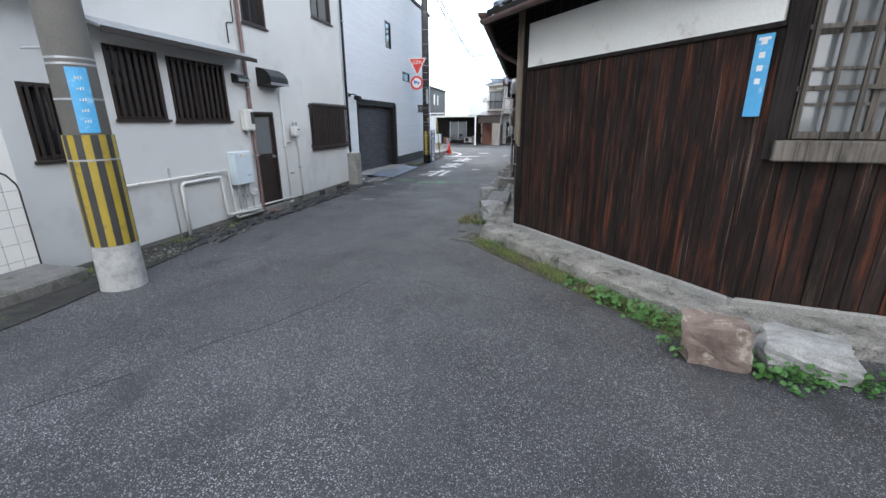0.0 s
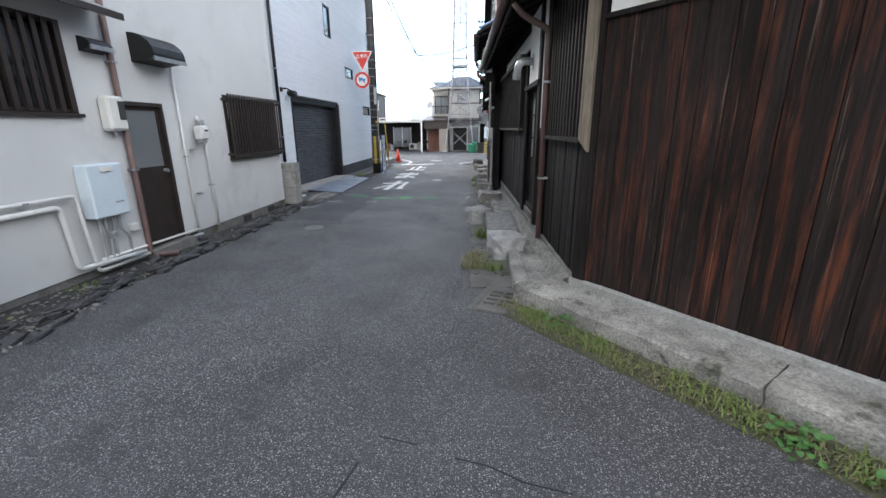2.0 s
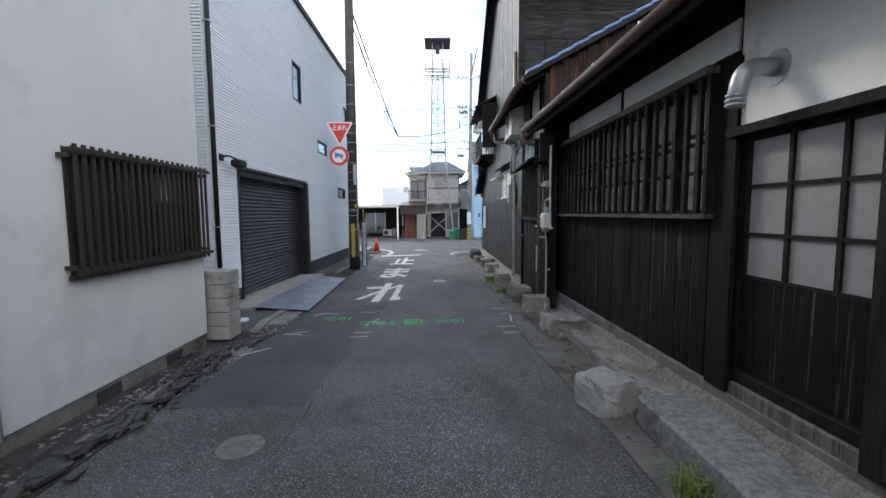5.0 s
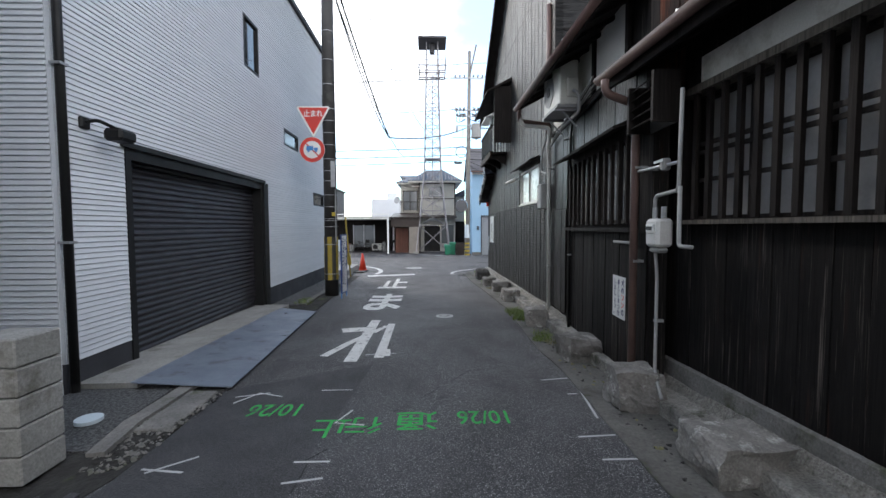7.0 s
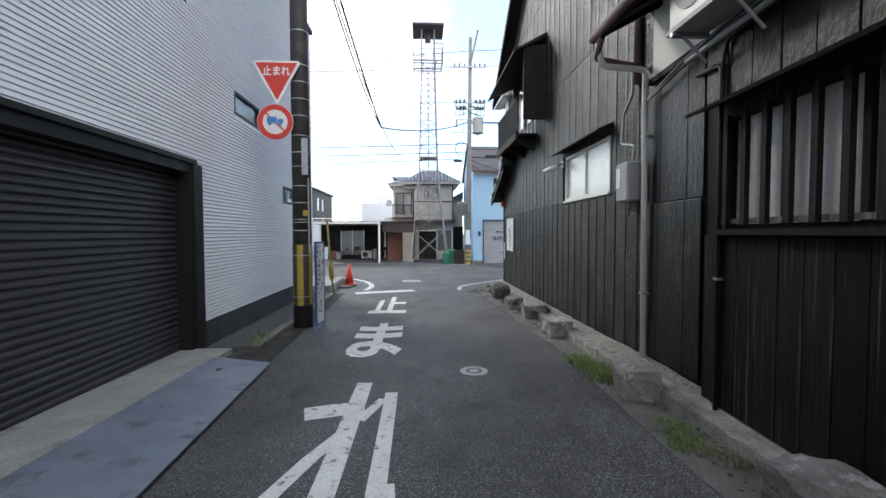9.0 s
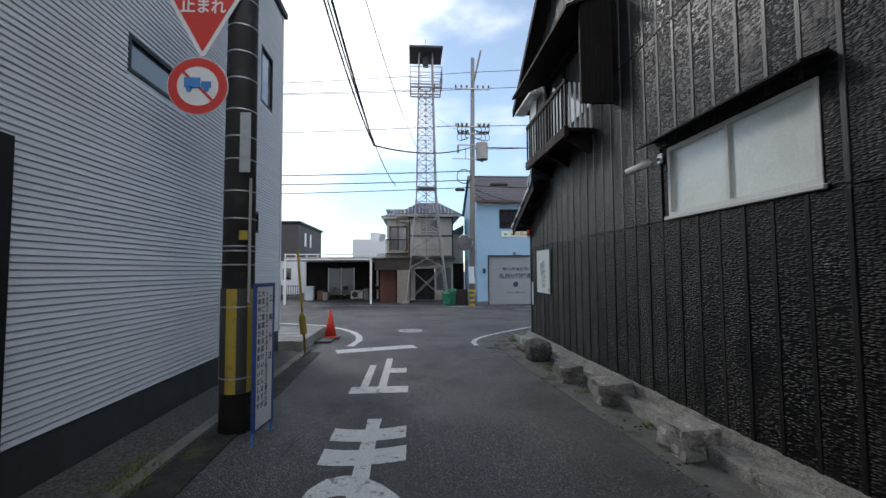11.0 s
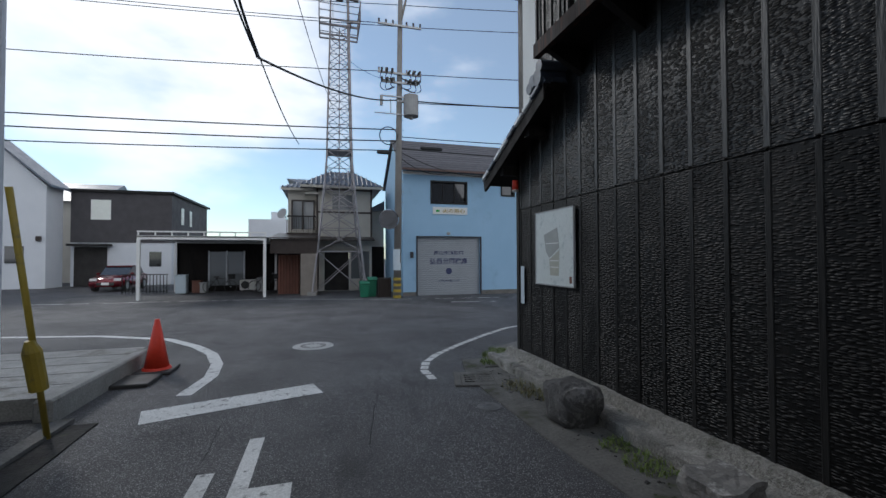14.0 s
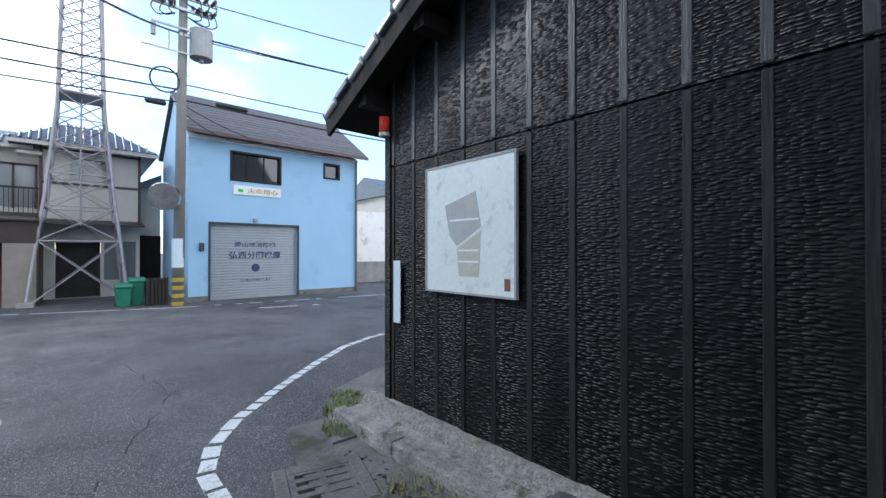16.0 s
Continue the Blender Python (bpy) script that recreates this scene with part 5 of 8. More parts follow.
def tiled_roof(name, f, u0, u1, o_eave, z_eave, o_top, z_top, label, pitch=0.27, thick=0.07, under=WOOD_FRAME, tiles=None):
    """A pitched roof: boarding, barrel tiles, a fascia and rafters' ends."""
    r = thing(name, f.p((u0 + u1) / 2, o_eave, z_eave), label, "roof", kind="structure")
    bm = bmesh.new()
    pts = [(u, o, z) for o, z in ((o_eave, z_eave), (o_eave, z_eave + thick), (o_top, z_top + thick), (o_top, z_top)) for u in (u0, u1)]
    v = [bm.verts.new(f.p(*p)) for p in pts]
    for q in ((0, 1, 3, 2), (2, 3, 5, 4), (4, 5, 7, 6), (6, 7, 1, 0), (0, 2, 4, 6), (1, 7, 5, 3)):
        bm.faces.new([v[i] for i in q])
    part("boarding", bm, under, r)
    n = max(2, int((u1 - u0) / pitch))
    slope = math.hypot(o_top - o_eave, z_top - z_eave)
    rows = max(2, int(slope / 0.26))
    bm = bmesh.new()
    for k in range(n):
        u = u0 + (k + 0.5) * (u1 - u0) / n
        for j in range(rows):
            a, b = j / rows, (j + 1.12) / rows
            lift = thick + 0.045
            for half in (0, 1):
                ring_pts = []
                for t, dz in ((a, 0.02), (min(b, 1.0), 0.0)):
                    o, z = o_eave - 0.04 + (o_top - o_eave) * t, z_eave + (z_top - z_eave) * t + lift + dz
                    if half:
                        ring_pts.append([bm.verts.new(f.p(u + 0.07 * math.cos(q) , o, z + 0.055 * math.sin(q) - 0.01)) for q in np.linspace(0, math.pi, 6)])
                    else:
                        ring_pts.append([bm.verts.new(f.p(u + 0.07 + (pitch - 0.14) * q, o, z - 0.02 - 0.03 * math.sin(math.pi * q))) for q in np.linspace(0, 1, 4)])
                A, C = ring_pts
                for i in range(len(A) - 1):
                    bm.faces.new((A[i], A[i + 1], C[i + 1], C[i]))
                if j == 0 and half:
                    bm.faces.new(A)
    tl = part("tiles", bm, tiles or TILE, r, "glazed blue-grey barrel roof tiles")
    tl["kind"] = "stuff"
    part("fascia", f.B(u0, u1, o_eave + 0.002, o_eave + 0.03, z_eave - 0.07, z_eave + thick), under, r)
    for k in range(int((u1 - u0) / 0.45)):
        u = u0 + 0.2 + 0.45 * k
        bm = bmesh.new()
        pr = [(o_eave - 0.02, z_eave - 0.05), (o_eave - 0.02, z_eave), (o_top, z_top), (o_top, z_top - 0.05)]
        v = [bm.verts.new(f.p(uu, o, z)) for uu in (u, u + 0.05) for o, z in pr]
        for q in ((0, 1, 2, 3), (7, 6, 5, 4), (0, 4, 5, 1), (3, 2, 6, 7), (0, 3, 7, 4)):
            bm.faces.new([v[i] for i in q])
        part("rafter", bm, under, r)
    return r


tiled_roof("roof_bay", S2, 0.0, 3.7, 0.5, 2.78, -2.2, 4.0, "tiled eave over the barred window")
tiled_roof("roof_slanted", SW, -0.2, 3.1, 0.5, 2.78, -2.2, 4.0, "tiled eave over the slanted timber wall")
tiled_roof("roof_alley", AW, -0.25, 7.85, 0.48, 2.8, -2.4, 4.1, "low tiled roof of the timber house")
tiled_roof("roof_lean", YW, 12.85, 16.95, 0.66, 3.5, -3.0, 5.45, "blue tiled roof over the wall with the air conditioner", tiles=TILE_ROOFBLUE)
RF = Face(0, 13.0, 1, 0, 0, -1)
south_gable = tagged(part("wall_lean_south", prism(bmesh.new(), [(-0.38, 2.6), (3.0, 2.6), (3.0, 5.3), (-0.38, 3.6)], "y", 13.0, 13.12), WOOD_BLACK), "reddish boarded gable wall under a tiled verge", "wall", kind="structure")
red_board = shared("board", box(bmesh.new(), -0.098, 0.098, 0, 0.02, 0, 1, bevel=0.004), WOOD)
for k in range(15):
    u = -0.27 + 0.2 * k
    piece("board", red_board, south_gable, RF.m @ Matrix.Translation((u, 0.003 + 0.004 * (k % 2), 2.62)) @ Matrix.Diagonal((1, 1, 0.86 + (u + 0.79) * 0.533, 1)))
part("corner_post", RF.B(-0.45, -0.37, 0.0, 0.06, 2.6, 3.62), WOOD_FRAME, south_gable)
GF = Face(0, 16.97, 1, 0, 0, -1)


def gutter(f, u0, u1, o, z, r, material, label):
    g = thing("rain_gutter", f.p((u0 + u1) / 2, o, z), label, "rain gutter")
    bm = bmesh.new()
    rows = [[bm.verts.new(f.p(u, o + r * math.cos(a), z + r * math.sin(a))) for a in np.linspace(math.pi, math.tau, 9)] for u in (u0, u1)]
    for k in range(8):
        bm.faces.new((rows[0][k], rows[0][k + 1], rows[1][k + 1], rows[1][k]))
    for k in (0, 1):
        bm.faces.new(rows[k])
    part("trough", bm, material, g, smooth=True)
    for k in range(int((u1 - u0) / 0.9)):
        part("hook", f.B(u0 + 0.3 + 0.9 * k, u0 + 0.32 + 0.9 * k, o - 0.1, o + r, z - 0.005, z + 0.012), GALV, g)
    return g


gutter(AW, -0.2, 7.8, 0.57, 2.85, 0.06, PVC_BROWN, "brown half-round gutter under the tiled eave")
gutter(YW, 12.85, 16.9, 0.72, 3.5, 0.055, PVC_BROWN, "brown half-round gutter under the upper eave")
gutter(SW, -0.2, 3.2, 0.56, 2.76, 0.05, PVC_BROWN, "brown gutter over the slanted wall")
pipe(AW, [(1.64, 0.5, 2.72), (1.64, 0.4, 2.6), (1.64, 0.1, 2.45), (1.64, 0.09, 0.04)], 0.035, PVC_BROWN, "brown downpipe on the blackened wall", clips=((1.64, 0.09, 0.8), (1.64, 0.09, 1.9)))
pipe(LN, [(13.55, 0.42, 2.72), (13.55, 0.42, 2.6), (13.6, 0.1, 2.5), (13.6, 0.1, -0.3)], 0.038, PVC_BROWN, "brown downpipe beside the gas meter", clips=((13.6, 0.07, 1.0), (13.6, 0.07, 1.9)))
pipe(YW, [(16.85, 0.68, 3.44), (16.9, 0.6, 3.2), (16.85, 0.12, 3.15), (16.85, 0.1, -0.28)], 0.034, PVC_LIGHT, "pale grey downpipe at the corner of the charred wall", clips=((16.85, 0.1, 0.6), (16.85, 0.1, 2.4)))
pipe(LN, [(16.4, 0.05, 2.75), (16.05, 0.05, 2.72), (16.05, 0.05, -0.28)], 0.022, BLACKMETAL, "thin dark conduit down the boards", clips=((16.05, 0.05, 0.9),))
pipe(LN, [(14.3, 0.05, 3.0), (16.0, 0.05, 2.9), (16.06, 0.05, 2.6), (16.06, 0.05, 1.2)], 0.016, BLACKMETAL, "dark cable run below the air conditioner", "cable")
el = thing("flue_elbow", AW.p(3.1, 0.02, 2.2), "corrugated steel flue elbow through the plaster", "flue")
part("elbow", T(bend([AW.p(3.1, 0.0, 2.32), AW.p(3.12, 0.24, 2.34), AW.p(3.14, 0.26, 2.08)], 0.13, 8), 0.055, 14), GALV, el, smooth=True)
part("flange", T([AW.p(3.1, 0.031, 2.32), AW.p(3.1, 0.04, 2.32)], 0.11, 18), GALV, el)
for k in range(3):
    part("collar", T([AW.p(3.139, 0.26, 2.09 + 0.03 * k), AW.p(3.139, 0.26, 2.1 + 0.03 * k)], 0.06, 14), GALV, el)

# ---- wall under the upper eave ----
clad(lean, LN, bw, 13.5, 16.3, -0.22, 1.27, 0.212)
cb2 = shared("board", box(bmesh.new(), -0.135, 0.135, 0, 0.018, 0, 1, bevel=0.004), YAKI_PEEL)
clad(lean, LN, cb2, 13.5, 16.3, 2.42, 2.98, 0.28)
clad(lean, LN, cb2, 16.33, 17.36, 1.63, 2.98, 0.257, o=0.006)
clad(lean, LN, cb2, 16.33, 17.36, -0.1, 1.62, 0.257, o=0.024)
part("plaster_panel", LN.B(14.0, 17.3, 0.003, 0.02, 3.02, 3.85), PLASTER_WHITE, lean, "pale plaster panel below the eave")
for u in (13.93, 15.0):
    part("post", LN.B(u, u + 0.08, 0.021, 0.06, 2.95, 3.9), WOOD_FRAME, lean)
part("rail", LN.B(13.5, 17.3, 0.026, 0.07, 2.97, 3.03), WOOD_FRAME, lean)
lc = window("window_14", LN, 13.73, 16.06, 1.32, 2.28, WOOD_FRAME, GLASS_REFLECT, "timber barred window with a small board canopy", panes=4, depth=0.06, sill=False)
bars(lc, LN, 13.75, 16.04, 1.36, 2.25, 11, 0.05, 0.05, 0.04, WOOD_FRAME, name="lattice_bar")
part("lattice_sill", LN.B(13.68, 16.1, 0.024, 0.12, 1.28, 1.322), WOOD_FRAME, lc)
part("lower_rail", LN.B(13.73, 16.06, 0.02, 0.048, 1.37, 1.41), WOOD_GREY, lc)
part("canopy_board", B(-1.25, 1.25, -0.16, 0.16, -0.014, 0.014, m=LN.m @ Matrix.Translation((14.9, 0.15, 2.36)) @ pose(0, 0, 0, -22, 0, 0)), WOOD_FRAME, lc)
vt = thing("louvre_vent", LN.p(13.3, 0.1, 2.2), "dark slatted wooden vent box", "vent")
part("housing", LN.B(13.0, 13.04, 0.0, 0.22, 2.2, 2.62), WOOD_FRAME, vt)
part("housing", LN.B(13.48, 13.52, 0.0, 0.22, 2.2, 2.62), WOOD_FRAME, vt)
for k in range(5):
    part("slat", B(13.04, 13.48, -0.02, 0.02, -0.006, 0.006, m=LN.m @ Matrix.Translation((0, 0.18, 2.25 + 0.085 * k)) @ pose(0, 0, 0, -35, 0, 0)), WOOD_FRAME, vt)
# near-black back sheet paints the shade behind the slats
part("vent_back", LN.B(13.04, 13.48, 0.0, 0.02, 2.2, 2.62), SHADE_DARK, vt)
gas_meter(LN, 13.12, 1.16, 0.09, "pale grey gas meter on the blackened wall", 1.1)
pipe(LN, [(13.2, 0.09, 1.48), (13.2, 0.09, 1.6), (12.82, 0.09, 1.62), (12.8, 0.09, 2.4)], 0.016, PVC, "grey gas pipe above the meter", bendr=0.05)
pipe(LN, [(12.8, 0.09, 1.65), (12.8, 0.09, 1.18), (12.62, 0.09, 1.18)], 0.016, PVC, "grey gas pipe stub by the lattice", bendr=0.04)
pv = pipe(LN, [(12.85, 0.09, 1.84), (13.55, 0.09, 1.86)], 0.014, GALV, "thin steel pipe with a valve", clips=((13.35, 0.09, 1.855),))
part("valve", LN.B(13.0, 13.06, 0.06, 0.13, 1.8, 1.9, bevel=0.012), PVC, pv)
part("valve_lever", LN.B(12.98, 13.14, 0.13, 0.14, 1.87, 1.89), GALV, pv)
pipe(LN, [(13.65, 0.06, 1.17), (14.2, 0.06, 1.17)], 0.016, PVC, "short grey pipe stub below the barred window")
pipe(LN, [(13.2, 0.08, 1.12), (13.2, 0.06, 0.9), (13.2, 0.06, 0.02), (12.95, 0.12, -0.1)], 0.014, PVC, "grey gas pipe down to the ledge", clips=((13.2, 0.06, 0.5),), bendr=0.06)
ac = thing("air_conditioner", YW.p(15.35, 0.4, 2.97), "outdoor air conditioner unit on a wall bracket", "air conditioner")
part("casing", YW.B(14.95, 15.75, 0.26, 0.52, 3.03, 3.63, bevel=0.015), WHITEPLASTIC, ac)
part("fan_grille", T([YW.p(15.45, 0.521, 3.33), YW.p(15.45, 0.53, 3.33)], 0.22, 24), PVC, ac)
part("fan_hub", T([YW.p(15.45, 0.531, 3.33), YW.p(15.45, 0.54, 3.33)], 0.07, 16), BLACKBAND, ac)
part("drain_pan", YW.B(14.95, 15.75, 0.245, 0.55, 2.99, 3.03), PVC, ac)
for u in (15.05, 15.65):
    part("bracket", YW.B(u - 0.02, u + 0.02, 0.235, 0.56, 2.955, 2.99), GALV, ac)
    part("strut", T([YW.p(u, 0.24, 2.75), YW.p(u, 0.45, 2.955)], 0.014, 6), GALV, ac)
part("side_cover", YW.B(14.91, 14.95, 0.27, 0.42, 3.12, 3.38, bevel=0.01), WHITEPLASTIC, ac)
part("hose", T(bend([YW.p(14.92, 0.34, 3.2), YW.p(14.82, 0.3, 3.15), YW.p(14.85, 0.28, 2.9), YW.p(15.9, 0.26, 2.85)], 0.08), 0.024, 8), PVC, ac)
cw = thing("cable_bundle", LN.p(16.6, 0.05, 2.95), "bundle of pale pipes and cables below the air conditioner", "cables")
for k in range(4):
    part("cable", T(bend([LN.p(14.6, 0.12 + 0.025 * k, 3.06 + 0.02 * k), LN.p(15.6, 0.07 + 0.02 * k, 2.99 + 0.012 * k), LN.p(16.6, 0.06 + 0.015 * k, 2.92 + 0.008 * k), LN.p(17.25, 0.1, 2.78 + 0.01 * k)], 0.15), 0.009 + 0.003 * (k % 2), 6), PVC if k % 2 else CABLE, cw)
po = thing("notice_sheet", LN.p(14.11, 0.026, 0.32), "white vertical notice sheet about dogs on black boards", "notice")
part("sheet", LN.B(13.94, 14.28, 0.03, 0.036, 0.33, 0.79), SIGNWHITE, po)
for text, u, s in (("犬のフンの", 14.0, 0.08), ("あとしまつを", 14.11, 0.068), ("しましょう。", 14.21, 0.068)):
    for k, ch in enumerate(text):
        writing(ch, s, on_face(LN, u, 0.0375, 0.72 - k * s, -1), CONE_RED if ch in "フン" else NAVY, "lettering", po, bold=0.001)

# ---- charred cedar gable ----
bm = bmesh.new()
prism(bm, [(16.95, 5.6), (25.05, 5.6), (24.9, 5.95), (21.1, 8.7), (16.95, 7.1)], "x", 0.02, -0.13)
part("gable_peak", bm, YAKI, gable)
yb = shared("board", box(bmesh.new(), -0.143, 0.143, 0, 0.016, 0, 1), YAKI)
yu = shared("board", box(bmesh.new(), -0.143, 0.143, 0, 0.016, 0, 1), YAKI_UPPER)
bt = shared("batten", box(bmesh.new(), -0.023, 0.023, 0, 0.022, 0, 1, bevel=0.004), BATTEN)
# darker battens for the lowest tier
bl_ = shared("batten", box(bmesh.new(), -0.021, 0.021, 0, 0.022, 0, 1, bevel=0.004), BATTEN_LOW)
HOLES = [(17.9, 19.8, 1.85, 2.7), (21.2, 23.95, 3.9, 5.32)]


def roof_z(y):
    return 8.6 - (y - 21.1) * 0.735 if y > 21.1 else 8.6 - (21.1 - y) * 0.37


for k in range(28):
    u = 17.02 + 0.299 * k
    zt = min(roof_z(u) if u < 24.9 else 3.2, 9)
    jig = 0.004 * math.sin(k * 2.3)
    tiers = [(-0.235, 1.83), (1.842, 4.1), (4.112, 6.3), (6.312, 8.6)]
    for a, b in tiers:
        b = min(b, zt)
        for c, d in ([(a, b)] if not any(h[0] < u < h[1] and h[2] < b and h[3] > a for h in HOLES) else
                     [q for h in HOLES if h[0] < u < h[1] and h[2] < b and h[3] > a for q in ((a, h[2]), (h[3], b))]):
            if d - c > 0.06:
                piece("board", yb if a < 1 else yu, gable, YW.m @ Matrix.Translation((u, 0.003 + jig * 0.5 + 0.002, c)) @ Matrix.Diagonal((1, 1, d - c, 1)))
                piece("batten", bl_ if a < 1 else bt, gable, YW.m @ Matrix.Translation((u + 0.15, 0.006, c + 0.006)) @ Matrix.Diagonal((1, 1, d - c - 0.012, 1)))
part("corner_board", YW.B(25.27, 25.35, 0.02, 0.04, -0.235, 2.6), YAKI, gable)
part("corner_strip", YW.B(25.33, 25.365, -0.02, 0.03, -0.235, 2.5), GALV, gable, "thin metal corner strip")
part("plaster_end", YW.B(24.62, 25.08, 0.003, 0.05, 3.25, 5.62), PLASTER_WHITE, gable, "pale plaster strip at the end of the upper wall")
# verge roof of the gable, both slopes
vr = thing("roof_gable", (-0.3, 21.1, 8.7), "tiled gable roof with dark verge boards", "roof", kind="structure")
for s in (1, -1):
    y1, z1 = (25.75, 5.33) if s > 0 else (16.5, 7.02)
    bm = prism(bmesh.new(), [(21.1, 8.75), (y1, z1), (y1, z1 + 0.1), (21.1, 8.87)], "x", 8, -0.42)
    part("slope", bm, WOOD_FRAME, vr)
    part("verge_board", prism(bmesh.new(), [(21.1, 8.7), (y1, z1 - 0.06), (y1, z1 + 0.12), (21.1, 8.89)], "x", -0.42, -0.46), WOOD_FRAME, vr)
    bm = bmesh.new()
    tube(bm, [(-0.36, 21.1, 8.93), (-0.36, y1 + 0.05 * s, z1 + 0.14)], 0.09, 8)
    for k in range(1, 30):
        tube(bm, [(-0.36 + 0.28 * k, 21.1, 8.9), (-0.36 + 0.28 * k, y1 + 0.05 * s, z1 + 0.11)], 0.075, 6)
    t_ = part("tiles", bm, TILE, vr)
    t_["kind"] = "stuff"
part("soffit", B(-0.41, -0.14, 24.3, 25.7, 5.28, 5.34), PLASTER_WHITE, vr, "white plastered eave end")
window("window_17", GF, -0.02, 1.1, 4.95, 5.8, WOOD_FRAME, GLASS_MID, "upstairs window over the low tiled roof", panes=2, depth=0.02, sill=False)
# window with tube lamp and little canopy
wd = window("window_15", YW, 17.95, 19.75, 1.88, 2.67, WHITEPLASTIC, GLASS_WHITE, "white frosted sliding window under a thin canopy", panes=2, depth=0.02)
part("canopy_board", prism(bmesh.new(), [(-0.13, 2.84), (-0.37, 2.74), (-0.37, 2.72), (-0.13, 2.81)], "y", 17.85, 20.0), WOOD_FRAME, wd)
tl = thing("tube_lamp", YW.p(20.1, 0.15, 2.5), "white cylindrical outdoor lamp on an arm", "lamp")
part("lamp_tube", T([YW.p(20.12, 0.3, 2.47), YW.p(19.88, 0.12, 2.55)], 0.045, 14), WHITEPLASTIC, tl, smooth=True)
part("arm", T([YW.p(19.88, 0.12, 2.55), YW.p(19.85, 0.02, 2.58)], 0.02, 8), GALV, tl)
part("base", YW.B(19.8, 19.9, 0.02, 0.04, 2.52, 2.64, bevel=0.008), GALV, tl)
eb = thing("electric_box", YW.p(17.3, 0.08, 1.66), "grey electric meter box with conduit", "meter box")
part("box_cover", YW.B(17.08, 17.38, 0.02, 0.2, 1.68, 2.16, bevel=0.02), PVC, eb)
part("box_window", YW.B(17.25, 17.36, 0.2, 0.206, 1.85, 2.1), WHITEPLASTIC, eb)
part("cable", T(bend([YW.p(17.15, 0.1, 2.16), YW.p(17.1, 0.1, 2.35), YW.p(17.4, 0.12, 2.42), YW.p(17.38, 0.1, 2.8), YW.p(17.2, 0.08, 3.0), YW.p(17.25, 0.06, 3.3)], 0.06), 0.018, 8), PVC, eb)
part("cable", T(bend([YW.p(17.2, 0.08, 1.68), YW.p(17.22, 0.1, 1.5), YW.p(17.3, 0.08, 1.58), YW.p(17.25, 0.06, 1.72)], 0.03), 0.008, 6), CABLE, eb)
pipe(YW, [(17.15, 0.05, 5.5), (17.15, 0.05, 3.1)], 0.05, PVC_BROWN, "brown upper downpipe on the charred wall")
pipe(YW, [(16.7, 0.7, 3.42), (16.95, 0.66, 3.3), (17.02, 0.08, 3.25)], 0.035, PVC_BROWN, "short gutter outlet pipe")

# balcony with canopy
bl = thing("balcony", YW.p(22.3, 0.25, 3.45), "small dark timber balcony with a railing and canopy", "balcony")
part("deck", YW.B(21.6, 23.9, 0.02, 0.45, 3.5, 3.56), WOOD_FRAME, bl)
part("front_beam", YW.B(21.6, 23.9, 0.45, 0.52, 3.42, 3.58), WOOD, bl, "reddish bare timber beam")
for u in (21.8, 22.75, 23.7):
    part("bracket", prism(bmesh.new(), [(-0.15, 3.2), (-0.15, 3.5), (-0.6, 3.5), (-0.6, 3.44)], "y", u - 0.04, u + 0.04), WOOD_FRAME, bl)
part("handrail", YW.B(21.6, 23.9, 0.44, 0.5, 4.3, 4.36), WOOD_FRAME, bl)
for k in range(15):
    u = 21.66 + 0.16 * k
    part("baluster", YW.B(u - 0.014, u + 0.014, 0.455, 0.485, 3.58, 4.3), BLACKMETAL, bl)
for k in range(5):
    part("end_bar", YW.B(21.6, 21.63, 0.06 + 0.085 * k, 0.085 + 0.085 * k, 3.56, 4.3), SIGNWHITE, bl, "pale end bar")
part("side_screen", YW.B(20.95, 21.0, 0.02, 0.5, 3.7, 5.25), WOOD_FRAME, bl)
part("canopy", prism(bmesh.new(), [(-0.13, 5.5), (-0.85, 5.12), (-0.85, 5.07), (-0.13, 5.42)], "y", 20.9, 24.2), WOOD_FRAME, bl)
window("window_16", YW, 21.2, 24.0, 3.95, 5.3, WOOD_FRAME, GLASS_MID, "glazed balcony door with dark frame", panes=3, depth=0.06, sill=False)

# low tiled roof on the street corner
pn = thing("roof_corner", (-0.2, 25.2, 2.6), "low tiled corner roof with white edge tiles", "roof", kind="structure")
part("slope", prism(bmesh.new(), [(24.0, 3.16), (25.95, 2.3), (25.95, 2.36), (24.0, 3.23)], "x", 8, -0.42), WOOD_FRAME, pn)
part("verge_board", prism(bmesh.new(), [(24.02, 3.02), (25.92, 2.2), (25.97, 2.36), (24.02, 3.22)], "x", -0.42, -0.455), WOOD_FRAME, pn)
bm = bmesh.new()
for k in range(26):
    tube(bm, [(-0.4 + 0.28 * k, 24.0, 3.28), (-0.4 + 0.28 * k, 25.99, 2.4)], 0.075, 6)
t_ = part("tiles", bm, TILE, pn)
t_["kind"] = "stuff"
# two in three verge tiles are white
for k in range(8):
    y = 24.18 + 0.235 * k
    part("verge_tile", B(-0.49, -0.3, -0.115, 0.115, -0.02, 0.045, bevel=0.012, m=Matrix.Translation((0, y, 3.24 - (y - 24.0) * 0.44)) @ pose(0, 0, 0, -23.7, 0, 0)), SIGNWHITE if k % 3 else TILE, pn, "verge tile along the roof edge")
for k, (y, z, r) in enumerate(((24.1, 3.3, 0.1), (24.22, 3.3, 0.08), (24.05, 3.42, 0.075), (24.3, 3.24, 0.07))):
    part("ridge_end_tile", T([(-0.5, y, z), (-0.1, y, z + 0.02)], r, 10), TILE, pn)
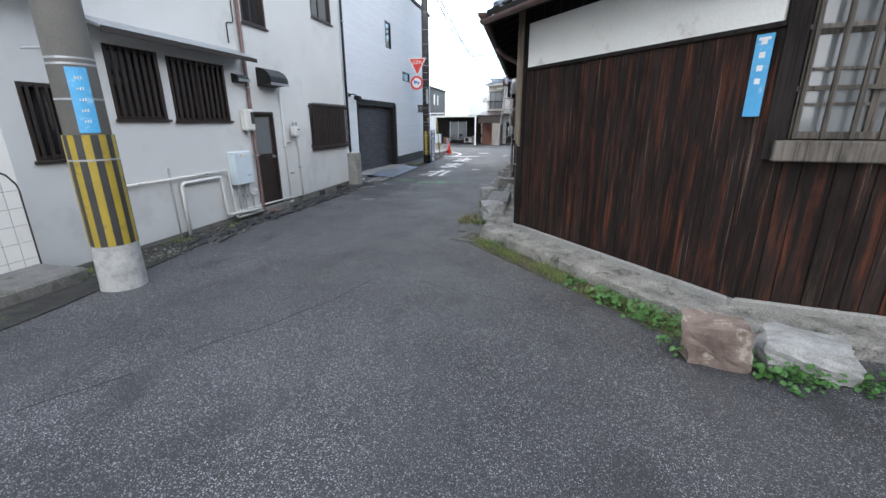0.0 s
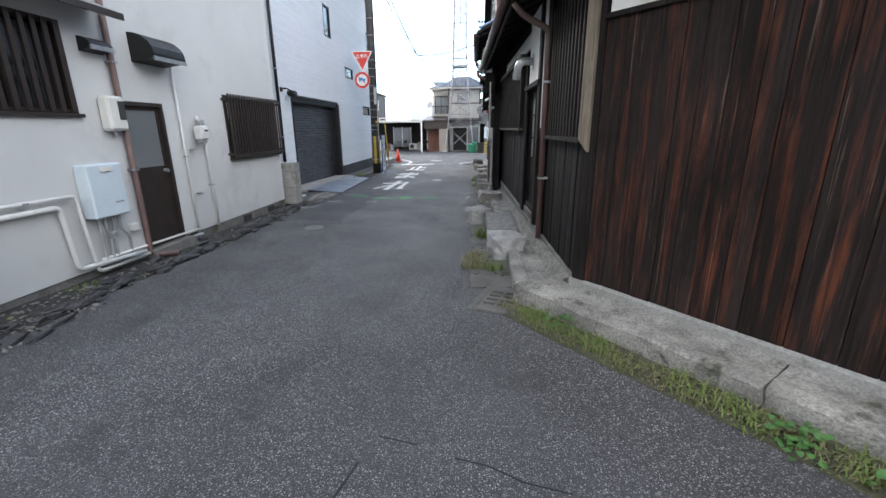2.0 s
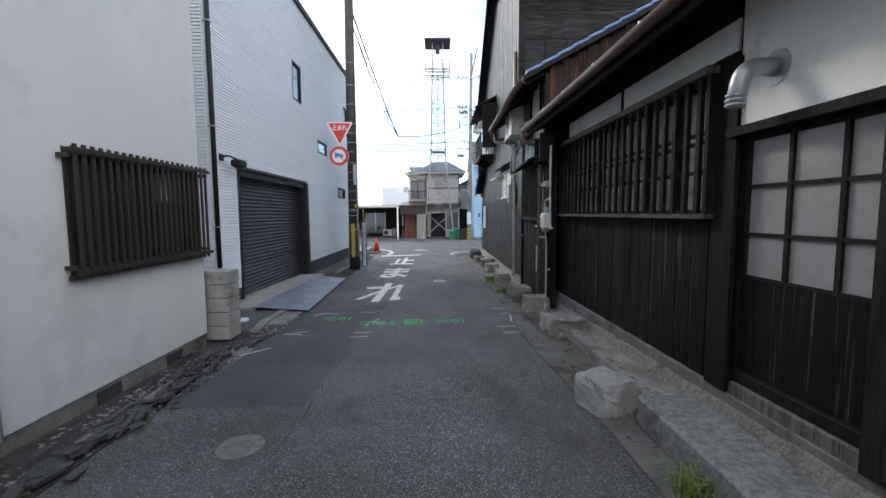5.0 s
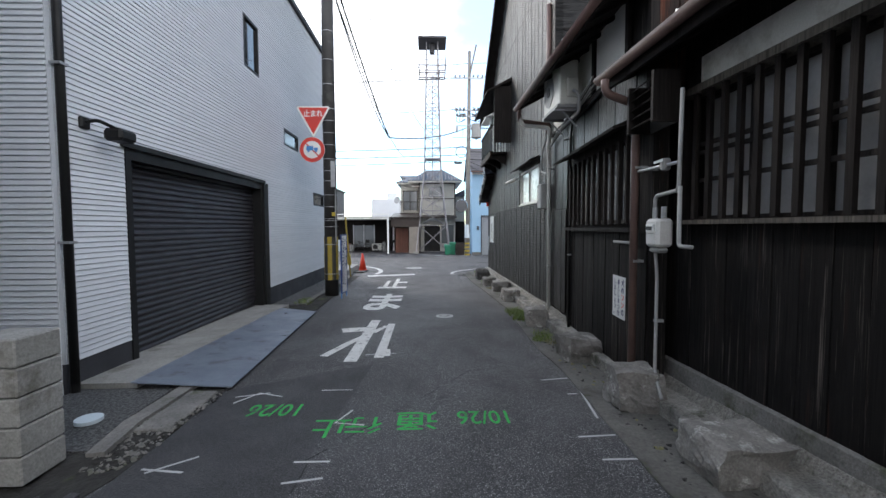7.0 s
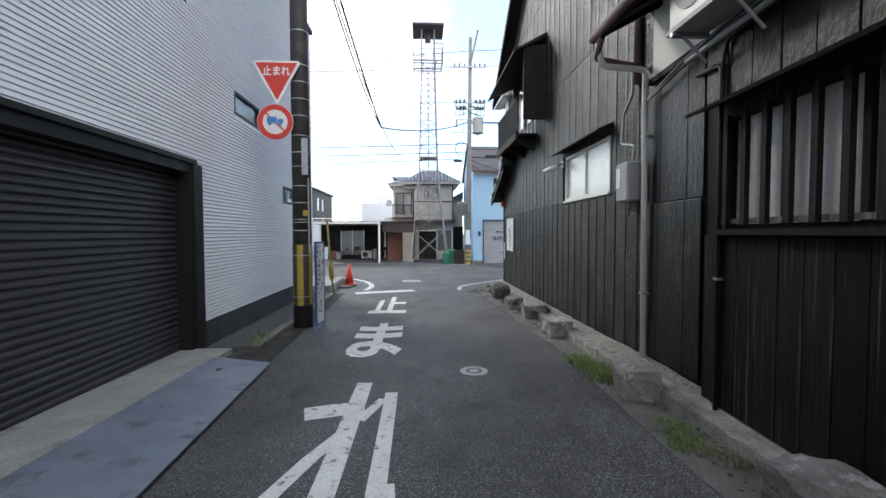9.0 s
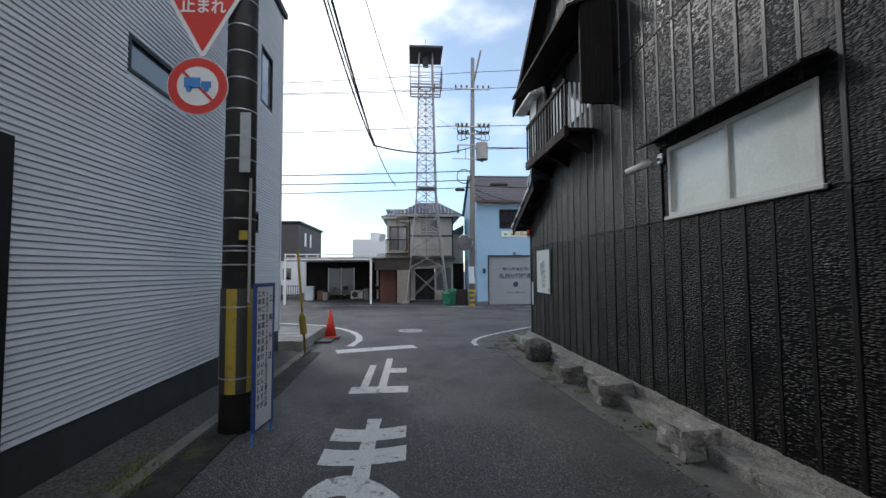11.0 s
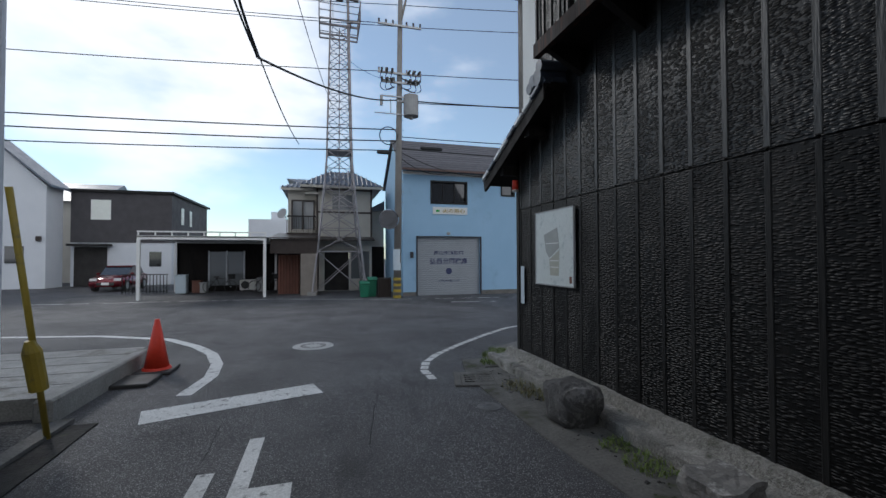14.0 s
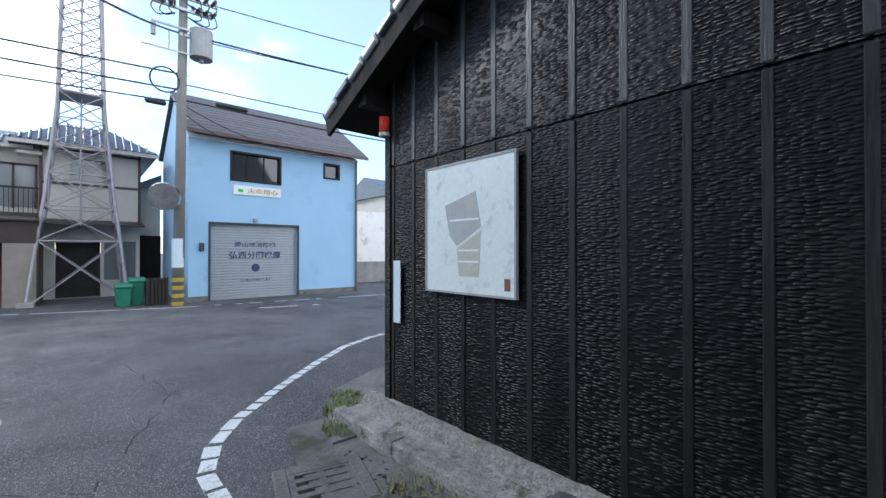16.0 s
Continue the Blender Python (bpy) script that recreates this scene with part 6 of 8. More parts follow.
part("purlin", B(-0.4, -0.14, 25.3, 25.42, 2.36, 2.48), WOOD_FRAME, pn)
part("purlin", B(-0.4, -0.14, 24.5, 24.62, 2.72, 2.84), WOOD_FRAME, pn)
rl = thing("red_lamp", YW.p(25.3, 0.1, 2.12), "small red alarm lamp under the eave", "lamp")
part("lens", T([YW.p(25.3, 0.08, 2.14), YW.p(25.3, 0.08, 2.28)], 0.045, 12), CONE_RED, rl, smooth=True)
part("base", T([YW.p(25.3, 0.08, 2.11), YW.p(25.3, 0.08, 2.14)], 0.05, 12), WHITEPLASTIC, rl)
part("arm", YW.B(25.28, 25.32, 0.0, 0.08, 2.11, 2.135), WHITEPLASTIC, rl)
mp_ = thing("map_board", YW.p(24.32, 0.03, 0.78), "faded neighbourhood map board in a thin frame", "map board")
part("panel", YW.B(23.885, 24.765, 0.045, 0.06, 0.785, 1.715), mat("bleached_map_panel", (0.68, 0.71, 0.68), (0.6, 0.635, 0.61), rough=0.35, scale=2.2, fine=40, bump=0.03, spots=(0.47, 0.52, 0.5), spot_size=0.16), mp_)
bm = bmesh.new()
for a in ((23.87, 23.885, 0.77, 1.73), (24.765, 24.78, 0.77, 1.73), (23.885, 24.765, 1.715, 1.73), (23.885, 24.765, 0.77, 0.785)):
    YW.box(bm, a[0], a[1], 0.04, 0.066, a[2], a[3])
part("frame", bm, PVC, mp_)
MAPA = mat("faded_map_fields", (0.45, 0.44, 0.37), (0.38, 0.38, 0.31), rough=0.6, scale=6, bump=0.0, spots=(0.52, 0.5, 0.4), spot_size=0.1)
MAPB = mat("faded_map_grey", (0.38, 0.39, 0.37), (0.33, 0.34, 0.32), rough=0.6, scale=6, bump=0.0)
part("printed_area", prism(bmesh.new(), [(24.55, 1.42), (24.23, 1.5), (24.18, 1.25), (24.42, 1.12), (24.5, 1.2)], "x", -0.1905, -0.192), MAPB, mp_)
part("printed_area", prism(bmesh.new(), [(24.42, 1.1), (24.18, 1.22), (24.2, 0.9), (24.4, 0.9)], "x", -0.1905, -0.192), MAPA, mp_)
for z in (1.0, 1.08, 1.3):
    part("street_line", YW.B(24.2, 24.5 if z > 1.2 else 24.4, 0.0622, 0.0628, z, z + 0.012), SIGNWHITE, mp_)
part("rust_spot", YW.B(23.92, 23.97, 0.0605, 0.0612, 0.82, 0.9), RUST, mp_)
mp_.location.y -= 0.05
ts = thing("name_strip", YW.p(25.15, 0.03, 0.45), "narrow pale blue-white sign strip on the corner", "sign")
part("strip", YW.B(25.1, 25.2, 0.042, 0.048, 0.46, 1.0), PALEBLUE, ts)
# walls that close the timber house behind, and near-black slabs that paint its dim rooms
for nm, bmx, mm in (("wall_house_north", B(-0.1, 8, 25.2, 25.33, -0.6, 2.5), YAKI), ("wall_house_upper_north", B(-0.1, 8, 24.95, 25.05, 2.4, 5.6), PLASTER_WHITE), ("wall_house_east", B(8, 8.2, 0, 25.3, -0.6, 6.0), WOOD_BLACK),
                    ("backing_east", B(0.3, 0.5, 6.4, 25.1, -0.3, 2.9), SHADE_DARK), ("backing_upper", B(0.3, 0.5, 17.2, 24.8, 2.9, 5.4), SHADE_DARK), ("wall_gable_south", B(-0.1, 8, 16.97, 17.1, 3.6, 7.05), YAKI_UPPER)):
    tagged(part(nm, bmx, mm), "dark plain wall or backing slab of the timber house", "wall", kind="structure")
# near-black slab painting the dim room at the barred window
tagged(part("backing_slanted", S2.B(0.1, 3.5, -0.8, -0.6, -0.2, 2.9), SHADE_DARK), "near-black slab painted as the dim interior behind the window", "interior", kind="structure")


# ---- road paint ----
def drape(ob, up):
    for v in ob.data.vertices:
        v.co.z += gz(v.co.y) + up
    return ob


def stripe(pts, width, material, name, parent, gaps=0.0, rnd=None, up=0.004, cracked=False):
    """A painted line along points, with worn gaps if asked."""
    pts = [Vector((*p, 0)) for p in pts]
    fine = []
    for a, b in zip(pts, pts[1:]):
        n = max(1, int((b - a).length / 0.2))
        fine += [a.lerp(b, k / n) for k in range(n)]
    fine.append(pts[-1])
    bm = bmesh.new()
    rows = []
    for i, p in enumerate(fine):
        d = (fine[min(i + 1, len(fine) - 1)] - fine[max(i - 1, 0)]).normalized()
        s = Vector((-d.y, d.x, 0)) * width / 2
        rows.append((bm.verts.new(p - s), bm.verts.new(p + s)))
    for i, (q, w) in enumerate(zip(rows, rows[1:])):
        if cracked:                                     # short worn pieces with open cracks between
            e, g = rnd.uniform(0.02, 0.12), rnd.uniform(0.84, 0.97)
            h0, h1 = rnd.uniform(0, 0.1), rnd.uniform(0.88, 1)
            quad = [q[0].co.lerp(w[0].co, e), q[1].co.lerp(w[1].co, e), q[1].co.lerp(w[1].co, g), q[0].co.lerp(w[0].co, g)]
            mid = [quad[0].lerp(quad[1], h0), quad[0].lerp(quad[1], h1), quad[3].lerp(quad[2], h1), quad[3].lerp(quad[2], h0)]
            bm.faces.new([bm.verts.new(v) for v in mid])
        elif not (gaps and rnd.random() < gaps):
            bm.faces.new((q[0], q[1], w[1], w[0]))
    if cracked:
        bmesh.ops.delete(bm, geom=[v for v in bm.verts if not v.link_faces], context="VERTS")
    return drape(part(name, bm, material, parent), up)


rnd = random.Random(4)
marks = thing("road_marking", (0, 0, 0), "worn white stop lettering painted on the asphalt", "road marking", kind="structure")
for pts, wdt in (([(-3.45, 16.85), (-3.45, 14.3)], 0.17), ([(-3.9, 16.02), (-3.62, 16.1), (-3.37, 16.16)], 0.3), ([(-3.42, 15.75), (-3.64, 15.2), (-3.84, 14.55)], 0.12), ([(-3.37, 15.85), (-3.2, 16.35)], 0.1), ([(-3.13, 16.52), (-3.11, 14.45)], 0.13), ([(-3.05, 14.85), (-3.02, 14.52)], 0.1)):
    stripe(pts, wdt, ROADWHITE, "stroke", marks, 0.0, rnd, up=0.004 + 0.0004 * len(marks.children))
for ch, y0, y1, x0, x1, b in (("ま", 17.9, 20.15, -3.92, -3.1, 0.03), ("止", 21.2, 23.6, -3.97, -3.14, 0.03)):
    drape(writing(ch, 1.0, Matrix.Translation(((x0 + x1) / 2, (y0 + y1) / 2, 0)), ROADWHITE, "letter", marks, extrude=0.0, bold=b, wide=x1 - x0, tall=y1 - y0), 0.004)
stripe([(-4.72, 24.45), (-3.03, 24.95)], 0.42, ROADWHITE, "stop_line", marks)
stripe([(-4.52, 25.1), (-4.42, 25.9), (-4.5, 26.6), (-4.75, 27.4), (-5.2, 28.2), (-5.95, 29.2), (-7.5, 30.1), (-9.5, 30.6)], 0.17, ROADWHITE, "edge_line", marks)
stripe([(-1.6, 24.9), (-1.6, 25.4), (-1.45, 25.85), (-1.15, 26.3), (-0.46, 27.03), (0.3, 27.75), (1.0, 28.35), (1.7, 28.75), (2.6, 29.05), (4.5, 29.4), (8, 29.7), (30, 30.2)], 0.13, ROADWHITE, "edge_line", marks, 0.0, rnd, cracked=True)
stripe([(-14, 39.3), (-5, 38.8), (0, 37.0), (12, 35.5), (30, 33)], 0.14, ROADWHITE, "edge_line", marks, 0.25, rnd)
stripe([(1.2, 35.3), (2.2, 35.0), (3.5, 34.7)], 0.16, ROADWHITE, "faded_dash", marks, 0.3, rnd)
# thin survey marks in white and a green sprayed note
spray = thing("spray_marking", (0, 0, 0), "thin white survey marks sprayed on the asphalt", "road marking", kind="structure")
for pts in ([(-3.55, 13.35), (-3.25, 13.35), (-3.28, 13.0)], [(-3.0, 12.55), (-3.25, 12.6), (-3.15, 12.85)], [(-4.35, 13.2), (-4.05, 13.3)], [(-4.3, 13.05), (-4.15, 13.3), (-3.9, 13.2)], [(-4.35, 11.9), (-4.1, 12.1)], [(-4.4, 11.95), (-4.1, 11.9)],
            [(-3.4, 12.0), (-3.15, 12.0)], [(-3.4, 11.75), (-3.15, 11.8)], [(-0.95, 13.6), (-1.25, 13.55)], [(-1.0, 13.0), (-1.25, 13.02)], [(-1.0, 12.3), (-1.3, 12.28)], [(-0.95, 11.95), (-1.25, 11.95)], [(-0.92, 13.4), (-1.02, 12.6)], [(-1.1, 13.15), (-1.0, 13.15)],
            [(-4.55, 11.0), (-4.3, 11.3)], [(-3.3, 14.6), (-2.9, 14.65)]):
    stripe(pts, 0.022, SPRAYWHITE, "mark", spray, 0.12, rnd, up=0.003)
green = thing("green_note", (0, 0, 0), "green sprayed road closure note with dates", "road marking", kind="structure")
for text, x, y, wide, tall in (("10/26", -3.86, 12.88, 0.46, 0.26), ("止", -3.27, 12.5, 0.3, 0.32), ("行", -3.0, 12.55, 0.3, 0.3), ("通", -2.57, 12.62, 0.36, 0.34), ("10/26", -2.0, 12.66, 0.44, 0.26)):
    drape(writing(text, 0.3, Matrix.Translation((x, y, 0)) @ pose(0, 0, 0, 0, 0, 180), SPRAYGREEN, "letter", green, extrude=0.0, bold=0.003 if len(text) > 1 else 0.002, wide=wide, tall=tall), 0.003)
# darker relaid strip and cracks
patch = tagged(drape(part("asphalt_patch", (lambda b_: (bmesh.ops.subdivide_edges(b_, edges=b_.edges, cuts=6), b_)[1])(prism(bmesh.new(), [(-4.5, 9.6), (-3.35, 9.6), (-3.3, 12.2), (-3.15, 14.2), (-4.5, 13.4)], "z", -0.02, 0.0)), ASPHALT_NEW), 0.002), "darker relaid asphalt patch", "road", kind="structure")
TAR = mat("crack_tar", (0.018, 0.018, 0.019), (0.012, 0.012, 0.013), rough=0.8, scale=8, bump=0.2)
cr = thing("road_cracks", (0, 0, 0), "dark cracks and seams across the asphalt", "road", kind="structure")


def crack(pts, wdt):
    out = []
    for a, b in zip(pts, pts[1:]):
        n = max(2, int(math.dist(a, b) / 0.18))
        out += [(a[0] + (b[0] - a[0]) * k / n + rnd.uniform(-0.025, 0.025), a[1] + (b[1] - a[1]) * k / n + rnd.uniform(-0.025, 0.025)) for k in range(n)]
    stripe(out + [pts[-1]], wdt, TAR, "crack", cr, 0.3, rnd, up=0.0025)


for pts, wd_ in (([(-3.2, 0.2), (-2.3, 1.6), (-1.6, 2.9), (-1.3, 3.9)], 0.014), ([(-1.3, 3.9), (-0.4, 3.6), (0.6, 3.3)], 0.01), ([(-3.3, 12.0), (-2.0, 13.9), (-1.2, 14.2)], 0.012), ([(-3.3, 9.0), (-3.3, 12.0)], 0.01),
                 ([(-4.3, 19.2), (-3.8, 22.0), (-3.9, 24)], 0.01), ([(-2.2, 25.6), (-1.5, 27.5), (-1.8, 29.5), (0.2, 33)], 0.014), ([(-4.4, 28.0), (-3.0, 30.0), (-0.5, 30.6)], 0.012), ([(-2.6, 23.0), (-2.2, 25.6), (-3.1, 26.4)], 0.01), ([(-1.8, 29.5), (-0.9, 30.2)], 0.01)):
    crack(pts, wd_)


# ---- iron covers, drain grates ----
IRON = mat("cast_iron", (0.19, 0.185, 0.18), (0.12, 0.117, 0.112), rough=0.6, metal=0.4, scale=14, fine=70, bump=0.5)
IRON_PALE = mat("pale_iron", (0.5, 0.5, 0.48), (0.34, 0.34, 0.33), rough=0.65, metal=0.2, scale=10, fine=60, bump=0.4)


def manhole(x, y, r, material, label):
    z = gz(y)
    m = thing("manhole_cover", (x, y, z), label, "manhole cover")
    part("rim", T([(x, y, z - 0.02), (x, y, z + 0.004)], r, 32), material, m)
    for k, rr in enumerate((0.93, 0.62, 0.32)):
        bm = bmesh.new()
        vs = [[bm.verts.new((x + q * math.cos(a), y + q * math.sin(a), z + 0.0075)) for a in np.linspace(0, math.tau, 33)[:-1]] for q in (r * rr, r * (rr - 0.09))]
        for i in range(32):
            bm.faces.new((vs[0][i], vs[0][(i + 1) % 32], vs[1][(i + 1) % 32], vs[1][i]))
        part("raised_ring", bm, IRON if k % 2 else material, m)
    for k in range(12):
        a = k * math.tau / 12
        part("rib", B(r * 0.38, r * 0.55, -0.012, 0.012, 0, 0.008, m=Matrix.Translation((x, y, z + 0.001)) @ pose(0, 0, 0, 0, 0, math.degrees(a))), IRON, m)


manhole(-3.58, 8.96, 0.16, IRON, "small grey iron cover in the asphalt")
manhole(-2.17, 17.2, 0.17, IRON_PALE, "small white painted iron cover")
manhole(-3.14, 27.6, 0.36, IRON_PALE, "large pale patterned manhole cover")
manhole(-1.28, 23.75, 0.13, IRON, "small dark iron valve cover")


def grate(x, y, turn, label, k_=1.0):
    z = gz(y)
    g = thing("drain_grate", (x, y, z), label, "drain grate")
    m = Matrix.Translation((x, y, z)) @ pose(0, 0, 0, 0, 0, turn) @ Matrix.Diagonal((k_, 1, 1, 1))
    bm = bmesh.new()
    for a in ((-0.3, -0.21, -0.3, 0.3), (0.21, 0.3, -0.3, 0.3), (-0.21, 0.21, -0.3, -0.19), (-0.21, 0.21, 0.19, 0.3)):
        box(bm, *a, -0.06, 0.024, bevel=0.008, m=m)
    part("surround", bm, GUTTER, g, "worn pale concrete surround")
    # near-black block just under the bars paints the shade below
    part("pit", B(-0.21, 0.21, -0.19, 0.19, -0.06, 0.004, m=m), SHADE_DARK, g)
    for k in range(5):
        v = -0.19 + 0.095 * k
        part("slab_bar", B(-0.21, 0.21, v - 0.024, v + 0.024, 0.004, 0.02, m=m), GUTTER, g)
    for u in (-0.21, -0.02, 0.17):
        part("cross_bar", B(u, u + 0.04, -0.19, 0.19, 0.004, 0.0195, m=m), GUTTER, g)
    return g


grate(-0.58, 5.82, -20, "slotted concrete drain grate at the house corner", 0.72)
grate(-1.05, 24.72, -15, "slotted concrete drain grate near the street corner")
lay("corner_apron", [(-0.75, 25.2), (-0.3, 26.3), (0.8, 26.9)], [(0.4, 25.2), (2.5, 26.3), (6, 26.9)], 0.03, CONCRETE_OLD, "old concrete apron at the street corner")


# ---- stones along the wall ----
def rock(x0, x1, y0, y1, h, seed, material, label, round_=0.18, turn=0.0):
    bm = bmesh.new()
    bmesh.ops.create_cube(bm, size=2)
    bmesh.ops.subdivide_edges(bm, edges=bm.edges[:], cuts=7, use_grid_fill=True)
    cx, cy, z = (x0 + x1) / 2, (y0 + y1) / 2, gz((y0 + y1) / 2)
    for v in bm.verts:
        p = v.co.copy()
        s = p.normalized() * 1.25
        q = p.lerp(s, round_)
        q += Vector((noise.noise(p * 0.9 + Vector((seed, 0, 0))), noise.noise(p * 0.9 + Vector((0, seed, 9))), noise.noise(p * 0.9 + Vector((5, 0, seed))))) * 0.26
        q += p.normalized() * (noise.noise(p * 3.1 + Vector((seed, seed, 0))) * 0.1 + abs(noise.noise(p * 7 + Vector((0, seed, 0)))) * 0.06)
        v.co = q
    lo_, hi_ = [min(v.co[i] for v in bm.verts) for i in range(3)], [max(v.co[i] for v in bm.verts) for i in range(3)]
    for v in bm.verts:
        v.co = Vector([2 * (v.co[i] - lo_[i]) / (hi_[i] - lo_[i]) - 1 for i in range(3)])
    bmesh.ops.transform(bm, matrix=Matrix.Translation((cx, cy, z + h * 0.46)) @ pose(0, 0, 0, 0, 0, turn) @ Matrix.Diagonal(((x1 - x0) / 2, (y1 - y0) / 2, h * 0.54, 1)), verts=bm.verts)
    ob = solid("rock", bm, material, label, "rock", group="stones along the wall")
    return ob


STONE_RED = mat("reddish_stone", (0.26, 0.2, 0.165), (0.11, 0.075, 0.065), rough=0.9, scale=5, fine=50, bump=0.7, spots=(0.42, 0.36, 0.3), spot_size=0.15, dist=0.012)
STONE_DARK = mat("dark_boulder", (0.1, 0.095, 0.09), (0.05, 0.047, 0.045), rough=0.85, scale=5, fine=40, bump=0.9, spots=(0.2, 0.19, 0.18), spot_size=0.2, dist=0.015)
for a in ((1.42, 1.87, 2.5, 2.86, 0.31, 1.3, STONE_RED, "squared reddish stone with moss by the ledge", 0.08, -8), (1.92, 2.5, 2.46, 2.84, 0.25, 2.9, STONE_PALE, "rounded pale stone at the wall foot", 0.3, -14),
          (-0.66, -0.2, 7.1, 7.65, 0.32, 3.7, STONE_PALE, "large rough pale granite rock", 0.3, 10), (-0.95, -0.55, 9.3, 9.75, 0.3, 4.1, STONE_PALE, "pale angular granite rock", 0.25, 20),
          (-0.76, -0.2, 11.52, 11.95, 0.31, 5.5, STONE, "squared grey granite block", 0.06, 4), (-0.82, -0.32, 12.62, 13.05, 0.38, 6.2, STONE, "squared grey granite block", 0.1, -6),
          (-0.82, -0.36, 14.05, 14.55, 0.33, 7.7, STONE, "worn grey granite block", 0.12, 8), (-0.82, -0.4, 16.05, 16.5, 0.33, 8.4, STONE, "dark faced granite block beside weeds", 0.12, -8),
          (-0.76, -0.3, 18.75, 19.15, 0.3, 9.9, STONE, "small squared granite block", 0.1, 5), (-0.76, -0.22, 20.25, 20.75, 0.3, 10.6, STONE, "rough grey granite block by the plinth", 0.12, -10),
          (-0.88, -0.47, 21.4, 21.75, 0.27, 11.2, STONE, "flat topped grey granite block", 0.06, 6), (-0.92, -0.4, 22.85, 23.4, 0.42, 12.8, STONE_DARK, "round dark boulder at the wall foot", 0.65, 0)):
    rock(*a)
bm = B(-0.64, -0.2, 7.95, 9.22, gz(8.5) + 0.0, gz(8.5) + 0.24, bevel=0.02)
bmesh.ops.subdivide_edges(bm, edges=bm.edges[:], cuts=3, use_grid_fill=True)
for v in bm.verts:
    v.co += Vector((noise.noise(v.co * 5), noise.noise(v.co * 5 + Vector((9, 0, 0))), noise.noise(v.co * 4))) * 0.012
solid("doorstep_stone", bm, STEP_STONE, "long pale granite doorstep stone before the sliding door", "step stone")


# ---- weeds ----
def tuft(bm, x, y, z, n, h, spread, r):
    for _ in range(n):
        a, q = r.uniform(0, math.tau), r.random() ** 0.5 * spread
        bx, by = x + math.cos(a) * q, y + math.sin(a) * q
        hh, lean, wd2 = h * r.uniform(0.35, 1.0), r.uniform(0.3, 1.2), r.uniform(0.003, 0.006)
        b2 = r.uniform(0, math.tau)
        dx, dy = math.cos(b2), math.sin(b2)
        pts = [(bx, by, z), (bx + dx * lean * hh * 0.35, by + dy * lean * hh * 0.35, z + hh * 0.6), (bx + dx * lean * hh, by + dy * lean * hh, z + hh * (1 - lean * 0.4))]
        v = [bm.verts.new((p[0] - dy * wd2 * s, p[1] + dx * wd2 * s, p[2])) for p, k in zip(pts[:2], (1, 0.8)) for s in (-k, k)] + [bm.verts.new(pts[2])]
        bm.faces.new((v[0], v[1], v[3], v[2]))
        bm.faces.new((v[2], v[3], v[4]))


def leafy(bm, x, y, z, n, size, spread, r):
    for _ in range(n):
        a, q = r.uniform(0, math.tau), r.random() ** 0.5 * spread
        c = Vector((x + math.cos(a) * q, y + math.sin(a) * q, z + r.uniform(0.01, 0.1)))
        m = Matrix.Translation(c) @ Euler((r.uniform(-0.7, 0.7), r.uniform(-0.7, 0.7), r.uniform(0, 6.3))).to_matrix().to_4x4()
        s = size * r.uniform(0.6, 1.2)
        v = [bm.verts.new(m @ Vector(p)) for p in ((0, 0, 0), (s * 0.45, s * 0.4, 0.15 * s), (s * 0.3, s * 0.9, 0.1 * s), (0, s * 1.1, 0), (-s * 0.3, s * 0.9, 0.1 * s), (-s * 0.45, s * 0.4, 0.15 * s))]
        bm.faces.new(v)


rg = random.Random(11)
for nm, material, label, spots in (
        ("weeds", GRASS, "patches of green grass in the gutter", [(-0.72, 16.75, 90, 0.16, 0.22), (-0.7, 17.15, 110, 0.15, 0.22), (-0.75, 17.5, 90, 0.14, 0.2), (-0.62, 16.75, 60, 0.14, 0.15), (-0.8, 15.2, 60, 0.12, 0.14), (-0.7, 15.5, 40, 0.12, 0.15), (-0.62, 22.2, 120, 0.08, 0.2), (-0.66, 22.55, 60, 0.07, 0.14), (-0.5, 19.6, 40, 0.08, 0.12),
                                                                      (-0.55, 25.4, 110, 0.12, 0.18), (-0.35, 25.75, 120, 0.14, 0.2), (-0.15, 26.1, 80, 0.12, 0.16), (-0.72, 8.35, 60, 0.25, 0.1), (-0.6, 6.75, 50, 0.15, 0.12), (-0.3, 5.45, 50, 0.1, 0.14), (-5.15, 5.0, 60, 0.06, 0.25), (-5.05, 6.2, 60, 0.06, 0.25), (-4.75, 9.5, 30, 0.08, 0.15), (-5.0, 3.6, 50, 0.1, 0.15), (-5.35, 18.7, 80, 0.12, 0.2), (-5.4, 19.1, 60, 0.12, 0.2)]),
        ("dry_weeds", GRASS_DRY, "dry yellow grass along the ledge", [(-0.82, 6.85, 90, 0.16, 0.16), (-0.8, 7.2, 70, 0.14, 0.15), (-0.78, 10.1, 30, 0.1, 0.15), (-0.62, 23.9, 70, 0.1, 0.2), (-0.7, 24.25, 60, 0.1, 0.2), (-0.5, 5.62, 40, 0.1, 0.12), (-0.65, 15.0, 40, 0.1, 0.16), (-0.7, 20.95, 40, 0.08, 0.15)])):
    bm = bmesh.new()
    for x, y, n, h, s in spots:
        tuft(bm, x, y, gxy(x, y) + 0.01, n * 2, h, s, rg)
    for k in range(46):
        q = k / 45
        u = -0.1 + 3.1 * q
        p = SW.p(u, 0.5 + 0.1 * rg.random(), 0)
        if nm == "dry_weeds" or rg.random() < 0.55:
            tuft(bm, p.x, p.y, gz(p.y), 36, 0.075 if nm == "dry_weeds" else 0.1, 0.12, rg)
    solid(nm, bm, material, label, "grass", kind="stuff")
bm = bmesh.new()
for k in range(30):
    u = 1.7 + 2.6 * rg.random()
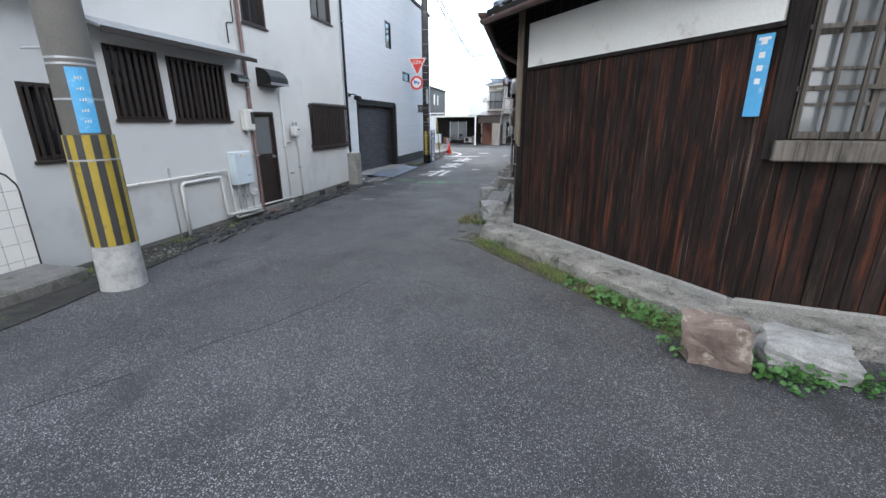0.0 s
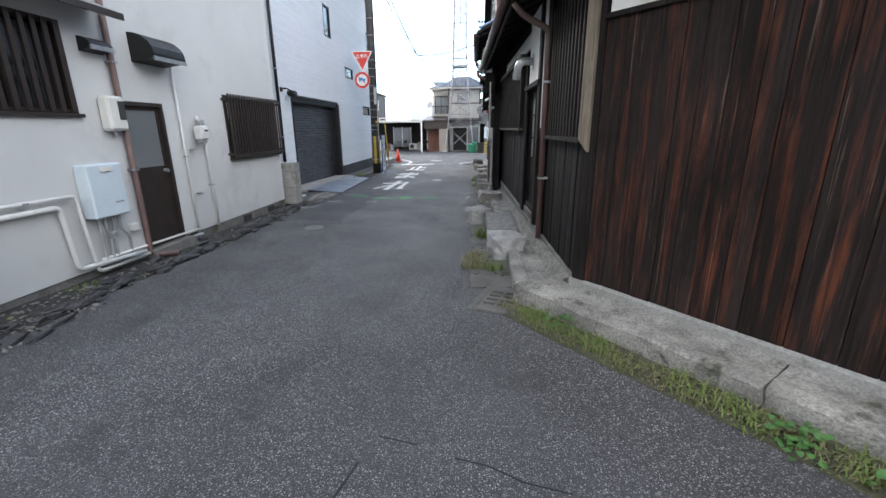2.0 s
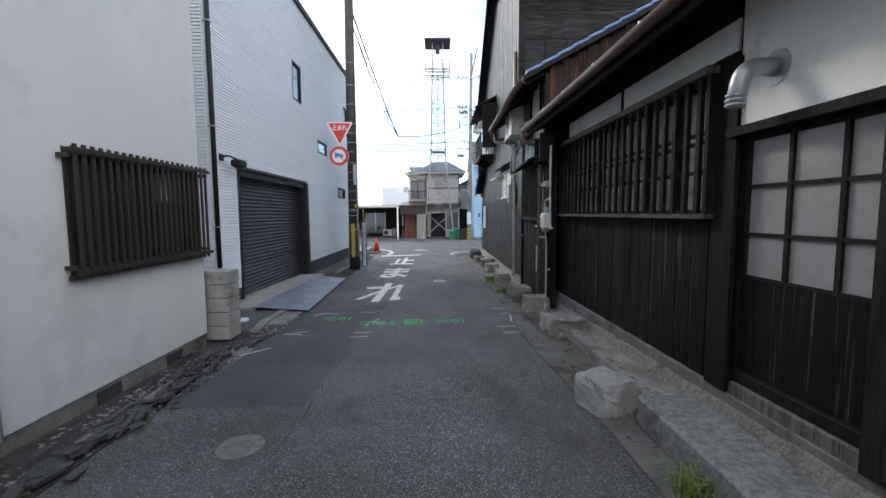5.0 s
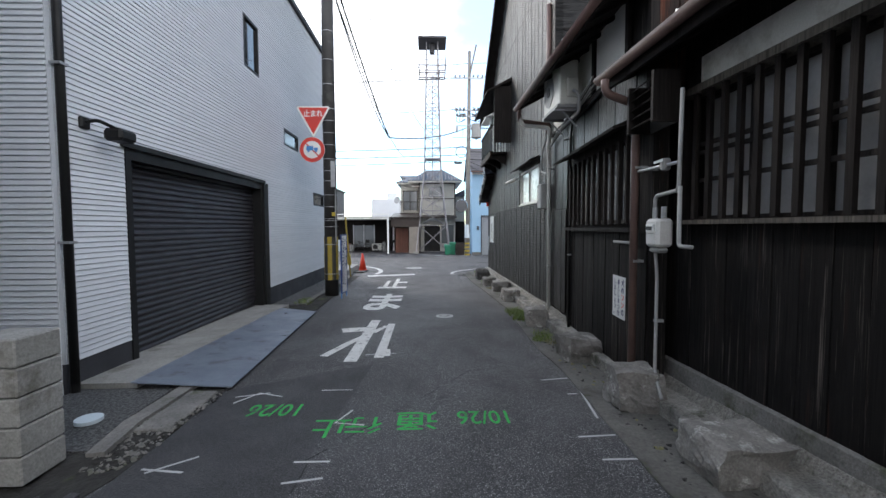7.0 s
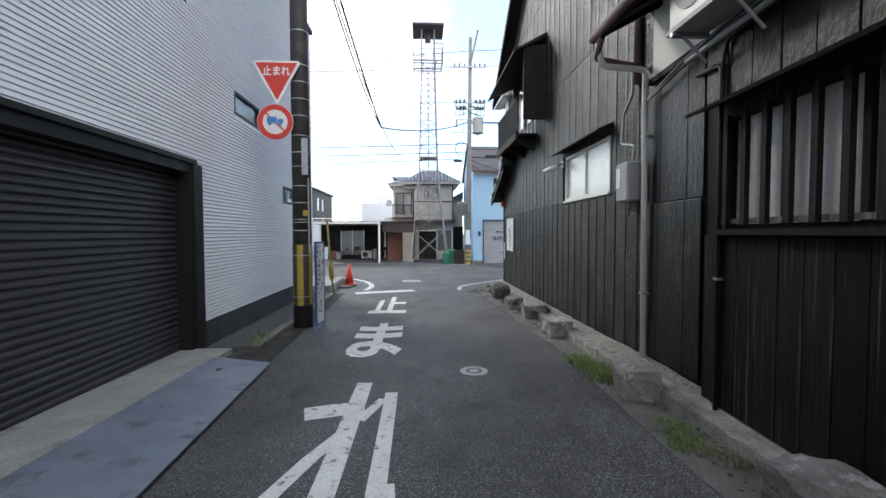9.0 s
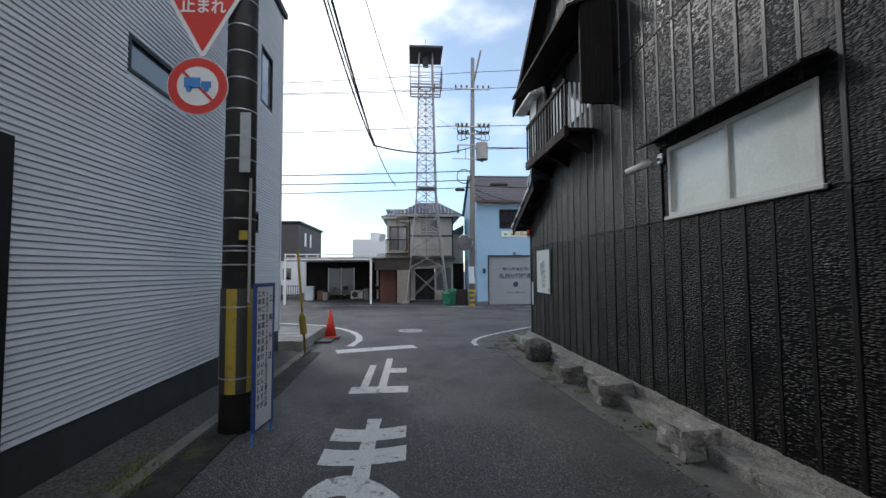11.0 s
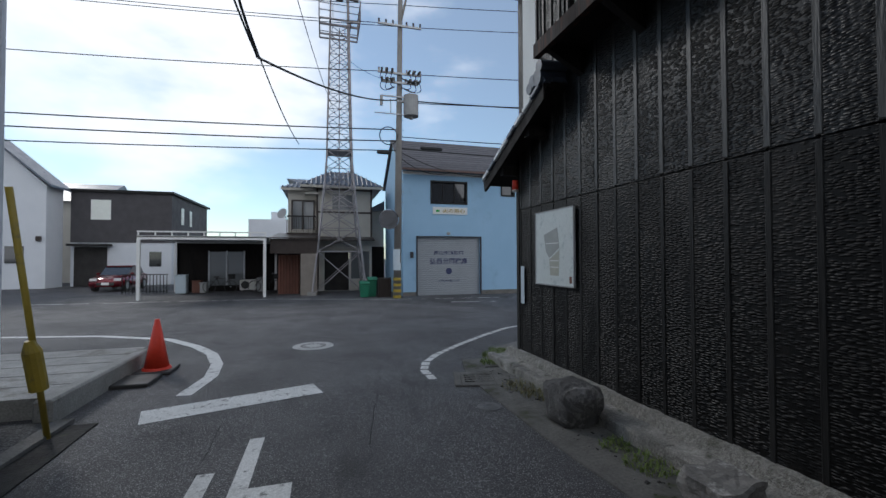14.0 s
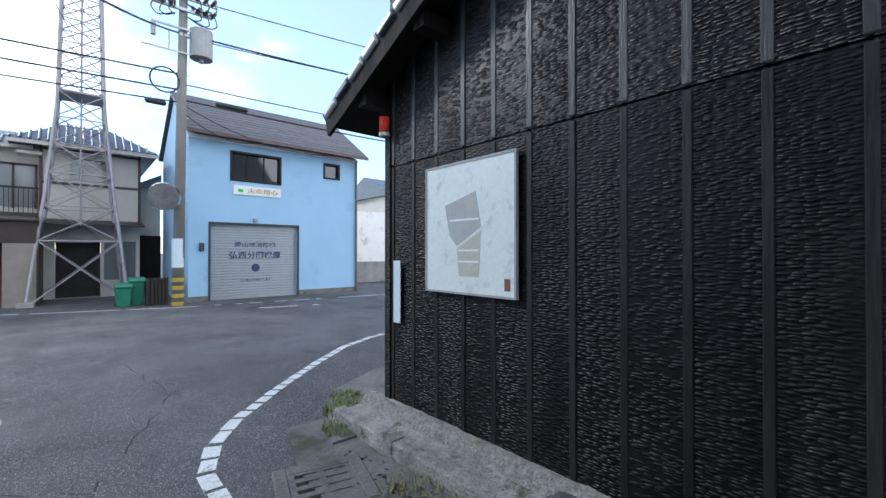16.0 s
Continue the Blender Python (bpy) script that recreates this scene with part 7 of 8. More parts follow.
    p = SW.p(u, 0.5 + 0.16 * rg.random(), 0) if u < 3.1 else S2.p(u - 3.1, 0.75 + 0.14 * rg.random(), 0)
    leafy(bm, p.x, p.y, gz(p.y), 22, 0.045, 0.12, rg)
for x, y in ((1.45, 2.72), (2.05, 2.42), (2.5, 2.45), (-0.12, 5.3), (-0.28, 7.05)):
    leafy(bm, x, y, gz(y), 40, 0.045, 0.14, rg)
solid("leafy_weeds", bm, LEAF, "low bright green leafy weeds at the wall foot", "weeds", kind="stuff")
MOSS = mat("moss_soil", (0.075, 0.085, 0.035), (0.06, 0.052, 0.04), rough=0.95, scale=6, fine=40, bump=0.9, dist=0.02)
bm = bmesh.new()
rows = []
for k in range(21):
    u = -0.25 + 0.17 * k
    w2 = 0.3 + 0.05 * noise.noise((u, 3, 0))
    rows.append([bm.verts.new((*SW.p(u, o, 0).xy, gz(SW.p(u, o, 0).y) + z)) for o, z in ((0.36, -0.1), (0.36, 0.012), (0.4 + w2, 0.008), (0.42 + w2, -0.05))])
for q, s in zip(rows, rows[1:]):
    for j in range(3):
        bm.faces.new((q[j], q[j + 1], s[j + 1], s[j]))
tagged(part("verge_slanted", bm, MOSS), "mossy soil verge below the concrete ledge", "verge", kind="structure")

# ---- litter of the street corner: cone, rod, concrete platform ----
cz = gz(26.4)
cn = thing("traffic_cone", (-5.22, 26.4, cz), "bright red traffic cone on a dark base", "traffic cone")
part("base", B(-5.45, -4.99, 26.17, 26.63, cz, cz + 0.045, bevel=0.012), BLACKBAND, cn)
part("cone_body", T([(-5.22, 26.4, cz + 0.04), (-5.22, 26.4, cz + 0.74)], 0.16, 24, 0.028), CONE_RED, cn, smooth=True)
part("flare", T([(-5.22, 26.4, cz + 0.04), (-5.22, 26.4, cz + 0.075)], 0.185, 24, 0.165), CONE_RED, cn)
gr = thing("guard_rod", (-5.37, 24.1, gz(24.1)), "leaning yellow guard rod with a thick sleeve", "rod")
part("rod", T([(-5.28, 24.1, gz(24) - 0.02), (-5.355, 23.7, 1.7)], 0.024, 10, 0.026), YELLOW, gr, smooth=True)
part("sleeve", T([(-5.297, 24.0, 0.02), (-5.312, 23.925, 0.36)], 0.068, 12), YELLOW, gr)
part("sleeve_cone", T([(-5.312, 23.925, 0.36), (-5.316, 23.9, 0.45)], 0.066, 12, 0.03), YELLOW, gr)
pf = thing("concrete_platform", (-6.2, 26, gz(25.5)), "low concrete platform with kerb at the building corner", "platform", kind="structure")
part("kerb", B(-5.62, -5.46, 24.5, 26.9, gz(25.5) - 0.1, gz(25.5) + 0.24, bevel=0.02), CONCRETE, pf)
part("paving", B(-9.0, -5.625, 24.72, 27.2, gz(25.5) - 0.1, gz(25.5) + 0.21), CONCRETE, pf)
for k in range(4):
    part("joint", B(-9.0, -5.64, 25.2 + 0.5 * k, 25.22 + 0.5 * k, gz(25.5) + 0.209, gz(25.5) + 0.213), CONCRETE_OLD, pf)
part("step_plate", B(-5.5, -5.05, 25.6, 26.1, gz(26) - 0.02, gz(26) + 0.05, bevel=0.01), BLACKBAND, pf, "dark rubber step plate")
lay("gravel_verge", [(-6.0, 18.5), (-6.0, 24.5)], [(-5.35, 18.5), (-5.4, 24.5)], 0.03, GRAVEL, "strip of grey gravel along the sided wall")
lay("kerb_north", [(-5.36, 18.5), (-5.42, 24.5)], [(-5.22, 18.5), (-5.28, 24.5)], 0.045, CONCRETE_OLD, "narrow mossy concrete kerb", category="kerb")

# ---- siding boards of the garage building ----
sb = bmesh.new()
prism(sb, [(0, 0), (0.012, 0.003), (0.015, 0.01), (0.003, 0.052), (0, 0.0565)], "y", 0, 1)
sb = shared("siding_board", sb, SIDING)
z = 0.0
while z < 7.0:
    runs = [(13.31, 24.64)]
    for g in G_GAPS:
        if g[2] - 0.05 < z < g[3] - 0.02:
            runs = [s for a, b in runs for s in ((a, min(b, g[0] - 0.01)), (max(a, g[1] + 0.01), b)) if s[1] - s[0] > 0.1]
    for a, b in runs:
        piece("siding_board", sb, gar, Matrix.Translation((-6.018, a, z)) @ Matrix.Diagonal((1, b - a, 1, 1)))
    z += 0.0565
south = bpy.data.objects["wall_garage_south"]
z = -0.4
while z < 5.2:
    piece("siding_board", sb, south, Matrix.Translation((-6.06, 13.3, z)) @ pose(0, 0, 0, 0, 0, -90) @ Matrix.Translation((0, -3.0, 0)) @ Matrix.Diagonal((1, 3.0, 1, 1)))
    z += 0.0565

# ---- grit, leaves and broken bits in the gutters ----
rg = random.Random(23)


def litter(name, spots, n, smin, smax, material, label, category):
    bm = bmesh.new()
    for _ in range(n):
        x0, x1, y0, y1 = rg.choice(spots)
        x, y, s_ = rg.uniform(x0, x1), rg.uniform(y0, y1), rg.uniform(smin, smax)
        m_ = Matrix.Translation((x, y, gxy(x, y) + 0.012 + s_ * 0.25)) @ Euler((rg.uniform(-0.6, 0.6), rg.uniform(-0.6, 0.6), rg.uniform(0, 6))).to_matrix().to_4x4() @ Matrix.Diagonal((s_, s_ * rg.uniform(0.5, 1), s_ * rg.uniform(0.3, 0.7), 1))
        v = [bm.verts.new(m_ @ Vector(p_)) for p_ in ((-1, -0.6, -0.5), (0.7, -1, -0.5), (1, 0.6, -0.5), (-0.5, 1, -0.5), (-0.3, -0.3, 0.6), (0.5, 0.2, 0.5))]
        for f_ in ((0, 1, 4), (1, 5, 4), (1, 2, 5), (2, 3, 5), (3, 4, 5), (3, 0, 4)):
            bm.faces.new([v[i] for i in f_])
    solid(name, bm, material, label, category, kind="stuff")


GRITZONE = [(-5.3, -4.5, 5.0, 8.0), (-5.3, -4.65, 8.0, 11.6), (-5.2, -4.6, 9.5, 11.6), (-5.25, -4.2, 3.2, 5.5), (-4.9, -4.5, 12.0, 13.3)]
litter("gutter_grit", GRITZONE, 1500, 0.006, 0.03, CONCRETE_OLD, "broken grit and concrete bits in the gutter", "grit")
litter("gutter_soil", GRITZONE + [(-0.85, -0.45, 6.3, 16.0), (-0.9, -0.5, 16, 25)], 1600, 0.006, 0.025, DIRT, "dark soil crumbs along the gutters", "soil")
litter("gravel", [(-5.95, -5.05, 12.3, 14.1), (-5.95, -5.4, 18.5, 24.4)], 1800, 0.01, 0.026, GRAVEL, "loose dark grey gravel", "gravel")
litter("fallen_leaves", [(-0.85, -0.45, 12.0, 14.5), (-0.4, -0.1, 6.8, 7.6), (-0.8, -0.45, 15.0, 16), (-5.2, -4.6, 4, 9)], 130, 0.012, 0.03, GRASS_DRY, "dry fallen leaves by the wall", "leaves")


# ---- broken asphalt edge along the grey house ----
rnd = random.Random(41)
bm = bmesh.new()
for k in range(150):
    y = rnd.uniform(4.6, 11.6)
    xe = np.interp(y, [4.6, 6, 8, 11.2, 12], [-4.36, -4.6, -4.55, -4.8, -4.5])
    x = xe + rnd.gauss(-0.06, 0.1)
    w, d, h = rnd.uniform(0.015, 0.05), rnd.uniform(0.03, 0.16), rnd.uniform(0.006, 0.022)
    tilt = Matrix.Translation((x, y, gz(y) + 0.012 + (0.0 if x > xe else -0.004))) @ pose(0, 0, 0, rnd.uniform(-14, 14), rnd.uniform(-14, 14), rnd.uniform(-18, 18))
    vs = [bm.verts.new(tilt @ Vector((a * w * rnd.uniform(0.5, 1.1), b * d * rnd.uniform(0.5, 1.1), c * h))) for c in (-1, 1) for a, b in ((-1, -1), (1, -1), (1, 1), (-1, 1))]
    for f in ((0, 3, 2, 1), (4, 5, 6, 7), (0, 1, 5, 4), (1, 2, 6, 5), (2, 3, 7, 6), (3, 0, 4, 7)):
        bm.faces.new([vs[q] for q in f])
tagged(part("asphalt_rubble", bm, ASPHALT_NEW), "broken dark asphalt crumbs along the gutter edge", "rubble", kind="stuff")

# ---- across the street: fire shed, house, carport, tower ----
FZ = -0.64
BF = Face(0, 38.4, 1, 0, 0, -1)
B_GAPS = [(1.2, 4.28, -0.7, 2.08), (1.86, 3.6, 3.69, 4.7), (5.41, 6.07, 4.16, 4.74)]
SHUTTERGREY = mat("grey_shutter_slats", (0.4, 0.43, 0.46), (0.34, 0.37, 0.4), rough=0.45, metal=0.3, scale=2, bump=0.03)
bb = thing("fire_shed", (3.7, 41, FZ), "pale blue two-storey fire brigade shed with shutter", "building")
bm = bmesh.new()
for a, b, c, d in holes(0.53, 6.9, FZ - 0.1, 5.15, B_GAPS):
    BF.box(bm, a, b, -0.2, 0, c, d)
bmesh.ops.remove_doubles(bm, verts=bm.verts, dist=0.0005)
part("front_wall", bm, BLUEWALL, bb)
part("side_wall", prism(bmesh.new(), [(38.6, FZ - 0.1), (38.6, 5.2), (41.2, 7.1), (44, 5.15), (44, FZ - 0.1)], "x", 0.53, 0.73), BLUEWALL, bb)
part("side_wall", prism(bmesh.new(), [(38.6, FZ - 0.1), (38.6, 5.2), (41.2, 7.1), (44, 5.15), (44, FZ - 0.1)], "x", 6.7, 6.9), BLUEWALL, bb)
part("back_wall", B(0.73, 6.7, 43.8, 44, FZ - 0.1, 5.15), BLUEWALL, bb)
part("base_band", BF.B(0.52, 1.2, 0.0, 0.012, FZ - 0.1, FZ + 0.2), CONCRETE_OLD, bb)
part("base_band", BF.B(4.28, 6.91, 0.0, 0.012, FZ - 0.1, FZ + 0.22), CONCRETE_OLD, bb)
for s in (1, -1):
    y0 = 38.05 if s > 0 else 44.35
    rf = part("roof", prism(bmesh.new(), [(y0, 5.1), (41.2, 7.2), (41.2, 7.3), (y0, 5.2)], "x", 0.4, 7.3), SLATE, bb)
    for k in range(13):
        q = k / 13
        y, z = y0 + (41.2 - y0) * q, 5.2 + 2.1 * q
        part("slate_course", prism(bmesh.new(), [(y, z + 0.002), (y + (41.2 - y0) / 13, z + 0.163), (y + (41.2 - y0) / 13, z + 0.17), (y, z + 0.03)], "x", 0.42, 7.28), SLATE, rf)
part("gutter", BF.B(0.42, 7.25, 0.36, 0.46, 5.08, 5.17), PVC_BROWN, bb)
part("cornice", BF.B(0.5, 6.93, 0.0, 0.06, 4.98, 5.1), SIGNWHITE, bb)
part("downpipe", T([(6.86, 38.33, 5.05), (6.86, 38.33, FZ)], 0.045), PVC_BROWN, bb)
shb = part("shutter", BF.B(1.2, 4.28, -0.16, -0.14, FZ, 2.08), GALV, bb, "pale grey roller shutter with writing")
for k in range(27):
    part("slat", BF.B(1.24, 4.24, -0.139, -0.12, FZ + 0.02 + 0.1 * k, FZ + 0.098 + 0.1 * k, bevel=0.012), SHUTTERGREY, shb)
bm = bmesh.new()
for a in ((1.14, 1.2, FZ, 2.14), (4.28, 4.34, FZ, 2.14), (1.2, 4.28, 2.08, 2.14)):
    BF.box(bm, a[0], a[1], -0.05, 0.03, a[2], a[3])
part("shutter_frame", bm, DARKBASE, bb)
for text, z, wide, tall in (("岡山市消防団", 1.36, 1.45, 0.19), ("弘西分団機庫", 0.97, 1.85, 0.29), ("火の用心をお願いします", 0.05, 1.1, 0.1)):
    writing(text, 0.2, Matrix.Translation((2.74, 38.515, z)) @ pose(0, 0, 0, 90, 0, 0), NAVY, "lettering", shb, bold=0.004, wide=wide, tall=tall)
part("emblem", T([(2.74, 38.517, 0.5), (2.74, 38.51, 0.5)], 0.15, 16), NAVY, shb)
for (a, b, c, d, n) in ((1.86, 3.6, 3.69, 4.7, 3), (5.41, 6.07, 4.16, 4.74, 1)):
    wn_ = part("window", BF.B(a, b, -0.14, -0.12, c, d), GLASS_DARK, bb)
    bm = bmesh.new()
    for q in ((a - 0.04, a + 0.03, c - 0.04, d + 0.04), (b - 0.03, b + 0.04, c - 0.04, d + 0.04), (a, b, c - 0.04, c + 0.03), (a, b, d - 0.03, d + 0.04)):
        BF.box(bm, q[0], q[1], -0.1, 0.03, q[2], q[3])
    for k in range(1, n):
        BF.box(bm, a + (b - a) * k / n - 0.02, a + (b - a) * k / n + 0.02, -0.115, -0.08, c, d)
    part("window_frame", bm, BLACKMETAL, wn_)
sg = part("slogan_sign", BF.B(1.93, 3.62, 0.0, 0.04, 3.17, 3.5), SIGNWHITE, bb, "white slogan sign with green writing")
writing("火の用心", 0.2, Matrix.Translation((2.95, 38.35, 3.335)) @ pose(0, 0, 0, 90, 0, 0), YELLOW, "lettering", sg, wide=1.1, tall=0.2, bold=0.004)
part("symbol", BF.B(2.08, 2.25, 0.041, 0.046, 3.27, 3.37), SPRAYGREEN, sg)
part("wall_lamp", BF.B(2.6, 2.75, 0.0, 0.14, 2.2, 2.32, bevel=0.02), PVC, bb)
part("wall_box", BF.B(0.85, 1.0, 0.0, 0.1, 1.12, 1.4, bevel=0.015), DARKBASE, bb)

# two-storey house behind the tower
hs = thing("old_house", (-2.6, 45, FZ), "old two-storey cream house with tiled hip roof", "house")
HF = Face(0, 43.0, 1, 0, 0, -1)
bm = bmesh.new()
for a, b, c, d in holes(-3.3, -0.38, FZ - 0.1, 5.0, [(-2.5, -1.35, 3.75, 4.6), (-2.9, -1.6, FZ, 1.5), (-1.5, -0.5, 0.0, 1.5)]):
    HF.box(bm, a, b, -0.2, 0, c, d)
bmesh.ops.remove_doubles(bm, verts=bm.verts, dist=0.0005)
part("front_wall", bm, CREAM, hs)
for q in ((-3.3, -3.1, 43.2, 49, FZ, 5.0), (-0.58, -0.38, 43.2, 49, FZ, 5.0), (-4.84, -3.3, 44.0, 44.2, 2.0, 5.0), (-4.84, -4.64, 44.2, 49, 2.0, 5.0)):
    part("side_wall", B(*q), CREAM, hs)
for z in (2.25, 3.62, 4.85):
    part("trim_band", HF.B(-3.32, -0.36, 0.0, 0.04, z - 0.04, z + 0.04), BROWNMETAL, hs)
for x in (-3.3, -0.42):
    part("corner_trim", HF.B(x - 0.03, x + 0.06, 0.0, 0.035, 2.2, 5.0), BROWNMETAL, hs)


def hip(x0, x1, y0, y1, z0, z1, inset):
    bm = bmesh.new()
    a = [bm.verts.new(p) for p in ((x0, y0, z0), (x1, y0, z0), (x1, y1, z0), (x0, y1, z0))]
    t = [bm.verts.new(p) for p in ((x0 + inset, y0 + inset, z1), (x1 - inset, y0 + inset, z1), (x1 - inset, y1 - inset, z1), (x0 + inset, y1 - inset, z1))]
    bm.faces.new(a[::-1])
    bm.faces.new(t)
    for k in range(4):
        bm.faces.new((a[k], a[(k + 1) % 4], t[(k + 1) % 4], t[k]))
    return bm


TILE_BLUE = mat("blue_grey_roof_tile", (0.085, 0.115, 0.17), (0.05, 0.065, 0.095), rough=0.4, scale=4, bump=0.2, spots=(0.14, 0.17, 0.21), spot_size=0.4)
for x0, x1, y0, z0, z1 in ((-4.15, 0.2, 42.4, 5.0, 6.0), (-5.2, -3.5, 43.5, 4.98, 5.7)):
    rf = part("roof", hip(x0, x1, y0, 49.6, z0, z1, 1.5), TILE_BLUE, hs, "blue tiled hip roof")
    bm = bmesh.new()
    n = int((x1 - x0) / 0.24)
    for k in range(n):
        x = x0 + 0.12 + k * 0.24
        top = min(1.0, min(x - x0, x1 - x) / 1.5)
        tube(bm, [(x, y0 - 0.02, z0 + 0.02), (x, y0 + 1.5 * top, z0 + (z1 - z0) * top + 0.02)], 0.045, 6)
    tt = part("tiling", bm, TILE_BLUE, rf)
    tt["kind"] = "stuff"
    part("eave_board", B(x0 + 0.02, x1 - 0.02, y0 + 0.02, y0 + 0.08, z0 - 0.14, z0), CREAM, rf)
part("canopy", B(-3.9, -3.25, 42.75, 43.5, 4.55, 4.65), CREAM, hs)
part("window", HF.B(-2.5, -1.35, -0.12, -0.1, 3.75, 4.6), GLASS_MID, hs)
part("window", B(-4.65, -3.45, 43.97, 43.99, 2.75, 4.3), GLASS_MID, hs)
bm = bmesh.new()
for x in (-4.66, -4.1, -3.5):
    box(bm, x, x + 0.07, 43.93, 43.97, 2.7, 4.35)
box(bm, -4.66, -3.43, 43.93, 43.97, 4.28, 4.36)
part("window_frame", bm, BROWNMETAL, hs)
bl2 = part("balcony", B(-4.85, -3.35, 43.2, 43.95, 2.4, 2.5), BROWNMETAL, hs, "small balcony with dark railing")
part("handrail", B(-4.85, -3.35, 43.2, 43.25, 3.35, 3.42), BLACKMETAL, bl2)
for k in range(13):
    part("baluster", B(-4.85 + 0.122 * k, -4.83 + 0.122 * k, 43.21, 43.24, 2.5, 3.36), BLACKMETAL, bl2)
part("lower_roof", prism(bmesh.new(), [(42.1, 2.05), (43.0, 2.25), (43.0, 2.3), (42.1, 2.1)], "x", -3.4, -0.3), BROWNMETAL, hs)
# near-black sheet in the doorway; its shade is in the colour
part("dark_entry", HF.B(-2.9, -1.6, -0.6, -0.5, FZ, 1.5), SHADE_DARK, hs, "near-black sheet painted as a dark open entrance")
part("door_pane", HF.B(-1.5, -0.5, -0.12, -0.1, 0.0, 1.5), GLASS_MID, hs)
part("entry_frame", HF.B(-1.6, -1.5, -0.1, 0.03, FZ, 1.55), CREAM, hs)

# carport and lean-to
cp = thing("carport", (-8, 42, FZ), "white steel carport with a flat roof over a dark porch", "carport")
part("roof_sheet", B(-10.5, -5.45, 40.0, 44.8, 2.05, 2.1), GALV, cp)
for y in (40.0, 44.75):
    part("roof_beam", B(-10.5, -5.45, y, y + 0.09, 1.95, 2.12), SIGNWHITE, cp)
part("top_rail", B(-10.5, -5.45, 40.0, 40.06, 2.26, 2.32), SIGNWHITE, cp)
for k in range(9):
    part("rail_post", B(-10.48 + 0.62 * k, -10.43 + 0.62 * k, 40.01, 40.05, 2.12, 2.26), SIGNWHITE, cp)
for x, y in ((-10.45, 40.05), (-5.52, 40.05), (-10.45, 44.7), (-5.52, 44.7)):
    part("post", B(x - 0.06, x + 0.06, y - 0.06, y + 0.06, FZ, 1.95), SIGNWHITE, cp)
for k in range(6):
    part("joist", B(-10.4, -5.5, 40.7 + 0.7 * k, 40.76 + 0.7 * k, 1.98, 2.05), GALV, cp)
ph = thing("porch_house", (-7, 46, FZ), "low dark house wall behind the carport", "house")
part("wall", B(-10.4, -3.3, 44.9, 45.1, FZ - 0.1, 2.0), WOOD_FRAME, ph)
part("side_wall", B(-10.5, -10.35, 44.9, 48, FZ - 0.1, 2.0), WOOD_FRAME, ph)
part("roof", prism(bmesh.new(), [(44.85, 2.0), (49, 2.02), (49, 2.08), (44.85, 2.06)], "x", -10.8, -3.4), SLATE, ph)
part("sliding_window", B(-8.9, -7.2, 44.86, 44.9, FZ + 0.3, 1.5), GLASS_MID, ph)
bm = bmesh.new()
for x in (-8.95, -8.08, -7.2):
    box(bm, x, x + 0.08, 44.82, 44.86, FZ + 0.3, 1.55)
part("window_frame", bm, GALV, ph)
lt = thing("lean_to", (-4.4, 41, FZ), "dark sheet lean-to with red curtain and pale door", "shed")
part("roof", prism(bmesh.new(), [(40.3, 2.05), (44.8, 2.5), (44.8, 2.55), (40.3, 2.1)], "x", -5.4, -3.2), BROWNMETAL, lt)
part("front_panel", B(-5.35, -3.25, 40.5, 40.56, 1.35, 2.05), BROWNMETAL, lt)
part("door_panel", B(-4.0, -3.25, 40.5, 40.56, FZ, 1.35), mat("taupe_panel", (0.25, 0.22, 0.19), (0.2, 0.175, 0.15), rough=0.8, scale=3), lt)
part("red_sheet", B(-5.1, -4.1, 41.6, 41.65, FZ, 1.3), RUST, lt)
part("side_wall", B(-3.28, -3.2, 40.56, 44.8, FZ, 2.2), BROWNMETAL, lt)
for k in range(7):
    part("fold", T([(-5.02 + 0.14 * k, 41.6, FZ), (-5.02 + 0.14 * k, 41.6, 1.3)], 0.035, 6), RUST, lt)
a2 = thing("air_conditioner", (-6.9, 44.4, FZ), "white outdoor air conditioner under the carport", "air conditioner")
part("casing", B(-7.3, -6.5, 44.3, 44.6, FZ + 0.06, FZ + 0.62, bevel=0.02), WHITEPLASTIC, a2)
part("fan_grille", T([(-7.02, 44.29, FZ + 0.34), (-7.02, 44.3, FZ + 0.34)], 0.21, 20), BLACKBAND, a2)
for x in (-7.2, -6.6):
    part("foot", B(x - 0.04, x + 0.04, 44.3, 44.6, FZ, FZ + 0.06), PVC, a2)


def bicycle(x, y, label):
    b = thing("bicycle", (x, y, FZ), label, "bicycle")
    for dx in (-0.5, 0.5):
        wh_ = part("wheel", T([(x + dx + 0.3 * math.cos(a), y, FZ + 0.31 + 0.3 * math.sin(a)) for a in np.linspace(0, math.tau, 17)], 0.018, 5), BLACKBAND, b)
        part("hub", T([(x + dx, y - 0.04, FZ + 0.31), (x + dx, y + 0.04, FZ + 0.31)], 0.03, 6), GALV, wh_)
    part("frame", T([(x - 0.5, y, FZ + 0.31), (x - 0.15, y, FZ + 0.75), (x + 0.4, y, FZ + 0.7), (x, y, FZ + 0.33), (x - 0.15, y, FZ + 0.75)], 0.018, 6), BLACKMETAL, b)
    part("fork", T([(x + 0.5, y, FZ + 0.31), (x + 0.38, y, FZ + 0.95)], 0.016, 6), BLACKMETAL, b)
    part("handlebar", T([(x + 0.38, y - 0.25, FZ + 0.98), (x + 0.38, y + 0.25, FZ + 0.98)], 0.014, 6), GALV, b)
    part("saddle", B(x - 0.28, x - 0.05, y - 0.07, y + 0.07, FZ + 0.78, FZ + 0.85, bevel=0.02), BLACKBAND, b)
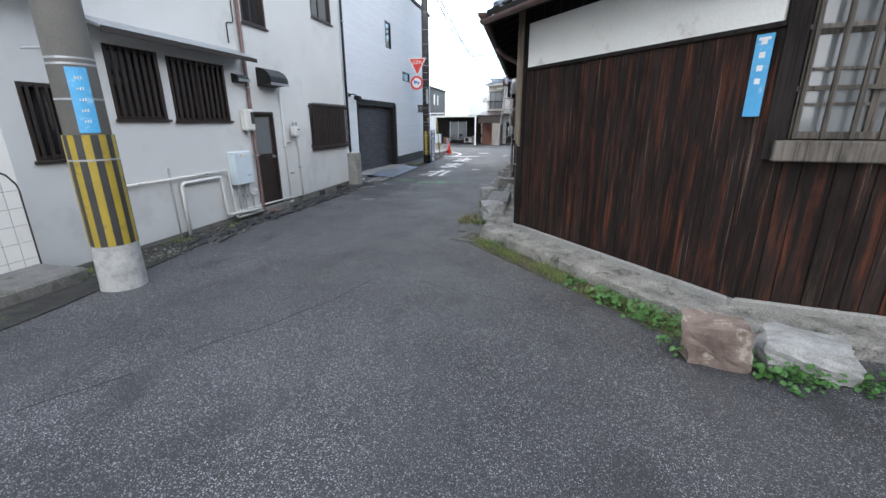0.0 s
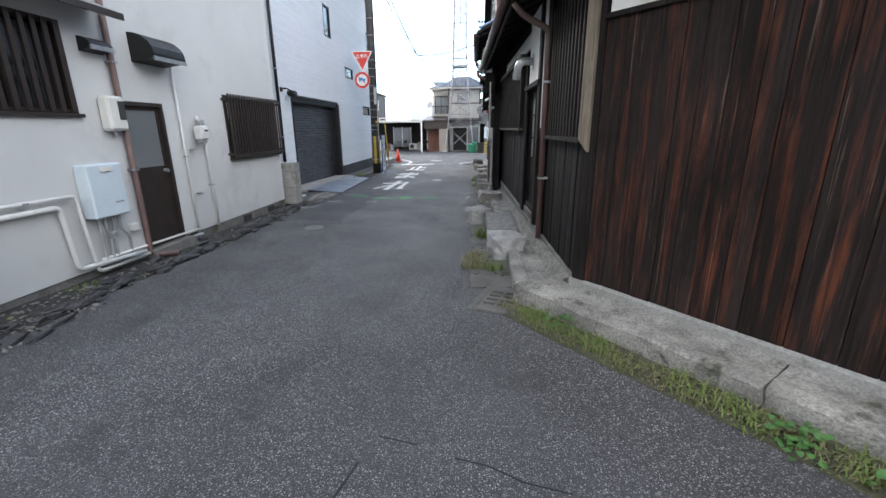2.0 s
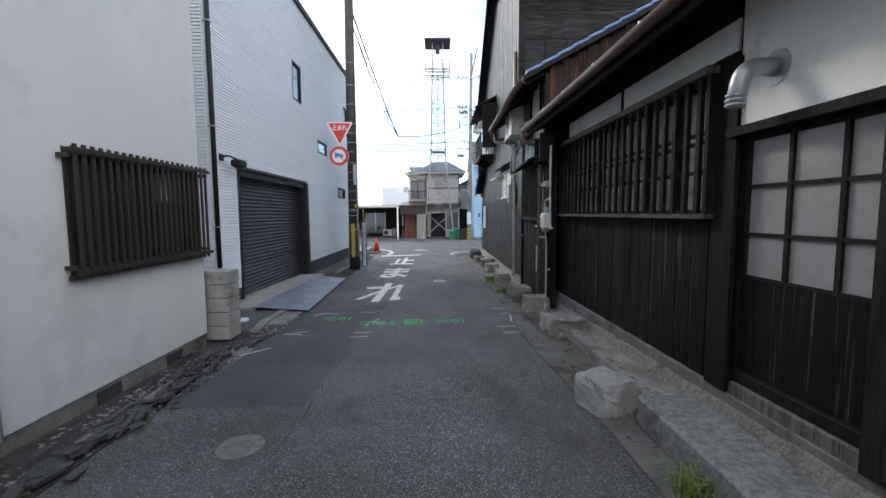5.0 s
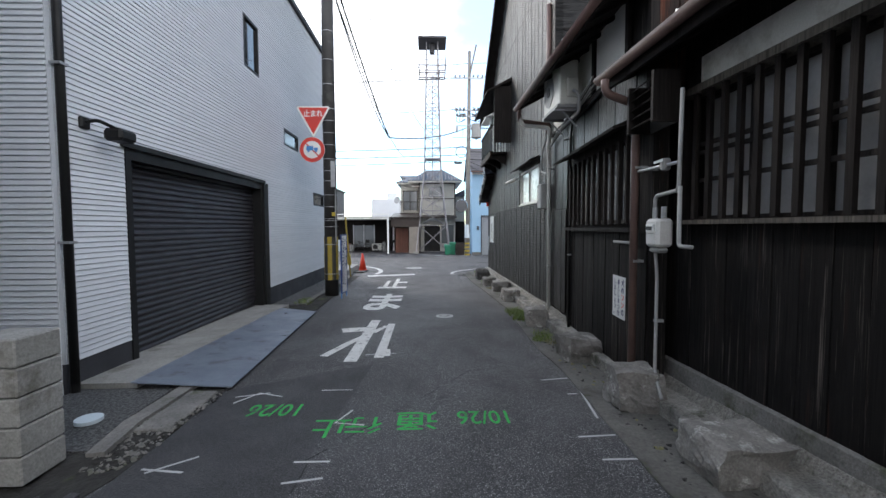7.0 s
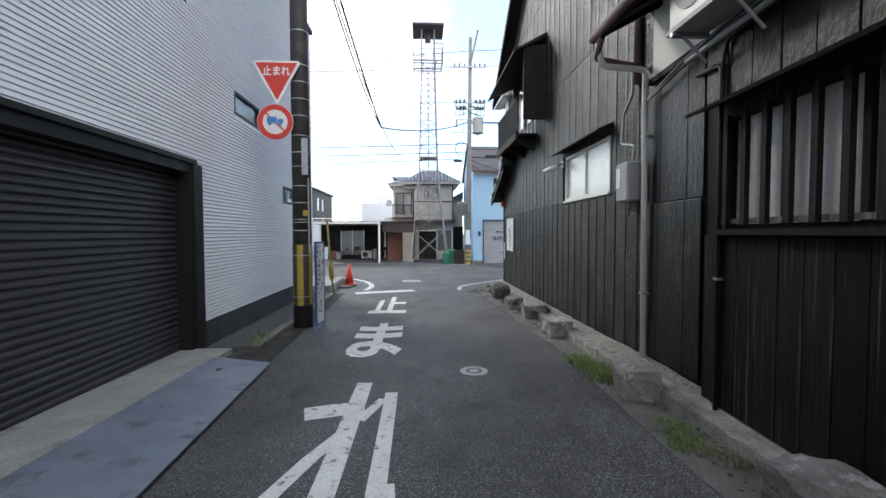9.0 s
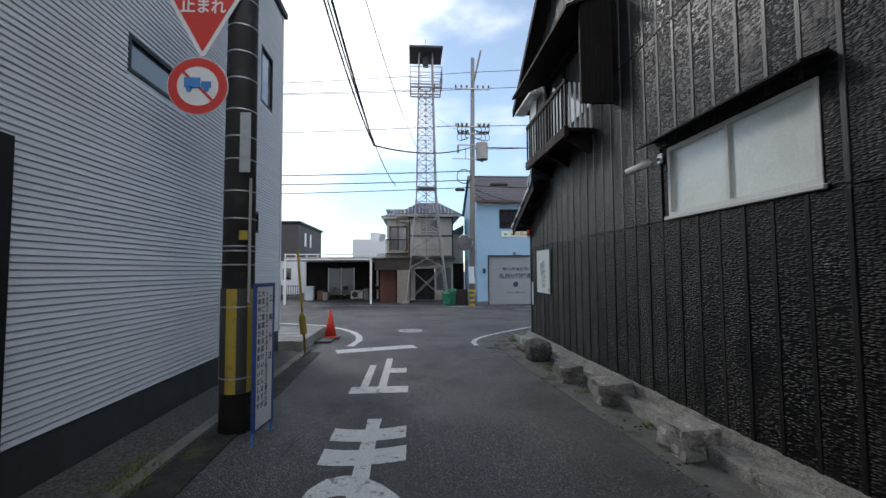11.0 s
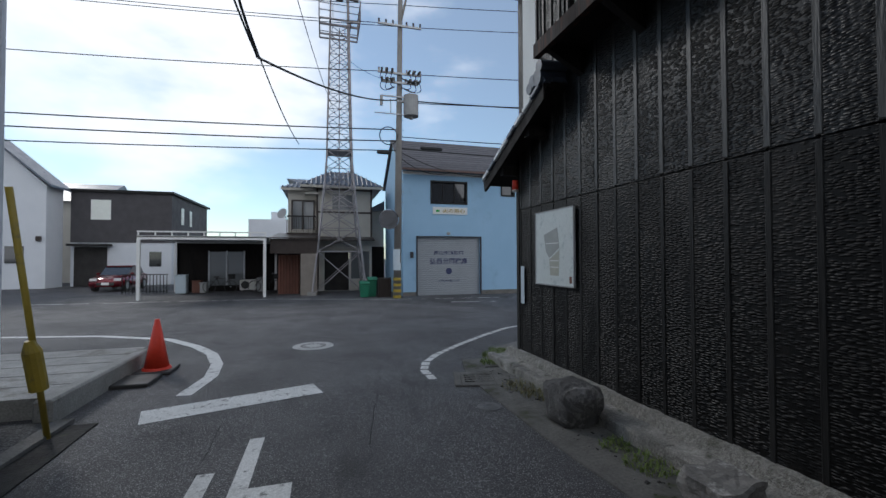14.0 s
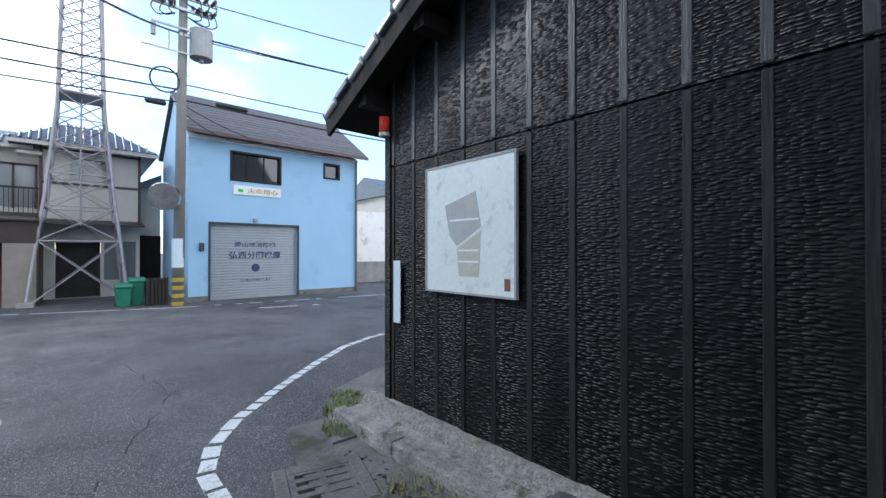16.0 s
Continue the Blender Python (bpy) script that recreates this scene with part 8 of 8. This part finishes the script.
    part("basket", B(x + 0.42, x + 0.7, y - 0.15, y + 0.15, FZ + 0.7, FZ + 0.95, bevel=0.02), BLACKMETAL, b)


bicycle(-8.1, 43.6, "dark bicycle parked under the carport")
bicycle(-5.9, 43.2, "black bicycle beside the carport post")
for x, w_, h, m_, lab in ((-9.9, 0.5, 0.9, PALEBLUE, "pale plastic storage bin in the carport"), (-9.2, 0.4, 0.6, RUST, "reddish box in the carport"), (-8.9, 0.35, 0.5, PVC, "grey bucket in the carport"), (-6.2, 0.3, 0.7, PVC, "small grey cabinet in the carport")):
    o_ = thing("storage_box", (x, 43.8, FZ), lab, "box")
    part("body", B(x - w_ / 2, x + w_ / 2, 43.6, 44.0, FZ, FZ + h, bevel=0.03), m_, o_)
    part("lid", B(x - w_ / 2 - 0.02, x + w_ / 2 + 0.02, 43.58, 44.02, FZ + h, FZ + h + 0.05, bevel=0.015), m_, o_)

# lattice tower with loudspeaker roof
tw = thing("siren_tower", (-2.2, 41.3, FZ), "tall grey steel lattice tower with a roofed siren deck", "tower")


def tower_at(z):
    """Half-width of the tower at a height."""
    return float(np.interp(z, (FZ, 3.0, 6.0, 12.9, 15.3), (1.28, 0.88, 0.62, 0.46, 0.42)))


TX, TY = -2.2, 41.6
CORN = ((-1, -1), (1, -1), (1, 1), (-1, 1))
lv = [FZ, 1.45, 2.6, 3.7, 4.7, 5.6, 6.5, 7.35, 8.2, 9.0, 9.8, 10.6, 11.4, 12.2, 12.9]
for sx, sy in CORN:
    part("leg", T([(TX + sx * tower_at(z), TY + sy * tower_at(z), z) for z in (FZ, 3.0, 6.0, 12.9, 15.3)], 0.05, 6), TOWERPAINT, tw)
    part("footing", B(TX + sx * 1.28 - 0.2, TX + sx * 1.28 + 0.2, TY + sy * 1.28 - 0.2, TY + sy * 1.28 + 0.2, FZ - 0.1, FZ + 0.15, bevel=0.02), CONCRETE, tw)
for i, (a, b) in enumerate(zip(lv, lv[1:])):
    for k in range(4):
        (ax, ay), (bx, by) = CORN[k], CORN[(k + 1) % 4]
        ra, rb_ = tower_at(a), tower_at(b)
        part("girt", T([(TX + ax * rb_, TY + ay * rb_, b), (TX + bx * rb_, TY + by * rb_, b)], 0.022, 5), TOWERPAINT, tw)
        part("brace", T([(TX + ax * ra, TY + ay * ra, a), (TX + bx * rb_, TY + by * rb_, b)], 0.022, 5), TOWERPAINT, tw)
        part("brace", T([(TX + bx * ra, TY + by * ra, a), (TX + ax * rb_, TY + ay * rb_, b)], 0.022, 5), TOWERPAINT, tw)
part("ladder", T([(TX, TY - 0.2, 2.0), (TX, TY - 0.2, 12.9)], 0.03, 6), TOWERPAINT, tw)
part("rest_platform", B(TX - 0.65, TX + 0.65, TY - 0.6, TY + 0.6, 6.5, 6.56), TOWERPAINT, tw)
dk = part("deck", B(TX - 1.0, TX + 1.0, TY - 1.0, TY - 0.94, 12.87, 12.95), TOWERPAINT, tw)
for q in (-0.5, 0.5, 0.94):
    part("deck_beam", B(TX - 1.0, TX + 1.0, TY + q, TY + q + 0.06, 12.87, 12.95), TOWERPAINT, dk)
for q in (-1.0, -0.5, 0.5, 0.94):
    part("deck_beam", B(TX + q, TX + q + 0.06, TY - 0.94, TY + 0.94, 12.865, 12.945), TOWERPAINT, dk)
for z in (13.3, 13.65, 14.0):
    for k in range(4):
        (ax, ay), (bx, by) = CORN[k], CORN[(k + 1) % 4]
        part("railing", T([(TX + ax, TY + ay, z), (TX + bx, TY + by, z)], 0.025, 5), TOWERPAINT, dk)
for k in range(4):
    (ax, ay), (bx, by) = CORN[k], CORN[(k + 1) % 4]
    for j in range(3):
        q = j / 3
        part("baluster", T([(TX + ax + (bx - ax) * q, TY + ay + (by - ay) * q, 12.95), (TX + ax + (bx - ax) * q, TY + ay + (by - ay) * q, 13.65 if j else 14.0)], 0.02, 5), TOWERPAINT, dk)
part("tower_roof", B(TX - 1.05, TX + 1.05, TY - 1.1, TY + 1.1, 15.2, 15.32), DARKCLAD, tw, "flat dark roof over the siren")
part("siren", T([(TX, TY, 14.5), (TX, TY, 15.2)], 0.2, 14), DARKCLAD, tw)
part("mast", T([(TX, TY, 15.3), (TX, TY, 16.3)], 0.02, 5), TOWERPAINT, tw)

# utility pole with crossarms, transformer and mirror
sp2 = thing("utility_pole", (0.1, 37.5, gz(37.5)), "tall concrete utility pole with crossarms and transformer", "utility pole")
QX, QY = 0.1, 37.5
part("shaft", T([(QX, QY, gz(37.5)), (QX + 0.16, QY, 13.0)], 0.17, 18, 0.1), POLE_C, sp2, smooth=True)
part("wrap", T([(QX, QY, 0.6), (QX, QY, 1.5)], 0.175, 18), PALEBLUE, sp2, "pale blue address plate")
for k in range(4):
    part("stripe", T([(QX, QY, FZ + 0.05 + 0.25 * k), (QX, QY, FZ + 0.17 + 0.25 * k)], 0.18, 18), YELLOW, sp2, "yellow stripe")
for z, h_ in ((11.2, 0.95), (9.1, 0.95), (8.7, 0.8)):
    part("crossarm", B(QX - h_ + 0.1, QX + h_ + 0.1, QY - 0.2, QY - 0.12, z - 0.04, z + 0.04), GALV, sp2)
    for k in range(7):
        x = QX + 0.1 - h_ * 0.95 + h_ * 1.9 * k / 6
        if abs(x - QX) > 0.15:
            part("insulator", T([(x, QY - 0.16, z + 0.04), (x, QY - 0.16, z + 0.2)], 0.045, 8), PVC if z < 10 else BLACKBAND, sp2)
tf = part("transformer", T([(QX + 0.6, QY - 0.1, 7.3), (QX + 0.6, QY - 0.1, 8.2)], 0.33, 18), PVC, sp2)
part("bushing", T([(QX + 0.6, QY - 0.1, 7.18), (QX + 0.6, QY - 0.1, 7.3)], 0.08, 8), PVC, tf)
part("hanger", B(QX, QX + 0.5, QY - 0.12, QY - 0.06, 7.9, 7.98), GALV, sp2)
rnd = random.Random(23)
for z in (9.1, 8.7):
    for side in (-1, 1):
        for k in range(3):
            x = QX + 0.1 + side * (0.35 + 0.22 * k)
            part("strain_insulator", T([(x, QY - 0.2, z + 0.02), (x + side * 0.03, QY - 0.5, z + 0.02)], 0.05, 8), BLACKBAND, sp2)
            part("jumper", T(bend([(x, QY - 0.45, z), (x + side * 0.12, QY - 0.4, z - rnd.uniform(0.2, 0.45)), (x - side * 0.1, QY - 0.25, z - rnd.uniform(0.3, 0.5)), (QX + side * 0.15, QY - 0.2, z - 0.2)], 0.12), 0.018, 5), CABLE, sp2)
part("fuse_arm", B(QX - 0.75, QX + 0.3, QY - 0.2, QY - 0.14, 8.05, 8.11), GALV, sp2)
part("fuse", T([(QX - 0.7, QY - 0.17, 8.05), (QX - 0.7, QY - 0.17, 7.65)], 0.07, 10), PVC, sp2)
part("lower_arm", B(QX - 1.0, QX + 0.5, QY - 0.2, QY - 0.16, 7.3, 7.34), GALV, sp2)
part("side_rail", T([(QX - 0.3, QY - 0.17, 7.32), (QX - 0.3, QY - 0.17, 7.95)], 0.025, 6), GALV, sp2)
part("top_stay", T([(QX + 0.16, QY - 0.05, 11.4), (QX + 0.6, QY - 0.1, 13.4)], 0.05, 8), POLE_C, sp2)
part("cable_coil", T([(QX - 0.4 + 0.38 * math.cos(a), QY - 0.2, 6.35 + 0.38 * math.sin(a)) for a in np.linspace(0, math.tau, 21)], 0.025, 5), CABLE, sp2)
part("closure", B(QX + 1.0, QX + 2.0, QY - 0.25, QY - 0.1, 5.85, 6.0, bevel=0.05, m=None), CABLE, sp2)
part("closure", B(QX - 0.9, QX - 0.35, QY - 0.25, QY - 0.1, 5.55, 5.7, bevel=0.05, m=None), CABLE, sp2)
part("mirror", T([(QX - 0.42, QY - 0.3, 2.75), (QX - 0.4, QY - 0.24, 2.77)], 0.42, 24, 0.44), mat("mirror_face", (0.8, 0.8, 0.8), (0.75, 0.75, 0.75), rough=0.04, metal=1.0, bump=0.0), sp2, "round traffic mirror")
part("mirror_arm", T([(QX - 0.4, QY - 0.2, 2.75), (QX, QY, 2.75)], 0.025, 6), GALV, sp2)
for k in range(12):
    part("step_bolt", T([(QX + 0.14, QY, 2.2 + 0.45 * k), (QX + 0.3, QY, 2.2 + 0.45 * k)], 0.012, 5), GALV, sp2)

# bins, crates and the gap beside the shed
GREEN = mat("green_plastic", (0.02, 0.2, 0.11), (0.015, 0.15, 0.085), rough=0.5, scale=4, bump=0.05)


def wheelie_bin(x, y, w, h, label):
    """A tapered bin with a hinged lid, a rim and a rear axle."""
    q = thing("recycling_bin", (x, y, FZ), label, "bin", group="green bins")
    bm = bmesh.new()
    low = [bm.verts.new((x + a * w * 0.4, y + c * 0.2, FZ + 0.02)) for a, c in ((-1, -1), (1, -1), (1, 1), (-1, 1))]
    top = [bm.verts.new((x + a * w * 0.5, y + c * 0.26, FZ + h)) for a, c in ((-1, -1), (1, -1), (1, 1), (-1, 1))]
    bm.faces.new(low[::-1])
    bm.faces.new(top)
    for k in range(4):
        bm.faces.new((low[k], low[(k + 1) % 4], top[(k + 1) % 4], top[k]))
    bmesh.ops.bevel(bm, geom=bm.edges[:], offset=0.03, segments=2, affect="EDGES")
    part("body", bm, GREEN, q)
    part("rim", B(x - w * 0.52, x + w * 0.52, y - 0.28, y + 0.28, FZ + h - 0.02, FZ + h + 0.02, bevel=0.01), GREEN, q)
    part("lid", prism(bmesh.new(), [(y - 0.3, FZ + h + 0.022), (y - 0.26, FZ + h + 0.08), (y + 0.2, FZ + h + 0.13), (y + 0.3, FZ + h + 0.03)], "x", x - w * 0.53, x + w * 0.53), GREEN, q)
    for k in (-1, 1):
        part("wheel", T([(x + k * w * 0.4, y + 0.24, FZ + 0.09), (x + k * w * 0.46, y + 0.24, FZ + 0.09)], 0.09, 14), BLACKBAND, q)


wheelie_bin(-1.2, 38.55, 0.42, 0.62, "low green plastic bin with a closed lid at the kerb")
wheelie_bin(-0.84, 38.75, 0.4, 0.78, "taller green plastic bin behind the low one")
b3 = thing("refuse_crate", (-0.35, 38.4, FZ), "dark slatted refuse crate beside the pole", "crate")
for k in range(6):
    part("slat", B(-0.62 + 0.1 * k, -0.55 + 0.1 * k, 38.2, 38.24, FZ, FZ + 0.9), BROWNMETAL, b3)
# near-black box paints the shade between the crate's slats
part("crate_body", B(-0.62, -0.05, 38.26, 38.8, FZ, FZ + 0.85), SHADE_DARK, b3)
n2 = thing("neighbour_house", (-0.1, 47, FZ), "narrow dark house behind the utility pole", "house")
part("wall", B(-0.3, 0.5, 44.5, 50, FZ, 3.9), CREAM, n2)
part("roof", prism(bmesh.new(), [(-0.6, 3.9), (0.5, 3.9), (0.5, 4.5)], "y", 44.2, 50.3), TILE, n2)
part("dark_side", B(-0.35, 0.5, 44.3, 44.45, FZ, 1.8), WOOD_FRAME, n2)

# dark modern house, white car park walls, red car
dh = thing("modern_house", (-16, 55, FZ), "dark cladded modern house with white lower storey", "house")
part("upper_wall", B(-18.6, -12.9, 52.0, 61, 2.2, 5.5), DARKCLAD, dh)
part("lower_wall", B(-18.6, -12.9, 52.05, 61, FZ, 2.2), SIDING, dh)
part("roof", B(-18.8, -12.7, 51.8, 61.2, 5.5, 5.66), BLACKMETAL, dh)
part("window", B(-17.5, -16.4, 51.97, 52.0, 3.7, 5.0), GLASS_WHITE, dh)
# near-black sheet on the wall paints a shaded doorway
part("entrance", B(-18.4, -16.6, 52.0, 52.04, FZ, 1.9), SHADE_DARK, dh)
part("canopy", B(-18.5, -16.3, 51.3, 52.0, 1.95, 2.1), BLACKMETAL, dh)
part("side_window", B(-12.91, -12.88, 54.0, 54.6, 3.6, 4.8), GLASS_WHITE, dh)
part("side_window", B(-12.91, -12.88, 56.0, 56.5, 3.6, 4.8), GLASS_WHITE, dh)
part("window", B(-14.2, -13.5, 52.02, 52.05, 0.6, 1.6), GLASS_DARK, dh)


def car(x, y, material, label):
    """Nose towards -y and the left, as parked beside the carport."""
    c = thing("car", (x, y, FZ), label, "car")
    L, Wd = 3.5, 0.78
    prof = [(-L / 2, 0.25), (-L / 2, 0.62), (-L / 2 + 0.15, 0.72), (-0.75, 0.86), (L / 2 - 0.3, 0.9), (L / 2, 0.8), (L / 2, 0.25)]
    bm = prism(bmesh.new(), [(y + a, FZ + b) for a, b in prof], "x", x - Wd, x + Wd)
    bmesh.ops.bevel(bm, geom=bm.edges[:], offset=0.06, segments=2, affect="EDGES")
    part("body", bm, material, c, smooth=True)
    cab = [(-0.8, 0.86), (-0.15, 1.32), (0.9, 1.36), (1.45, 0.9)]
    bm = prism(bmesh.new(), [(y + a, FZ + b) for a, b in cab], "x", x - Wd * 0.84, x + Wd * 0.84)
    part("cabin_glass", bm, GLASS_DARK, c)
    part("roof_panel", B(x - Wd * 0.8, x + Wd * 0.8, y - 0.2, y + 0.95, FZ + 1.33, FZ + 1.39, bevel=0.02), material, c)
    for sx in (-1, 1):
        for a in (-1.15, 1.1):
            wq = part("wheel", T([(x + sx * (Wd - 0.16), y + a, FZ + 0.3), (x + sx * (Wd + 0.02), y + a, FZ + 0.3)], 0.3, 20), BLACKBAND, c)
            part("rim", T([(x + sx * (Wd + 0.02), y + a, FZ + 0.3), (x + sx * (Wd + 0.03), y + a, FZ + 0.3)], 0.19, 14), GALV, wq)
        part("headlight", B(x + sx * 0.55 - 0.16, x + sx * 0.55 + 0.16, y - L / 2 - 0.015, y - L / 2 + 0.1, FZ + 0.58, FZ + 0.72, bevel=0.02), SIGNWHITE, c)
        part("door_mirror", B(x + sx * 0.82 - 0.08, x + sx * 0.82 + 0.08, y - 0.65, y - 0.5, FZ + 0.88, FZ + 1.0, bevel=0.02), material, c)
    part("grille", B(x - 0.4, x + 0.4, y - L / 2 - 0.012, y - L / 2 + 0.02, FZ + 0.35, FZ + 0.5), BLACKBAND, c)
    part("number_plate", B(x - 0.17, x + 0.17, y - L / 2 - 0.03, y - L / 2 - 0.013, FZ + 0.36, FZ + 0.5), SIGNWHITE, c)


CARRED = mat("metallic_red", (0.2, 0.012, 0.02), (0.17, 0.01, 0.017), rough=0.25, metal=0.4, scale=3, bump=0.0, coat=0.8)
car(-14.2, 47.9, CARRED, "dark red hatchback parked by the modern house")
fe = thing("mesh_fence", (-11.2, 44.5, FZ), "dark low metal fence beside the carport", "fence")
for k in range(14):
    part("slat", B(-12.6 + 0.15 * k, -12.57 + 0.15 * k, 44.0, 44.03, FZ, FZ + 1.0), BLACKMETAL, fe)
for z in (0.1, 0.95):
    part("rail", B(-12.6, -10.6, 44.03, 44.06, FZ + z, FZ + z + 0.04), BLACKMETAL, fe)
gh = thing("gabled_house", (-21.7, 54, FZ), "pale blue-white gabled house past the modern house", "house")
part("wall", prism(bmesh.new(), [(-24.6, FZ), (-18.95, FZ), (-18.95, 5.55), (-21.75, 8.3), (-24.6, 5.55)], "y", 50.2, 51.9), SIDING, gh)
for k, x1 in ((-1, -25.1), (1, -18.5)):
    part("roof", prism(bmesh.new(), [(-21.75, 8.36), (x1, 5.42), (x1, 5.56), (-21.75, 8.52)], "y", 49.8, 51.9), TILE, gh)
part("window", B(-20.9, -20.0, 50.16, 50.2, 0.9, 1.9), GLASS_DARK, gh)
part("vent_cap", B(-19.4, -19.15, 50.05, 50.2, 2.2, 2.5, bevel=0.03), BROWNMETAL, gh)
wb = thing("far_block", (-7.6, 66, FZ), "pale distant flat-roofed block", "building")
part("wall", B(-10.0, -5.0, 64, 70, FZ, 5.0), SIDING, wb)
part("roof_box", B(-8.0, -6.8, 64.5, 67, 5.0, 5.8), SIDING, wb)
dsh = thing("satellite_dish", (-5.1, 43.6, 2.4), "small grey satellite dish on the house corner", "satellite dish")
part("dish", T([(-5.1, 43.5, 3.55), (-5.02, 43.62, 3.5)], 0.3, 16, 0.12), PVC, dsh)
part("arm", T([(-5.02, 43.62, 3.5), (-4.84, 44.0, 3.2)], 0.02, 6), GALV, dsh)
lw_ = thing("garden_wall", (11, 40, FZ), "low grey block wall beside the fire shed", "wall")
part("blocks", B(6.95, 22, 43.0, 43.2, FZ, FZ + 1.1), CONCRETE, lw_)
part("coping", B(6.95, 22, 42.96, 43.24, FZ + 1.1, FZ + 1.18), CONCRETE, lw_)
ro = thing("tiled_cottage", (12, 49, FZ), "low timber cottage with a tiled roof beyond the wall", "house")
part("wall", B(8.6, 11.6, 48, 53, FZ, 2.5), mat("orange_timber", (0.36, 0.2, 0.11), (0.27, 0.15, 0.085), rough=0.8, scale=4, bump=0.1), ro)
part("roof", prism(bmesh.new(), [(47.4, 2.5), (50.5, 3.7), (53.6, 2.5)], "x", 8.2, 12), TILE, ro)
part("window", B(9.4, 10.2, 47.95, 48.0, 0.8, 1.8), GLASS_MID, ro)
wh2 = thing("white_block", (12.6, 55, FZ), "white rendered block with a round vent", "building")
part("wall", B(11.7, 16, 50, 56, FZ, 4.2), PLASTER_WHITE, wh2)
# near-black disc paints the shaded opening
part("vent", T([(12.4, 49.98, 1.2), (12.4, 50.0, 1.2)], 0.3, 16), SHADE_DARK, wh2)
for x0, x1, y, h_, m_ in ((-40, -20, 58, 5.5, CREAM), (-60, -30, 40, 6.0, SIDING), (18, 34, 52, 6.0, CREAM), (26, 44, 40, 5.5, PLASTER)):
    hh = thing("street_house", ((x0 + x1) / 2, y, FZ), "plain rendered house along the cross street", "house")
    part("wall", B(x0, x1, y, y + 8, FZ - 0.2, h_), m_, hh)
    part("roof", prism(bmesh.new(), [(y - 0.5, h_), (y + 4, h_ + 2), (y + 8.5, h_)], "x", x0 - 0.4, x1 + 0.4), TILE, hh)
# houses behind the start of the walk
for x0, x1, y0, y1, h_ in ((4.5, 14, -12, -1.5, 5.5), (-14, -6.5, -9, 0.8, 6)):
    hh = thing("street_house", ((x0 + x1) / 2, y0, 0), "plain rendered house behind the corner", "house")
    part("wall", B(x0, x1, y0, y1, -0.4, h_), PLASTER, hh)
    part("roof", prism(bmesh.new(), [(y0 - 0.4, h_), ((y0 + y1) / 2, h_ + 1.8), (y1 + 0.4, h_)], "x", x0 - 0.4, x1 + 0.4), TILE, hh)


# ---- overhead cables ----
def cable(a, b, sag, r=0.012, n=14):
    a, b = Vector(a), Vector(b)
    pts = []
    for k in range(n + 1):
        q = k / n
        p = a.lerp(b, q)
        p.z -= sag * 4 * q * (1 - q)
        pts.append(p)
    ob = solid("overhead_cable", T(pts, r, 5), CABLE, "black overhead cable between poles", "cable", group="overhead cables")
    return ob


P2 = (-4.98, 19.95)
J = (-4.42, 29.8, 5.7)
for a, b, s, r in (((*P2, 8.1), J, 0.15, 0.03), ((-5.15, 19.95, 8.3), J, 0.5, 0.022), ((*P2, 7.7), (-3.98, 38.3, 6.0), 0.9, 0.018), ((*P2, 9.4), (-2.4, 40.6, 8.2), 1.0, 0.012), ((*P2, 10.2), (-3.92, 2.99, 9.2), 0.5, 0.016), ((*P2, 9.6), (-3.92, 2.99, 8.7), 0.6, 0.016),
                   (J, (QX, QY, 8.0), 0.3, 0.03), ((QX, QY, 8.0), (26, 29, 7.3), 0.5, 0.03), ((QX, QY, 7.9), (26, 31, 8.6), 0.5, 0.018), ((QX, QY, 6.4), (26, 32, 6.6), 0.5, 0.02), ((QX, QY, 5.9), (26, 32, 6.0), 0.6, 0.026),
                   ((-34, 40, 6.9), (QX, QY, 6.7), 0.3, 0.026), ((-34, 40, 6.4), (QX, QY, 6.2), 0.3, 0.026), ((-34, 40, 5.7), (QX, QY, 5.8), 0.3, 0.022),
                   ((-34, 40, 9.2), (QX - 0.6, QY, 9.2), 0.4, 0.018), ((-34, 40, 11.6), (QX - 0.7, QY, 11.3), 0.4, 0.016), ((-34, 41, 12.0), (QX, QY, 12.2), 0.4, 0.016), ((-34, 42, 12.4), (QX + 0.7, QY, 11.3), 0.4, 0.016),
                   ((QX + 0.7, QY, 11.3), (26, 31, 11.6), 0.4, 0.016), ((QX, QY, 12.2), (26, 31, 12.4), 0.4, 0.016), ((QX + 0.6, QY, 9.2), (26, 31, 9.3), 0.4, 0.018), ((QX, QY, 8.8), (-2.2, 41.6, 11.8), 0.3, 0.01), ((QX, QY, 5.6), (3.2, 38.2, 5.3), 0.5, 0.016), ((QX, QY, 5.8), (6.6, 38.2, 5.3), 0.6, 0.016)):
    cable(a, b, s, r)
